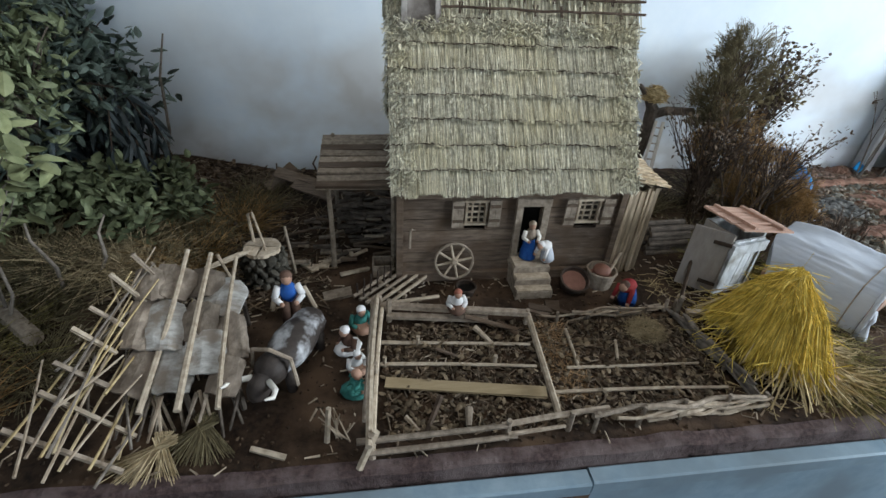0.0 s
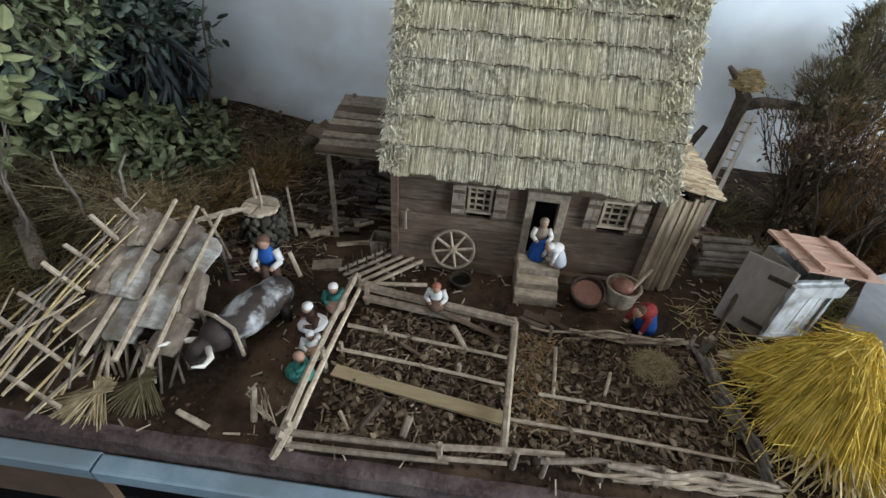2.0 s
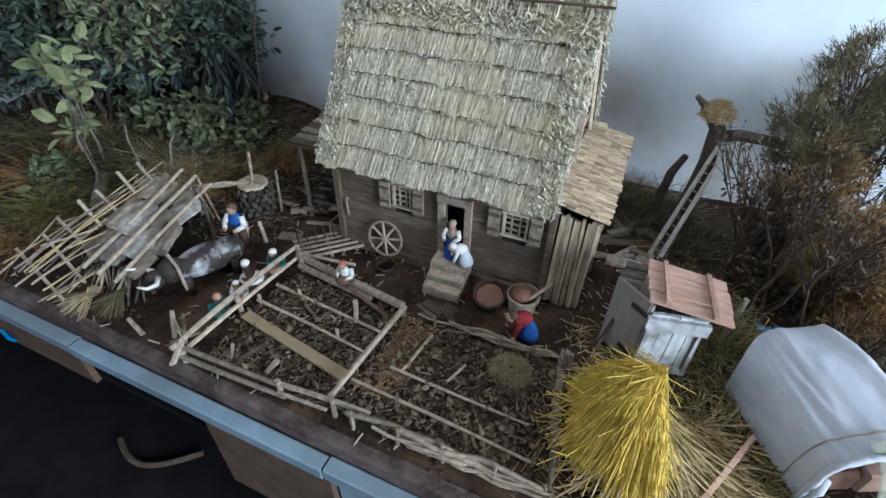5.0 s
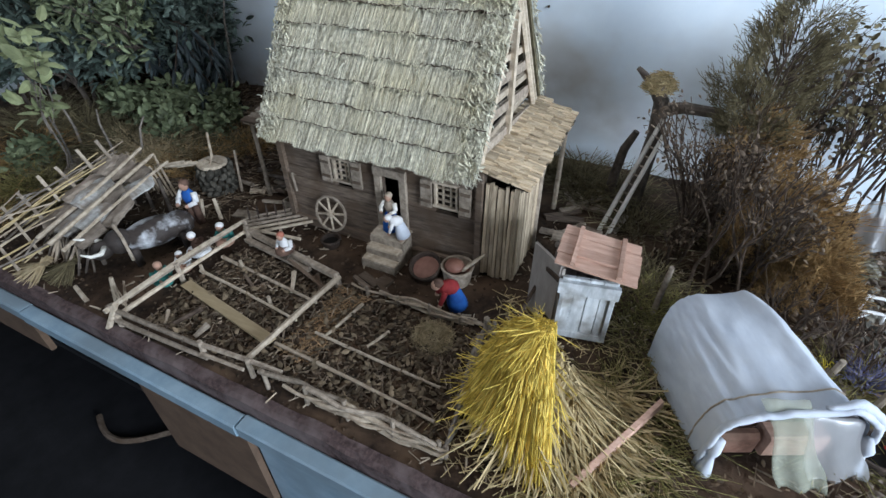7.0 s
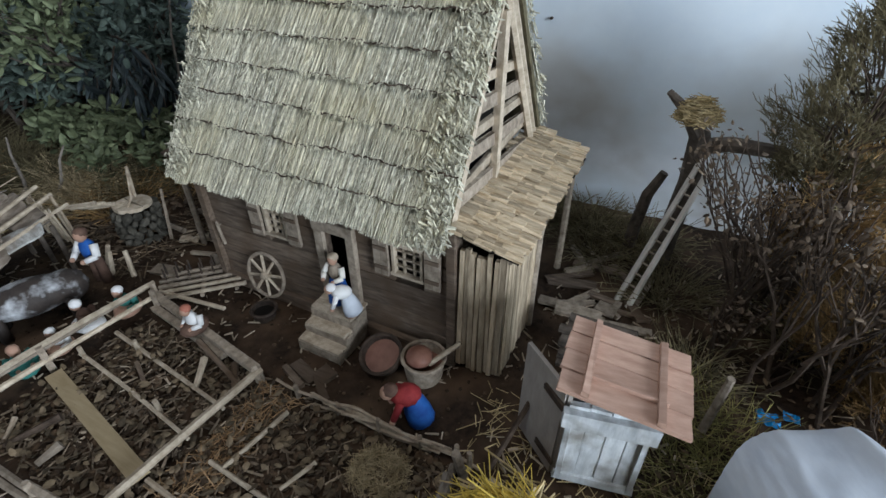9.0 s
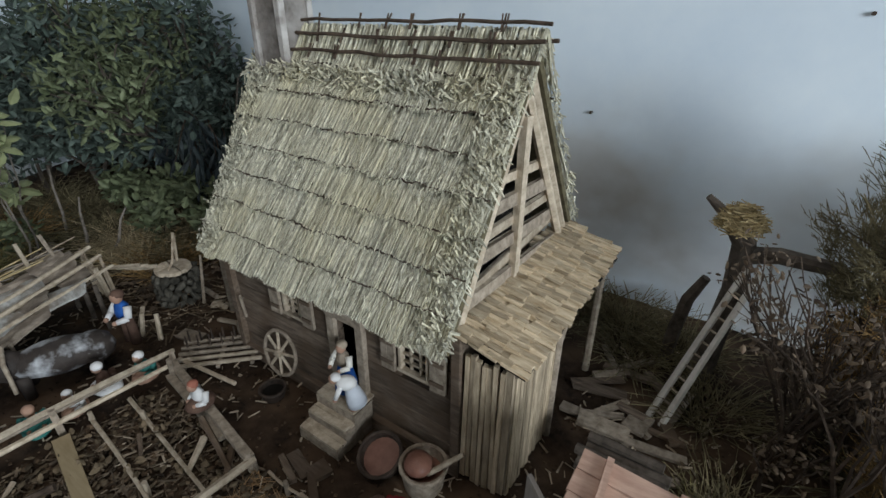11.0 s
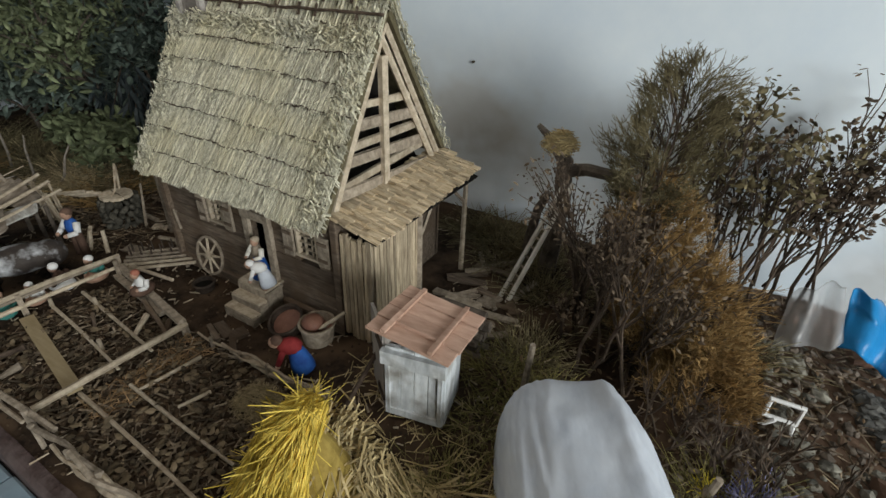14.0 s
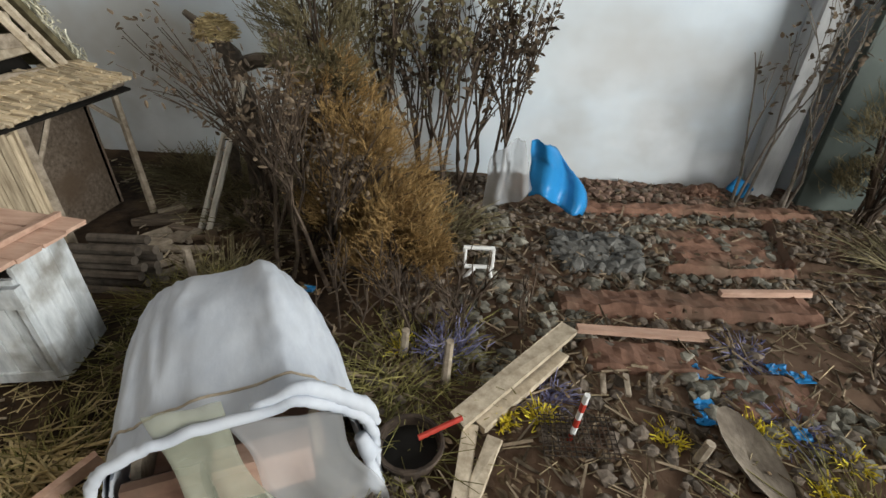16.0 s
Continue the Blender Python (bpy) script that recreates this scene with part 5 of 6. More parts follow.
for u0, u1, r in ((0.22, 0.40, 0.0048), (0.52, 0.66, 0.0055), (0.84, 0.95, 0.0042)):
    m = Mesh()
    m.stick(hut_pt(u0, -0.18, 0.012), hut_pt(u1, 1.15, 0.014), r, r * 0.8, 6, bow=0.01, segs=5)
    part("roof_pole", m, M_PALE, hut)
for u in (0.03, 0.5, 0.97):
    for v in (0.05, 0.95):
        p = hut_pt(u, v)
        m = Mesh()
        m.stick(G(p.x, p.y), p, 0.005, 0.0045, 6)
        part("post", m, M_BARK, hut)
for i in range(16):
    p = hut_pt(U(0.0, 1.0), U(-0.02, 0.06), -0.004)
    m = Mesh()
    m.stick(p, G(p.x + U(-0.03, 0.03), p.y - U(0.02, 0.05)), 0.0030, 0.0022, 5)
    part("wall_stick", m, random.choice((M_GREYW, M_BARK, M_STICK)), hut)
# sticks behind the hut
for i in range(8):
    x = -0.60 + 0.018 * i
    m = Mesh()
    m.stick(G(x + 0.02, -0.09, 0.03), (x - 0.012 + U(-0.01, 0.01), -0.075 + U(-0.02, 0.03), 0.125 + U(-0.03, 0.03)), U(0.0024, 0.0040), n=6)
    whole("stake", m, random.choice((M_PALE, M_STICK, M_GREYW)), "pale split stake standing behind the bark hut", "stake", "stakes behind the hut")
for i in range(4):
    m = Mesh()
    m.stick((-0.52 + 0.004 * i, -0.070 + 0.014 * i, 0.098 - 0.006 * i), (-0.465 + 0.006 * i, -0.03 + 0.014 * i, 0.104 - 0.006 * i), 0.0045, n=6)
    whole("lath", m, M_PALE, "pale lath on the slope beside the well", "lath", "laths beside the well")

# lattice hurdle leaning beside the hut
lat = thing("lattice_hurdle", (0, 0, 0), "leaning hurdle of yellow rods woven over pale split pickets", "fence")
for i in range(7):
    t = i / 6
    topp = Vector((-0.672, -0.415, 0.095)).lerp(Vector((-0.600, -0.150, 0.185)), t)
    base = Vector((-0.545, -0.432, 0.012)).lerp(Vector((-0.545, -0.13, 0.06)), t)
    topp += Vector((U(-0.012, 0.012), U(-0.01, 0.01), U(-0.012, 0.008)))
    base = topp.lerp(base, U(0.45, 0.75) if i > 1 else 1)
    d = topp - base
    m = Mesh()
    m.box((topp + base) / 2, (d.length, 0.0062, 0.0045), turn=d.to_track_quat("X", "Z").to_matrix(), jit=0.001)
    part("picket", m, M_PALE if i % 2 else M_GREYW, lat)
for k in range(13):
    f = 0.08 + 0.068 * k
    a = Vector((-0.672, -0.435, 0.085)).lerp(Vector((-0.535, -0.452, 0.008)), f)
    b = Vector((-0.605, -0.130, 0.175)).lerp(Vector((-0.53, -0.10, 0.065)), f)
    a += Vector((U(-0.03, 0.02), U(-0.03, 0.04), U(-0.012, 0.006)))
    m = Mesh()
    m.stick(a, b + Vector((U(-0.02, 0.02), U(-0.05, 0.05), U(-0.014, 0.012))), 0.0022, 0.0013, 5, bow=0.045, segs=6)
    part("rod", m, (M_STRAW, M_STICK, M_GTWIG, M_HAY)[k % 4], lat)
for x, y, n, a in ((-0.505, -0.405, 130, 0.3), (-0.455, -0.375, 150, 0.5)):
    m = Mesh()
    for _ in range(n):
        c = G(x + U(-0.006, 0.006), y + U(-0.006, 0.006), 0.02)
        q = a + U(-0.95, 0.95) + math.pi * 1.25
        l = U(0.05, 0.085)
        m.blade(c - Vector((math.cos(q), math.sin(q), -0.25)) * 0.02, c + Vector((math.cos(q) * l, math.sin(q) * l * 0.6, -0.018)), 0.0009)
    whole("brushwood_bundle", m, M_OLIVE if a > 0.4 else M_HAY, "bundle of thin dry twigs lying before the hut", "bundle", "brushwood bundles", "stuff")
for x, y, h, l in ((-0.272, -0.402, 0.062, 0.006), (-0.33, -0.425, 0.012, -0.05), (-0.365, -0.10, 0.05, 0.0), (-0.405, -0.085, 0.045, 0.01), (-0.318, -0.085, 0.05, -0.02)):
    m = Mesh()
    m.stick(G(x, y), G(x + l, y + 0.012, h), 0.0052, 0.0044, 6)
    whole("stake", m, M_PALE, "short pale stake standing in the yard", "stake", "yard stakes")
for i in range(9):
    m = Mesh()
    m.stick(G(-0.248 + U(-0.012, 0.012), -0.395 + U(-0.012, 0.012)), G(-0.262 + U(-0.03, 0.02), -0.385 + U(-0.02, 0.02), U(0.03, 0.06)), 0.0014, 0.001, 4)
    whole("twig", m, M_STICK, "thin dry twig standing beside the fence", "twig", "twigs beside the fence")


# ---- figurines ----
def doll(at, face, h, coat, skirt, hat, label, pose_kind="stand", sleeve=None):
    """A plain painted figurine as one mesh."""
    m = Mesh()
    k = h / 0.075
    turn = rz(face)

    def P(x, y, z):
        return turn @ Vector((x * k, y * k, z * k)) + Vector(at)

    def ball(c, s, slot):
        m.slot = slot
        m.ball(P(*c), (s[0] * k, s[1] * k, s[2] * k), 10, turn)

    def limb(a, b, r, slot):
        m.slot = slot
        m.stick(P(*a), P(*b), r * k, r * k * 0.85, 7)

    if pose_kind == "skirt":
        m.slot = 1
        m.lathe(at, [(0.016 * k, 0), (0.0155 * k, 0.012 * k), (0.010 * k, 0.036 * k), (0.008 * k, 0.04 * k)], 12, turn)
        z = 0.038
    elif pose_kind == "stand":
        limb((-0.006, 0, 0), (-0.005, 0, 0.036), 0.0062, 1)
        limb((0.006, 0, 0), (0.005, 0, 0.036), 0.0062, 1)
        z = 0.034
    elif pose_kind == "bend":
        limb((-0.006, 0.004, 0), (-0.005, 0.008, 0.026), 0.0052, 2)
        limb((0.007, 0.002, 0), (0.005, 0.008, 0.026), 0.0052, 2)
        m.slot = 1
        m.lathe(P(0, 0.008, 0.006), [(0.0150 * k, 0), (0.0145 * k, 0.010 * k), (0.0115 * k, 0.026 * k), (0.0080 * k, 0.036 * k)], 12, turn @ rot(14, 0, 0))
        ball((0, -0.006, 0.044), (0.0125, 0.0160, 0.0110), 0)
        for s in (-1, 1):
            limb((s * 0.011, -0.012, 0.044), (s * 0.013, -0.020, 0.024), 0.0042, 0)
            ball((s * 0.013, -0.021, 0.021), (0.0034, 0.0034, 0.0034), 2)
        ball((0, -0.024, 0.050), (0.0070, 0.0075, 0.0080), 2)
        ball((0, -0.021, 0.053), (0.0078, 0.0082, 0.0066), 3)
        return whole("figurine", m, [coat, skirt, M_SKIN, hat, sleeve or coat], label, "figurine", "figurines", "", True)
    else:
        ball((0, -0.006, 0.010), (0.017, 0.022, 0.011), 1)
        z = 0.010
    ball((0, -0.001 if pose_kind != "kneel" else -0.006, z + 0.012), (0.0105, 0.0085, 0.015), 0)
    for s in (-1, 1):
        limb((s * 0.010, 0, z + 0.020), (s * 0.016, -0.006, z + 0.008), 0.0048, 4)
        limb((s * 0.016, -0.006, z + 0.008), (s * 0.009, -0.016, z + 0.006), 0.0038, 4)
        ball((s * 0.008, -0.018, z + 0.006), (0.003, 0.003, 0.003), 2)
    hy = -0.003 if pose_kind != "kneel" else -0.011
    ball((0, hy, z + 0.032), (0.0066, 0.0070, 0.0082), 2)
    ball((0, hy + 0.0018, z + 0.0350), (0.0074, 0.0078, 0.0064), 3)
    return whole("figurine", m, [coat, skirt, M_SKIN, hat, sleeve or coat], label, "figurine", "figurines", "", True)


doll((0.148, -0.014, 0.066), 0, 0.088, M_GREYW, M_NAVY, M_PALE, "figurine in grey-beige blouse and blue skirt on the door steps", "skirt", M_HORN)
doll((0.182, -0.036, 0.064), -60, 0.078, M_WHITE, M_CLOTH, M_WHITE, "stooping white-clad figurine with headscarf on the steps", "bend")
doll(G(-0.360, -0.118), 10, 0.122, M_NAVY, M_BROWNC, M_BROWNC, "figurine in blue vest, white sleeves and brown trousers near the ox", "stand", M_WHITE)
doll((-0.035, -0.150, 0.036), 0, 0.085, M_WHITE, M_BROWNC, M_TERRA, "seated figurine in white shirt and terracotta cap on the fence", "kneel")
doll(G(0.348, -0.122), -55, 0.102, M_CRIMSON, M_NAVY, M_BROWNC, "stooping figurine in red jacket and bright blue skirt", "bend")
doll(G(-0.226, -0.150), 20, 0.095, M_TEAL, M_SKIN, M_WHITE, "figurine in teal with a white headscarf at the fence", "kneel")
doll(G(-0.240, -0.210), -60, 0.095, M_BROWNC, M_WHITE, M_WHITE, "crouching figurine in brown and white at the fence", "kneel")
doll(G(-0.232, -0.262), 30, 0.078, M_WHITE, M_SKIN, M_WHITE, "small pale crouching figurine at the fence", "kneel")
doll(G(-0.238, -0.318), 80, 0.088, M_TEAL, M_TEAL, M_SKIN, "crouching figurine in dark teal at the fence", "kneel")

# ox
m = Mesh()
ax = rz(-22)
o = Vector((-0.340, -0.250, 0.0))


def X(x, y, z):
    return ax @ Vector((x, y, z)) + o


m.ball(X(0, 0.01, 0.056), (0.037, 0.075, 0.032), 14, ax)
m.ball(X(0, 0.062, 0.054), (0.032, 0.034, 0.030), 12, ax)
m.slot = 2
m.ball(X(0, -0.058, 0.062), (0.027, 0.03, 0.028), 12, ax)
m.ball(X(0, -0.092, 0.056), (0.019, 0.026, 0.02), 12, ax @ rot(25, 0, 0))
for sx in (-1, 1):
    for y in (-0.042, 0.06):
        m.stick(X(sx * 0.020, y, 0.045), X(sx * 0.021, y, 0.0), 0.0105, 0.0085, 8)
m.slot = 1
for sx in (-1, 1):
    m.tube([X(sx * 0.014, -0.088, 0.068), X(sx * 0.032, -0.098, 0.066), X(sx * 0.040, -0.116, 0.072), X(sx * 0.036, -0.130, 0.082)], [0.0052, 0.0048, 0.0036, 0.0014], 7)
ox = whole("ox_figurine", m, [M_OX, M_HORN, M_OXD], "dark ox model with white patches and ivory horns", "figurine", "", "", True)
m = Mesh()
m.tube([X(-0.040, -0.052, 0.045), X(-0.034, -0.052, 0.088), X(0, -0.055, 0.100), X(0.034, -0.052, 0.088), X(0.040, -0.052, 0.030)], [0.0034] * 5, 6)
whole("yoke", m, M_GREYW, "bent grey wooden yoke over the ox's neck", "yoke")

# offcuts and sticks lying between the lean-to and the ladder
for _ in range(16):
    m = Mesh()
    x, y = U(0.44, 0.60), U(0.12, 0.40)
    m.box(G(x, y, 0.006), (U(0.04, 0.10), U(0.008, 0.020), 0.007), turn=rot(0, U(-4, 4), U(-80, 80)), jit=0.0012)
    whole("offcut", m, M_GREYW if U(0, 1) < 0.6 else M_BOARD, "grey board offcut lying on the soil by the ladder", "board", "board offcuts")
# ladder, dead tree and nest
lad = thing("ladder", (0, 0, 0), "narrow pale wooden ladder leaning on the dead tree", "ladder")
la, lb = Vector((0.566, 0.268, 0.0)), Vector((0.634, 0.384, 0.252))
sd = (lb - la).cross(Vector((0, 0, 1))).normalized() * 0.0125
for s in (-1, 1):
    m = Mesh()
    m.stick(la + sd * s, lb + sd * s * 0.8, 0.0058, 0.005, 6)
    part("side_rail", m, M_RAIL, lad)
for i in range(12):
    c = la.lerp(lb, (i + 0.7) / 12.5)
    m = Mesh()
    m.stick(c - sd, c + sd, 0.002, n=5)
    part("rung", m, M_GREYW, lad)
dead = thing("dead_tree", (0, 0, 0), "bare lopped grey tree trunk with stub branches", "tree")
m = Mesh()
m.tube([(0.605, 0.425, -0.01), (0.612, 0.42, 0.10), (0.618, 0.412, 0.20), (0.612, 0.405, 0.285), (0.580, 0.40, 0.325), (0.548, 0.395, 0.352)], [0.024, 0.019, 0.018, 0.017, 0.010, 0.005], 9)
part("trunk", m, M_BARK, dead)
m = Mesh()
m.tube([(0.616, 0.408, 0.265), (0.66, 0.405, 0.278), (0.735, 0.40, 0.278)], [0.015, 0.013, 0.011], 9)
part("limb", m, M_BARK, dead)
m = Mesh()
m.tube([(0.545, 0.44, -0.01), (0.548, 0.445, 0.07), (0.556, 0.45, 0.14), (0.575, 0.45, 0.19)], [0.013, 0.012, 0.011, 0.008], 8)
whole("tree_stump", m, M_BARK, "thin curved dead trunk beside the larger one", "tree")
m = Mesh()
for _ in range(620):
    a, r = U(0, 6.28), 0.034 * U(0.0, 1.0) ** 0.6
    up = U(0.0, 1.0) * math.sqrt(max(0.0, 1 - (r / 0.036) ** 2))
    c = Vector((0.600 + r * math.cos(a), 0.392 + r * math.sin(a), 0.312 + 0.040 * up))
    q = a + 1.57 + U(-0.8, 0.8)
    v = Vector((math.cos(q) * 0.012, math.sin(q) * 0.012, U(-0.004, 0.004)))
    m.blade(c - v, c + v, U(0.0007, 0.0014))
whole("stick_nest", m, M_STRAW, "round nest of yellowish straw on the dead tree", "nest", "", "stuff")

# ---- covered wagon ----
wag = thing("covered_wagon", (0.826, -0.108, 0), "covered wagon with white cloth hood rolled open in front", "wagon", turn=26)
L0, L1, RW, RH = -0.118, 0.106, 0.108, 0.123


def hood(t, a, out=0.0):
    """t along the wagon, a round the arch (0 to 1)."""
    y = L0 + (L1 - L0) * t
    back = max(0.0, t - 0.55) / 0.45
    w = RW * (1 - 0.05 * t - 0.05 * back ** 2) + out
    h = RH * (0.93 + 0.10 * t - 0.10 * back ** 3) + out
    an = math.pi * a
    x = -w * math.copysign(abs(math.cos(an)) ** 0.62, math.cos(an)) + 0.016 * (1 - t)
    z = 0.010 + h * math.sin(an) ** 0.50 + 0.010 * math.exp(-((a - 0.60) / 0.05) ** 2) * (0.4 + 0.6 * t)
    y -= 0.035 * back * abs(math.cos(an)) ** 2
    wr = noise.noise(Vector((a * 15, y * 7, 3.1)))
    f = 0.004 * noise.noise(Vector((x * 16, y * 10, z * 12))) + 0.0050 * (0.25 - abs(wr)) + 0.0024 * (0.2 - abs(noise.noise(Vector((a * 9 + 20 * y, y * 12, 5.2))))) + 0.0016 * noise.noise(Vector((a * 60, y * 45, 7.7))) - 0.0035 * abs(math.sin(a * 9.4 + 0.8)) ** 0.5 * (1 - 0.6 * t)
    return Vector((x * (1 + f * 5), y, z + f))


m = Mesh()
na, nt = 72, 44
vs = [hood(j / nt, i / na, o) for o in (0, -0.004) for j in range(nt + 1) for i in range(na + 1)]
k = (nt + 1) * (na + 1)
fs = []
for j in range(nt):
    for i in range(na):
        q = (j * (na + 1) + i, j * (na + 1) + i + 1, (j + 1) * (na + 1) + i + 1, (j + 1) * (na + 1) + i)
        fs += [q, tuple(p + k for p in reversed(q))]
m.add(vs, fs)
part("hood", m, M_CLOTH, wag, "white cloth hood with soft folds", True)
m = Mesh()
pts = [hood(1, i / na, 0.0) for i in range(na + 1)]
m.add(pts + [Vector((0, L1 + 0.008, 0.06))], [(i, i + 1, na + 1) for i in range(na)])
part("hood_end", m, M_CLOTH, wag, smooth=True)
m = Mesh()
m.tube([hood(0, i / na, 0.006) + Vector((0, -0.006 - 0.003 * noise.noise(Vector((i * 0.1, 5, 0))), 0)) for i in range(na + 1)], [0.0050 + 0.001 * noise.noise(Vector((i * 0.15, 0, 0))) for i in range(na + 1)], 8)
part("rolled_edge", m, M_CLOTH, wag, smooth=True)
m = Mesh()
half = [i for i in range(na + 1) if 0.50 < i / na < 0.93]
m.tube([hood(0, i / na, 0.011) + Vector((0, -0.001 + 0.003 * noise.noise(Vector((i * 0.12, 9, 0))), 0.002)) for i in half], [0.003 + 0.0042 * min(1.0, 4 * k / len(half), 4 * (1 - k / len(half))) for k in range(len(half))], 8)
part("rolled_edge", m, M_CLOTH, wag, "second thicker fold of the rolled cloth", smooth=True)
m = Mesh()
m.tube([hood(0.13, i / na, 0.0005) for i in range(na + 1)], [0.0014] * (na + 1), 5)
part("hoop_cord", m, M_PALE, wag)
for s in (-1, 1):
    m = Mesh()
    m.tube([(0.016 + s * 0.098, L0 - 0.008, 0.072), (0.016 + s * 0.104, L0 - 0.012, 0.052), (0.016 + s * 0.103, L0 - 0.012, 0.040), (0.016 + s * 0.104, L0 - 0.014, 0.018), (0.016 + s * 0.105, L0 - 0.016, 0.004)], [0.006, 0.009, 0.005, 0.009, 0.011], 10)
    part("tied_cloth", m, M_CLOTH, wag, smooth=True)
    for y in (-0.07, 0.055):
        m = Mesh()
        m.lathe((s * 0.076, y, 0.028), [(0.028, -0.004), (0.028, 0.004)], 16, rot(0, 90, 0))
        wl = part("wheel", m, M_GREYW, wag)
    m = Mesh()
    m.box((s * 0.080, 0, 0.032), (0.006, 0.17, 0.03), jit=0.0008)
    part("side_board", m, M_PINK, wag)
m = Mesh()
m.box((0, -0.005, 0.020), (0.15, 0.18, 0.006))
part("wagon_bed", m, M_PINK, wag)
def hanging(name, top, low, sag, mats, label):
    """A limp cloth from the edge line top to the edge line low."""
    m = Mesh()
    n, k = 18, 10
    for j in range(n + 1):
        for i in range(k + 1):
            u, v = i / k, j / n
            p = Vector(top[0]).lerp(Vector(top[1]), u).lerp(Vector(low[0]).lerp(Vector(low[1]), u), v)
            p.y -= sag * math.sin(math.pi * v ** 0.7) + 0.004 * math.sin(u * 11 + v * 3) * v
            p.x += 0.005 * math.sin(v * 7 + u * 2)
            p.z += 0.003 * noise.noise(Vector((u * 4, v * 6, 1.7)))
            m.v.append(tuple(p))
    m.f = [(j * (k + 1) + i, j * (k + 1) + i + 1, (j + 1) * (k + 1) + i + 1, (j + 1) * (k + 1) + i) for j in range(n) for i in range(k)]
    m.m = [0] * len(m.f)
    ob = part(name, m, mats, wag, label, True)
    ob.modifiers.new("thick", "SOLIDIFY").thickness = 0.0012


hanging("gauze_curtain", ((-0.045, L0 + 0.012, 0.136), (0.008, L0 + 0.006, 0.139)), ((0.000, L0 - 0.040, 0.006), (0.062, L0 - 0.046, 0.004)), 0.012, M_GAUZE, "greenish gauze strip hanging over the hood opening")
hanging("clear_curtain", ((0.010, L0 + 0.004, 0.118), (0.096, L0 + 0.002, 0.100)), ((0.050, L0 - 0.030, 0.004), (0.130, L0 - 0.028, 0.004)), 0.004, M_CLEAR, "clear plastic sheet hanging in the hood opening")
m = Mesh()
m.box((0.03, L0 + 0.01, 0.045), (0.08, 0.03, 0.045), bev=0.004)
part("chest", m, M_PINK, wag)
m = Mesh()
m.box((-0.05, L0 + 0.01, 0.042), (0.06, 0.02, 0.045), bev=0.006)
part("seat_board", m, M_BRICK, wag)
m = Mesh()
m.box((0.690, -0.285, 0.022), (0.008, 0.20, 0.012), turn=rot(6, 0, -28), jit=0.001)
whole("wagon_pole", m, M_PINK, "pale reddish plank lying beside the wagon", "plank")
vessel("iron_pot", (1.022, -0.138, 0.0), 0.033, 0.022, M_IRON, M_BLACK, "dark round iron pot beside the wagon", "pot")

# ---- digging ground on the far side ----
def earth_sheet(p, q, w, h, mats, name, label, cat, group=""):
    """A raised lumpy strip of earth from p to q that runs out into the ground."""
    a, b = Vector((*p, 0)), Vector((*q, 0))
    side = (b - a).normalized().cross(Vector((0, 0, 1)))
    nu, nv = max(10, int((b - a).length / 0.008)), max(8, int(w / 0.006))
    m = Mesh()
    vs = []
    for j in range(nv + 1):
        for i in range(nu + 1):
            u, v = i / nu, j / nv
            c = a.lerp(b, u) + side * w * (v - 0.5)
            rim = min(1.0, min(u, 1 - u) * (b - a).length / 0.010, min(v, 1 - v) * w / 0.010)
            k = 0.006 * noise.noise(Vector((c.x * 45, c.y * 45, 2))) + 0.003 * noise.noise(Vector((c.x * 120, c.y * 120, 5)))
            c += side * 0.004 * noise.noise(Vector((c.x * 30, c.y * 30, 9)))
            vs.append(G(c.x, c.y, -0.006 + (h + 0.006 + k) * rim))
    m.add(vs, [(j * (nu + 1) + i, j * (nu + 1) + i + 1, (j + 1) * (nu + 1) + i + 1, (j + 1) * (nu + 1) + i) for j in range(nv) for i in range(nu)])
    return whole(name, m, mats, label, cat, group)


earth_sheet((1.400, 0.326), (1.605, 0.357), 0.145, 0.008, M_BRICK, "earth_bed", "rectangular bed of reddish brown earth", "earth bed")
earth_sheet((1.375, 0.242), (1.595, 0.262), 0.022, 0.018, M_BRICK, "earth_kerb", "low red earth kerb round the bed", "earth kerb", "earth kerbs")
earth_sheet((1.594, 0.262), (1.622, 0.44), 0.020, 0.020, M_BRICK, "earth_kerb", "low red earth kerb round the bed", "earth kerb", "earth kerbs")
earth_sheet((1.190, 0.139), (1.578, 0.168), 0.062, 0.018, M_BRICK, "earth_strip", "broad raised strip of red earth", "earth strip")
earth_sheet((1.215, 0.032), (1.395, 0.040), 0.065, 0.010, M_BRICK, "earth_strip", "flat reddish brown earth strip beside a batten", "earth strip")
earth_sheet((1.20, 0.46), (1.75, 0.50), 0.05, 0.014, M_BRICK, "earth_strip", "raised earth strip before the painted wall", "earth strip")
earth_sheet((1.375, -0.015), (1.490, -0.005), 0.08, 0.008, M_BRICK, "earth_strip", "reddish earth patch with plastic scraps", "earth strip")
for p, q, z, w in [((1.436, 0.172), (1.572, 0.190), 0.022, 0.010), ((1.214, 0.069), (1.385, 0.075), 0.016, 0.012)]:
    m = Mesh()
    a, b = Vector((*p, z)), Vector((*q, z))
    m.box((a + b) / 2, ((b - a).length, w, 0.008), turn=(b - a).to_track_quat("X", "Z").to_matrix(), jit=0.0008)
    whole("batten", m, M_PINK, "thin pale batten lying on the digging ground", "batten", "battens")
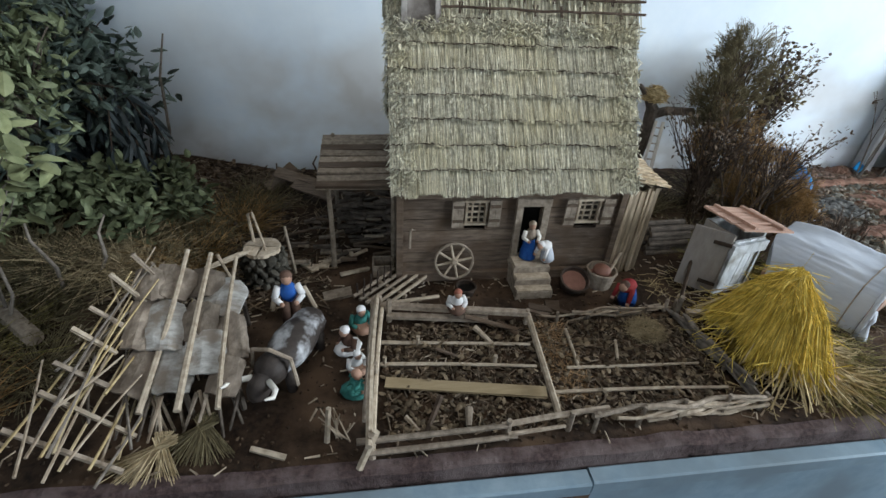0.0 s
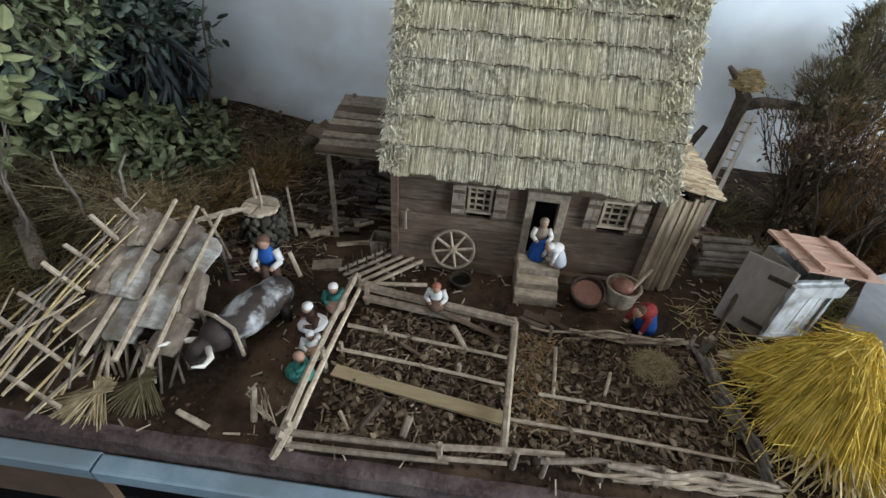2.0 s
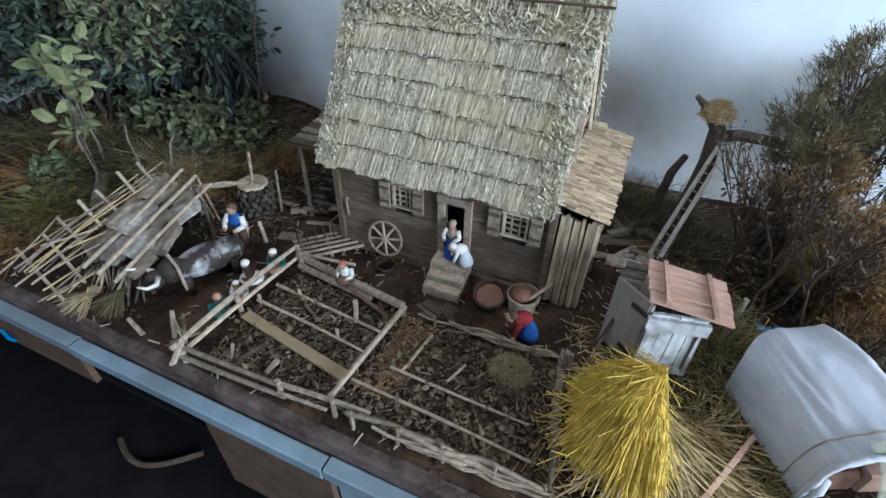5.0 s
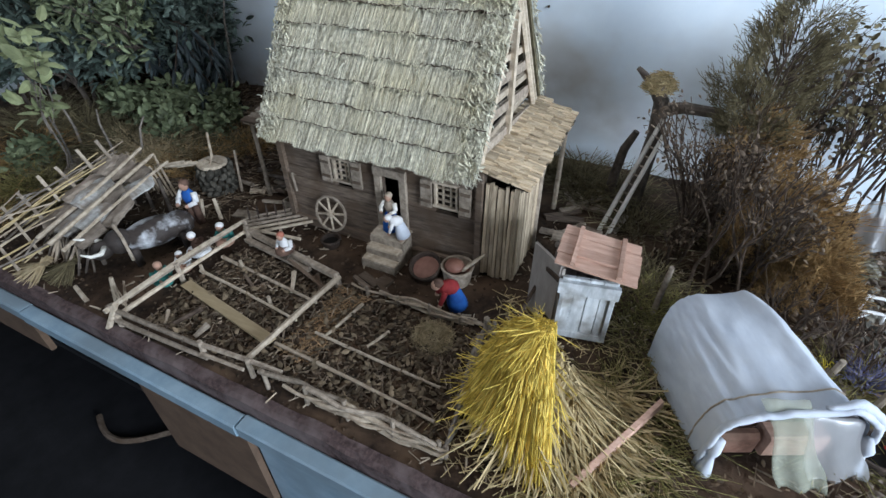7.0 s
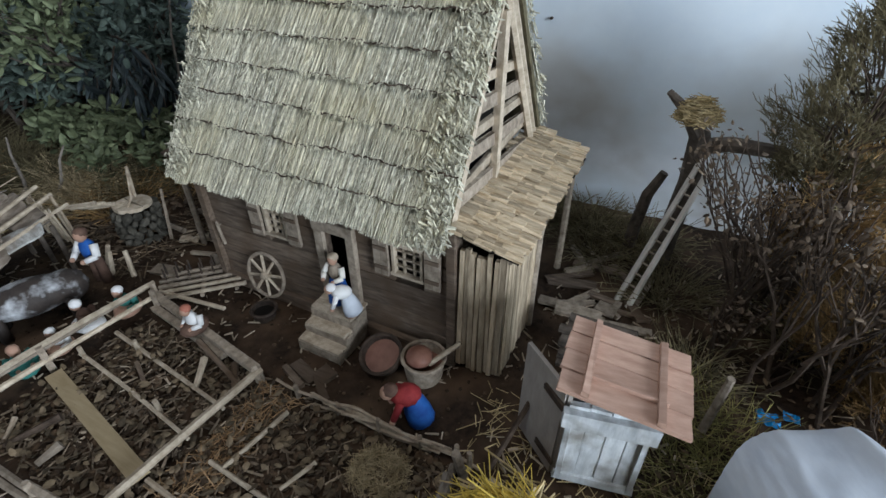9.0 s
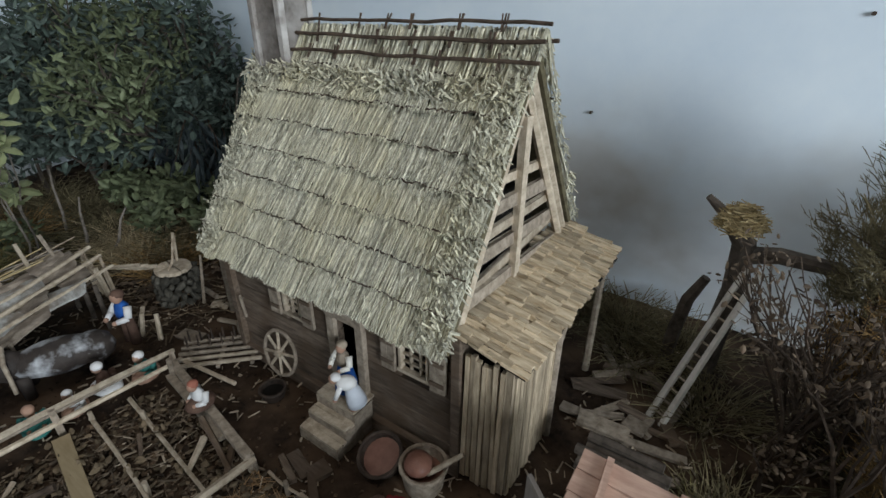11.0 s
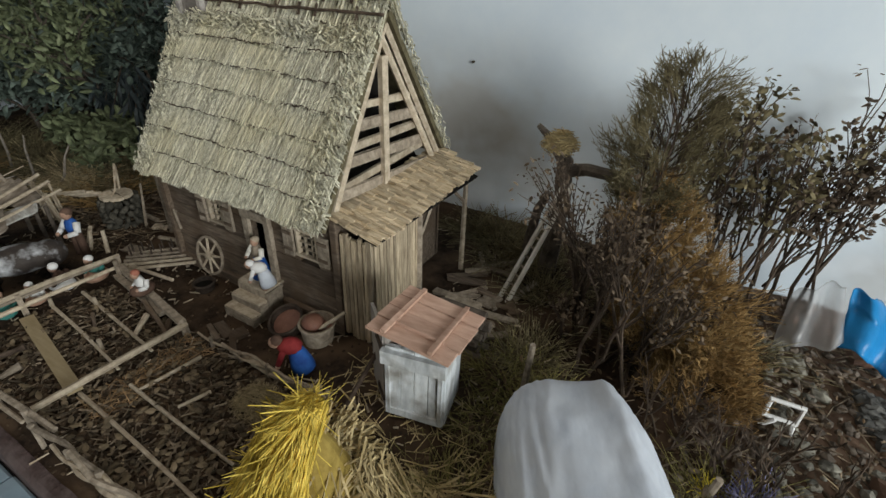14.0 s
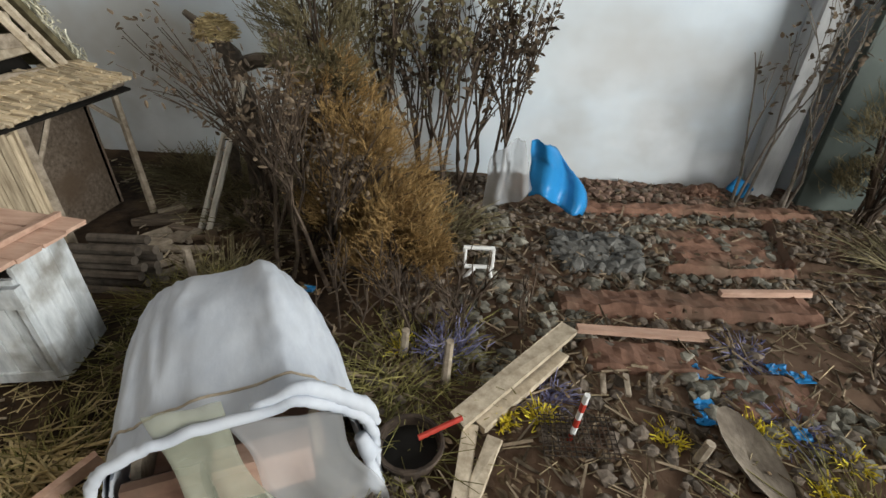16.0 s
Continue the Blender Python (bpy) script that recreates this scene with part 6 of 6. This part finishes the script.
for p, q in [((1.066, -0.104, 0.020), (1.200, 0.050, 0.030)), ((1.088, -0.098, 0.010), (1.188, 0.020, 0.012))]:
    m = Mesh()
    a, b = Vector(p), Vector(q)
    m.box((a + b) / 2, ((b - a).length, 0.022, 0.010), turn=(b - a).to_track_quat("X", "Z").to_matrix(), jit=0.0015)
    whole("beam", m, M_PALE, "split pale beam lying slanted on the ground", "beam", "split beams")
for x, y, a, l in ((1.096, -0.150, 72, 0.075), (1.078, -0.145, 86, 0.085), (1.235, -0.02, 84, 0.03), (1.262, -0.02, 86, 0.03), (1.288, -0.02, 80, 0.035)):
    m = Mesh()
    m.box(G(x, y, 0.010), (l, 0.016 if l > 0.05 else 0.005, 0.008 if l > 0.05 else 0.004), turn=rot(0, -6, a), jit=0.001)
    whole("plank", m, M_PALE if l > 0.05 else M_GREYW, "short pale plank on the digging ground", "plank", "short planks")
fr = thing("white_frame", (1.074, 0.190, 0.022), "small white sawhorse frame with crossed legs", "frame", turn=4)
for a, b in (((-0.024, 0, 0.035), (0.024, 0, 0.035)), ((-0.024, 0, 0), (0.024, 0, 0)), ((-0.022, 0, 0), (-0.022, 0, 0.034)), ((0.022, 0, 0), (0.022, 0, 0.034)), ((-0.022, -0.004, -0.02), (-0.006, -0.004, 0.0)), ((0.022, -0.004, -0.02), (0.018, -0.004, 0.0))):
    m = Mesh()
    m.stick(a, b, 0.0034, n=6)
    part("bar", m, M_WHITE, fr)
sieve = thing("wire_mesh", (1.194, -0.100, 0.012), "grey wire mesh sieve lying on the ground", "mesh", turn=4)
m = Mesh()
for i in range(15):
    m.stick((-0.038 + 0.0055 * i, -0.026, 0), (-0.038 + 0.0055 * i, 0.026, 0.004), 0.0007, n=4)
for i in range(10):
    m.stick((-0.039, -0.025 + 0.0055 * i, 0.001), (0.04, -0.025 + 0.0055 * i, 0.001), 0.0007, n=4)
part("wire", m, M_IRON, sieve)["kind"] = "stuff"
pole = thing("survey_pole", (1.188, -0.097, 0), "red and white banded survey pole standing upright", "pole")
for i in range(6):
    m = Mesh()
    m.stick((0.001 * i, 0, 0.012 * i), (0.001 * (i + 1), 0, 0.012 * (i + 1)), 0.0032, n=7)
    part("band", m, M_RED if i % 2 == 0 else M_WHITE, pole)
m = Mesh()
m.stick((1.030, -0.135, 0.028), (1.072, -0.110, 0.034), 0.003, n=7)
whole("survey_pole", m, M_RED, "red pole lying across the iron pot", "pole")


def scrap(x, y, s, mats, label, cat, up=0.006, group="plastic scraps"):
    m = Mesh()
    n = 5
    m.add([G(x + s * (i / n - 0.5), y + s * 0.8 * (j / n - 0.5), up + 0.3 * s * noise.noise(Vector((x * 50 + i * 0.9, y * 50 + j * 0.9, 1)))) for j in range(n + 1) for i in range(n + 1)], [(j * (n + 1) + i, j * (n + 1) + i + 1, (j + 1) * (n + 1) + i + 1, (j + 1) * (n + 1) + i) for j in range(n) for i in range(n)])
    ob = whole("scrap", m, mats, label, cat, group)
    ob.modifiers.new("thick", "SOLIDIFY").thickness = 0.0012


for x, y, s in ((1.369, 0.024, 0.034), (1.348, -0.031, 0.022), (1.342, -0.052, 0.024), (1.459, 0.036, 0.024), (1.483, 0.024, 0.022), (1.439, -0.062, 0.018), (0.79, 0.10, 0.03), (0.82, 0.12, 0.02)):
    scrap(x, y, s, M_BLUE, "crumpled bright blue plastic scrap on the ground", "plastic")
M_FLOWER = mat("yellow_flower", (0.55, 0.42, 0.03), (0.75, 0.62, 0.08), 50, 0.8, 0.2, vary=0.2, island=True)
for x, y in ((1.114, -0.068), (1.116, -0.082), (1.157, -0.074), (1.389, -0.066), (1.402, -0.072), (1.298, -0.083), (1.472, -0.090), (1.433, -0.128), (0.985, 0.015)):
    tuft("yellow_tuft", x, y, 50, 0.017, 0.012, M_FLOWER, "small bright yellow dyed moss tuft", "moss", base=0.010, group="yellow moss tufts")
M_LILAC = mat("lilac_moss", (0.10, 0.10, 0.20), (0.26, 0.25, 0.38), 50, 0.9, 0.2, vary=0.3, island=True)
for x, y, h in ((1.044, 0.010, 0.05), (1.052, 0.022, 0.06), (1.168, -0.045, 0.02), (1.436, -0.058, 0.016), (1.405, -0.045, 0.016), (1.430, 0.062, 0.016)):
    tuft("lilac_tuft", x, y, 70, h * 0.75, 0.024, M_LILAC, "bluish dried lavender tuft", "plant", base=0.018, group="lavender tufts")
m = Mesh()
m.lathe((0, 0, 0), [(0.002, 0.0), (0.022, 0.006), (0.026, 0.014), (0.024, 0.013), (0.002, 0.006)], 14, Matrix.Diagonal((0.9, 2.0, 1)).to_3x3())
ob = whole("curled_bark", m, M_BARKP, "large curled grey bark shell lying on the ground", "bark")
ob.matrix_world = pose(1.366, -0.100, 0.006, 12, 0, 20)
for x, y, h in ((0.989, 0.002, 0.045), (1.047, -0.036, 0.065), (0.705, 0.03, 0.115), (1.318, -0.105, 0.03)):
    m = Mesh()
    m.stick(G(x, y), G(x + 0.004, y, h), 0.006, 0.005, 7)
    whole("stump", m, M_GREYW, "short cut stake standing in the grass", "stake", "cut stakes")

# blue and clear plastic sheet hung on a shrub
for x0, y0, w, mats, nm, lab in ((1.158, 0.470, 0.085, M_BLUE, "blue_sheet", "bright blue plastic sheet hanging in folds"), (1.078, 0.475, 0.085, M_CLEAR, "clear_sheet", "crumpled clear plastic sheet beside the blue one")):
    m = Mesh()
    n = 16
    vs = []
    for j in range(n + 1):
        for i in range(n + 1):
            u, v = i / n, j / n
            drop = 0.028 * u ** 3 if nm == "blue_sheet" else 0.03 * (1 - u) ** 2
            flare = (0.03 * v + 0.05 * math.sin(math.pi * v)) * u if nm == "blue_sheet" else -0.01 * v
            vs.append(Vector((x0 + w * u * (0.80 + 0.25 * v) + flare * 0.5, y0 - 0.085 * v + 0.012 * math.sin(u * 11 + v * 2), 0.140 - drop * 1.6 - 0.086 * v + 0.010 * math.sin(u * 8) * v)))
            vs[-1] += Vector((0.003, 0.011, 0.004)) * noise.noise(Vector((u * 4 + x0, v * 3.5, 1))) + Vector((0.001, 0.003, 0.001)) * noise.noise(Vector((u * 11, v * 9, x0)))
    m.add(vs, [(j * (n + 1) + i, j * (n + 1) + i + 1, (j + 1) * (n + 1) + i + 1, (j + 1) * (n + 1) + i) for j in range(n) for i in range(n)])
    ob = whole(nm, m, mats, lab, "plastic sheet", "", "", True)
    ob.modifiers.new("thick", "SOLIDIFY").thickness = 0.001
m = Mesh()
for _ in range(90):
    a, r = U(0, 6.28), U(0, 1) ** 0.6
    m.rock(G(1.55 + 0.05 * r * math.cos(a), 0.572 + 0.03 * r * math.sin(a), 0.034 * (1 - r) * U(0.5, 1)), U(0.006, 0.016))
whole("earth_mound", m, M_BRICK, "small brown mound of earth by the wall", "mound")
m = Mesh()
m.box((1.62, 0.565, 0.03), (0.05, 0.006, 0.03), turn=rot(0, 30, 10), jit=0.003)
whole("blue_scrap", m, M_BLUE, "blue plastic piece lying at the wall foot", "plastic")


# ---- trees and shrubs ----
def grow(wood, tips, p, d, length, r, depth, spread, forks, droop=0.0):
    q = p + d * length * 0.5 + Vector((U(-1, 1), U(-1, 1), U(-0.5, 0.5))) * length * 0.07
    e = p + d * length
    wood.tube([p, q, e], [r, r * 0.82, r * 0.62], 6 if r > 0.003 else 4)
    if depth == 0:
        tips.append((e, d))
        return
    tips.append((q, d)) if depth < 2 else None
    for i in range(forks):
        nd = (d + Vector((U(-1, 1), U(-1, 1), U(-0.6, 0.9) - droop)) * spread).normalized()
        grow(wood, tips, p.lerp(e, U(0.55, 1.0)) if i else e, nd, length * U(0.62, 0.85), r * 0.62, depth - 1, spread, forks, droop)


def tree(name, x, y, stems, height, r, depth, spread, forks, wood_mat, leaf_mat, label, category, leaf=(0.02, 0.03), per=10, wide=0.45, cloud=0.03, lean=(0, 0), droop=0.0, group="", open_=0.3):
    t = thing(name, (0, 0, 0), label, category, group)
    wood, tips = Mesh(), []
    for _ in range(stems):
        d = Vector((U(-1, 1) * open_ + lean[0], U(-1, 1) * open_ * 0.7 + lean[1], 1)).normalized()
        grow(wood, tips, G(x + U(-0.02, 0.02), y + U(-0.02, 0.02), -0.005), d, height * U(0.28, 0.40), r, depth, spread, forks, droop)
    part("trunk", wood, wood_mat, t)["kind"] = "stuff"
    if leaf_mat:
        m = Mesh()
        for p, d in tips:
            for _ in range(per):
                c = p + Vector((U(-1, 1), U(-1, 1), U(-1, 1))) * cloud
                if c.y > 0.622 or c.z < 0.005:
                    continue
                nd = (d * 0.5 + Vector((U(-1, 1), U(-1, 1), U(-1, 0.7)))).normalized()
                m.leaf(c, nd, Vector((U(-1, 1), U(-1, 1), 1)), U(*leaf), wide)
        ob = part("crown", m, leaf_mat, t)
        ob["kind"] = "stuff"
    return t


def brush(name, x, y, h, rad, n, mats, label, z0=0.0, lean=(0, 0), group=""):
    """A dense bush of thin upswept twigs."""
    t = thing(name, (0, 0, 0), label, "bush", group)
    wood = Mesh()
    sprays = Mesh()
    for _ in range(9):
        a = U(0, 6.28)
        e = Vector((x + lean[0] + rad * 0.6 * math.cos(a), y + lean[1] + rad * 0.5 * math.sin(a), z0 + h * U(0.5, 0.8)))
        wood.tube([G(x, y, -0.004), G(x, y).lerp(e, 0.5) + Vector((U(-0.01, 0.01), 0, 0)), e], [0.0042, 0.003, 0.0015], 5)
    for _ in range(n // 34):
        a, f = U(0, 6.28), U(0.0, 1.0)
        rr = rad * (0.25 + 0.75 * math.sin(math.pi * min(1, 0.15 + f * 0.8))) * U(0.15, 1.25) ** 0.5
        k = Vector((x + lean[0] * f + rr * math.cos(a), y + lean[1] * f + rr * 0.8 * math.sin(a), z0 + h * f * U(0.85, 1.0)))
        out = Vector((math.cos(a) * 0.6 + U(-0.3, 0.3), math.sin(a) * 0.5 + U(-0.3, 0.3), U(0.2, 1.1))).normalized()
        wood.tube([Vector((x + lean[0] * f, y + lean[1] * f, z0 + h * f * 0.6)).lerp(k, 0.3), k + out * 0.02], [0.0011, 0.0005], 4)
        size = U(0.6, 1.3)
        for _ in range(34):
            c = k + Vector((random.gauss(0, 0.009), random.gauss(0, 0.009), random.gauss(0, 0.011))) * size
            d = (out + Vector((U(-0.55, 0.55), U(-0.55, 0.55), U(-0.4, 0.5)))).normalized()
            l = U(0.012, 0.034) * size
            b = c + d * l
            if b.y > 0.622 or c.y > 0.622 or c.z < 0.0:
                continue
            sprays.blade(c, b, 0.00055)
            for _ in range(3):
                p = c.lerp(b, U(0.2, 0.9))
                sprays.blade(p, p + (d + Vector((U(-0.8, 0.8), U(-0.8, 0.8), U(-0.3, 0.6)))).normalized() * l * 0.4, 0.0005)
    part("stem", wood, M_TWIG, t)["kind"] = "stuff"
    part("sprays", sprays, mats, t)["kind"] = "stuff"
    return t


# left: broadleaved trees, undergrowth
for x, y, h, lm, lf, per, ln in [(-0.985, 0.44, 0.60, M_LEAFD, (0.024, 0.046), 12, (0.05, -0.05)), (-0.885, 0.46, 0.34, M_LEAFD, (0.024, 0.046), 12, (0.05, -0.05)), (-1.12, 0.42, 0.66, M_LEAFG, (0.022, 0.040), 15, (-0.05, -0.05)), (-1.35, 0.40, 0.66, M_LEAFG, (0.022, 0.040), 15, (0, -0.05)), (-1.55, 0.30, 0.60, M_LEAFD, (0.03, 0.05), 13, (0, 0)), (-0.98, 0.33, 0.55, M_LEAFG, (0.022, 0.040), 13, (-0.05, 0)), (-1.2, 0.52, 0.7, M_LEAFD, (0.03, 0.055), 12, (0, -0.1))]:
    tree("broadleaf_tree", x, y, 3, h, 0.010, 3, 0.55, 3, M_BARK, lm, "small broadleaved tree with dense dark green dried leaves", "tree", lf, per, 0.42, 0.055, ln, 0.15, "broadleaved trees", 0.25)
for x, y, h in ((-1.25, 0.22, 0.46), (-1.45, 0.12, 0.5), (-1.08, 0.28, 0.36), (-1.6, -0.02, 0.5), (-1.62, 0.45, 0.66), (-1.0, 0.52, 0.55)):
    tree("broadleaf_tree", x, y, 3, h, 0.008, 3, 0.6, 3, M_BARK, M_LEAFD, "small broadleaved tree with dense dark green dried leaves", "tree", (0.024, 0.046), 14, 0.42, 0.06, (0, 0), 0.2, "broadleaved trees", 0.3)
t = thing("drooping_branches", (0, 0, 0), "dark blue-green branches with long narrow drooping leaves", "branches")
twigs, blades = Mesh(), Mesh()
for _ in range(46):
    a = Vector((U(-1.02, -0.80), U(0.33, 0.50), U(0.20, 0.36)))
    e = a + Vector((U(0.02, 0.14), U(-0.10, 0.03), -U(0.08, 0.18)))
    mid = a.lerp(e, 0.5) + Vector((0.02, 0, 0.03))
    twigs.tube([a, mid, e], [0.0030, 0.0022, 0.0010], 4)
    for k in range(9):
        p = a.lerp(mid, k / 4.5) if k < 5 else mid.lerp(e, (k - 4.5) / 4.5)
        blades.leaf(p, (U(-0.3, 0.7), U(-0.7, 0.3), -U(0.3, 1.2)), (U(-1, 1), U(-1, 1), 1), U(0.045, 0.085), 0.20)
part("twig", twigs, M_TWIG, t)["kind"] = "stuff"
part("foliage", blades, mat("blue_green_leaf", (0.022, 0.032, 0.036), (0.075, 0.095, 0.100), 30, 0.5, 0.2, vary=0.6, island=True), t)["kind"] = "stuff"
tree("pale_leaf_shrub", -0.86, -0.12, 2, 0.50, 0.0035, 2, 0.30, 2, M_GTWIG, M_LEAFP, "slender shrub with large pale green leaves", "shrub", (0.030, 0.050), 6, 0.60, 0.028, (0.16, 0.02), 0.1, "", 0.12)
for x, y, h in ((-0.76, 0.26, 0.16), (-0.69, 0.32, 0.14), (-0.85, 0.22, 0.17), (-0.66, 0.24, 0.11), (-0.74, 0.16, 0.13), (-0.92, 0.20, 0.18), (-1.0, -0.12, 0.10), (-1.02, 0.18, 0.16)):
    tree("leafy_undergrowth", x, y, 3, h, 0.003, 2, 0.6, 3, M_TWIG, M_LEAFG, "low leafy green plant under the trees", "plant", (0.020, 0.040), 7, 0.55, 0.028, (0, 0), 0.0, "leafy undergrowth", 0.5)
for x, y, n, h, s, mm in ((-0.80, 0.09, 420, 0.07, 0.10, M_HAY), (-0.72, 0.20, 300, 0.09, 0.08, M_OLIVE), (-0.92, 0.08, 360, 0.09, 0.10, M_OLIVE), (-0.62, 0.16, 260, 0.08, 0.07, M_OLIVE), (-0.70, 0.05, 260, 0.08, 0.07, M_HAY), (-0.86, -0.08, 300, 0.07, 0.09, M_OLIVE), (-0.78, -0.22, 220, 0.04, 0.08, M_OLIVE), (-0.92, -0.2, 260, 0.07, 0.1, M_GRASS), (-0.55, 0.25, 240, 0.07, 0.07, M_RUST), (-0.52, 0.36, 220, 0.08, 0.07, M_OLIVE), (-1.15, 0.1, 300, 0.1, 0.1, M_OLIVE), (-1.1, -0.1, 300, 0.09, 0.1, M_RUST), (-1.3, 0.05, 300, 0.1, 0.12, M_OLIVE), (-0.6, 0.07, 200, 0.07, 0.06, M_RUST), (-0.85, -0.33, 200, 0.04, 0.08, M_RUST)):
    tuft("dry_bush", x, y, int(n * 1.3), h, s, mm, "matted dry brown brushwood bush", "bush", base=0.05, group="dry bushes")
for x, y, dx, dy, h in ((-0.82, -0.02, -0.04, 0.04, 0.16), (-0.78, 0.02, 0.03, 0.06, 0.13), (-1.0, 0.0, -0.05, 0.03, 0.2), (-0.76, 0.40, 0.08, 0.03, 0.40), (-0.45, 0.46, -0.02, 0.0, 0.09), (-0.38, 0.50, 0.02, 0.0, 0.10)):
    m = Mesh()
    a = G(x, y)
    b = G(x + dx, y + dy, h)
    m.tube([a, a.lerp(b, 0.4) + Vector((0.012, 0, 0)), a.lerp(b, 0.75) + Vector((-0.008, 0, 0)), b], [0.0045, 0.004, 0.003, 0.002], 6)
    whole("bare_branch", m, M_GTWIG if h > 0.12 else M_TWIG, "bare crooked grey branch standing in the undergrowth", "branch", "bare branches")
m = Mesh()
m.stick(G(-0.92, -0.06, 0.03), G(-0.785, -0.175, 0.035), 0.017, 0.015, 10)
whole("fallen_log", m, M_GREYW, "thick pale grey fallen log under the trees", "log")
# broken boards behind the shelter
for x, y, z, l, a, b in ((-0.40, 0.40, 0.07, 0.14, -12, 14), (-0.36, 0.36, 0.055, 0.12, -20, 10), (-0.46, 0.44, 0.06, 0.10, 30, -30)):
    m = Mesh()
    m.box((x, y, z), (l, 0.035, 0.006), turn=rot(20, b, a), jit=0.002)
    whole("broken_board", m, M_BOARD, "broken grey board leaning behind the shelter", "board", "broken boards")
tree("thorn_shrub", -0.34, 0.44, 4, 0.13, 0.003, 2, 0.7, 3, M_TWIG, M_LEAFR, "low dark thorny shrub behind the shelter", "shrub", (0.006, 0.012), 4, 0.5, 0.012, (0, 0), 0, "", 0.7)

# right: bare shrubs over the digging ground
for x, y, h in ((1.06, 0.10, 0.15), (1.13, 0.09, 0.12), (1.02, 0.03, 0.09)):
    tree("bare_shrub", x, y, 3, h, 0.0028, 2, 0.4, 2, M_TWIG, M_LEAFR, "thin leafless dark shrub on the digging ground", "shrub", (0.003, 0.006), 1, 0.5, 0.008, (0.03, 0.0), 0, "bare shrubs", 0.3)
# right: brush, shrubs and twiggy plants
brush("tall_brush", 0.785, 0.36, 0.27, 0.078, 3600, M_OLIVE, "tall dense olive-brown brush tree", 0.24, (0.02, 0.0), "brush bushes")
brush("tall_brush", 0.82, 0.33, 0.20, 0.075, 1800, M_RUST, "tall rusty brown brush below the crown", 0.13, (-0.02, 0.0), "brush bushes")
brush("rust_bush", 0.915, 0.22, 0.20, 0.100, 3600, M_RUST, "rounded rust-brown dried bush", 0.03, (-0.02, 0.0), "brush bushes")
brush("rust_bush", 0.950, 0.165, 0.12, 0.065, 1700, M_RUST, "low rust-brown dried bush near the wagon", 0.01, (0, 0.0), "brush bushes")
for x, y, h, st, dp in ((0.775, 0.165, 0.42, 3, 3), (0.74, 0.24, 0.36, 4, 3), (0.765, 0.30, 0.30, 4, 3), (0.84, 0.14, 0.30, 3, 3), (0.72, 0.20, 0.15, 3, 2)):
    tree("twiggy_shrub", x, y, st, h, 0.0040, dp, 0.42, 3, M_TWIG, M_LEAFR, "thin dark shrub with small curled brown leaves", "shrub", (0.006, 0.013), 3, 0.5, 0.014, (0, 0.0), 0, "twiggy shrubs", 0.30)
for x, y, h, st, lm in ((0.90, 0.44, 0.50, 3, M_OLIVE), (0.97, 0.46, 0.48, 3, M_OLIVE), (1.02, 0.48, 0.46, 3, M_LEAFR), (1.11, 0.52, 0.46, 3, M_LEAFR), (0.94, 0.50, 0.42, 2, M_LEAFR)):
    tree("bud_shrub", x, y, st, h, 0.0044, 3, 0.31, 3, M_TWIG, lm, "slender dark shrub with small curled leaves against the wall", "shrub", (0.009, 0.017), 4, 0.65, 0.011, (0.05, -0.02), 0, "bud shrubs", 0.20)
for x, y, h in ((1.62, 0.55, 0.38), (1.69, 0.52, 0.42)):
    tree("bud_shrub", x, y, 3, h, 0.0036, 3, 0.32, 2, M_GTWIG, M_LEAFR, "slender grey shrub beside the upright post", "shrub", (0.008, 0.016), 3, 0.6, 0.012, (0.0, -0.02), 0, "bud shrubs", 0.22)
brush("olive_bush", 1.82, 0.46, 0.30, 0.10, 1500, M_OLIVE, "olive-yellow dried bush before the dark panel", 0.06, (0, 0), "brush bushes")
tree("twiggy_shrub", 1.80, 0.45, 4, 0.22, 0.004, 2, 0.5, 3, M_TWIG, M_LEAFR, "dark twiggy shrub before the panel", "shrub", (0.007, 0.013), 3, 0.55, 0.012, (0, 0), 0, "twiggy shrubs", 0.5)
for x, y in ((0.95, 0.09), (1.0, 0.05), (1.06, 0.06), (0.90, 0.06), (1.55, -0.05), (1.6, 0.05), (0.80, 0.20)):
    tree("bare_twigs", x, y, 4, 0.16, 0.0022, 2, 0.5, 3, M_TWIG, None, "bare dark twigs standing among the stones", "twigs", lean=(0, 0), group="bare twig clumps", open_=0.5)
for x, y, n, h, s in ((0.58, 0.47, 200, 0.08, 0.07), (0.50, 0.42, 200, 0.06, 0.07), (0.46, 0.50, 220, 0.07, 0.08), (0.64, 0.33, 200, 0.06, 0.06), (0.86, 0.30, 260, 0.10, 0.09), (1.0, 0.33, 220, 0.06, 0.08), (0.68, 0.13, 200, 0.05, 0.05), (0.37, 0.52, 180, 0.05, 0.08), (1.82, 0.3, 200, 0.06, 0.1)):
    tuft("dry_bush", x, y, n, h, s, M_OLIVE, "matted dry grey-brown brushwood bush", "bush", base=0.05, group="dry bushes")

m = Mesh()
m.box((-0.735, EDGE - 0.05, -0.12), (0.035, 0.004, 0.022), turn=rot(20, 12, -10), jit=0.002)
whole("blue_tag", m, M_BLUE, "small bright blue plastic tag hanging below the table rim", "tag")
for i in range(16):
    m = Mesh()
    c = Vector((U(-0.66, -0.56), U(-0.40, -0.16), U(0.05, 0.12)))
    e = Vector((U(-0.03, 0.03), U(0.04, 0.10), U(-0.02, 0.03)))
    m.stick(c - e, c + e, 0.0022, 0.0014, 5, bow=0.03, segs=4)
    whole("loose_rod", m, random.choice((M_STICK, M_STRAW, M_GTWIG)), "thin loose rod caught in the hurdle", "rod", "loose rods")
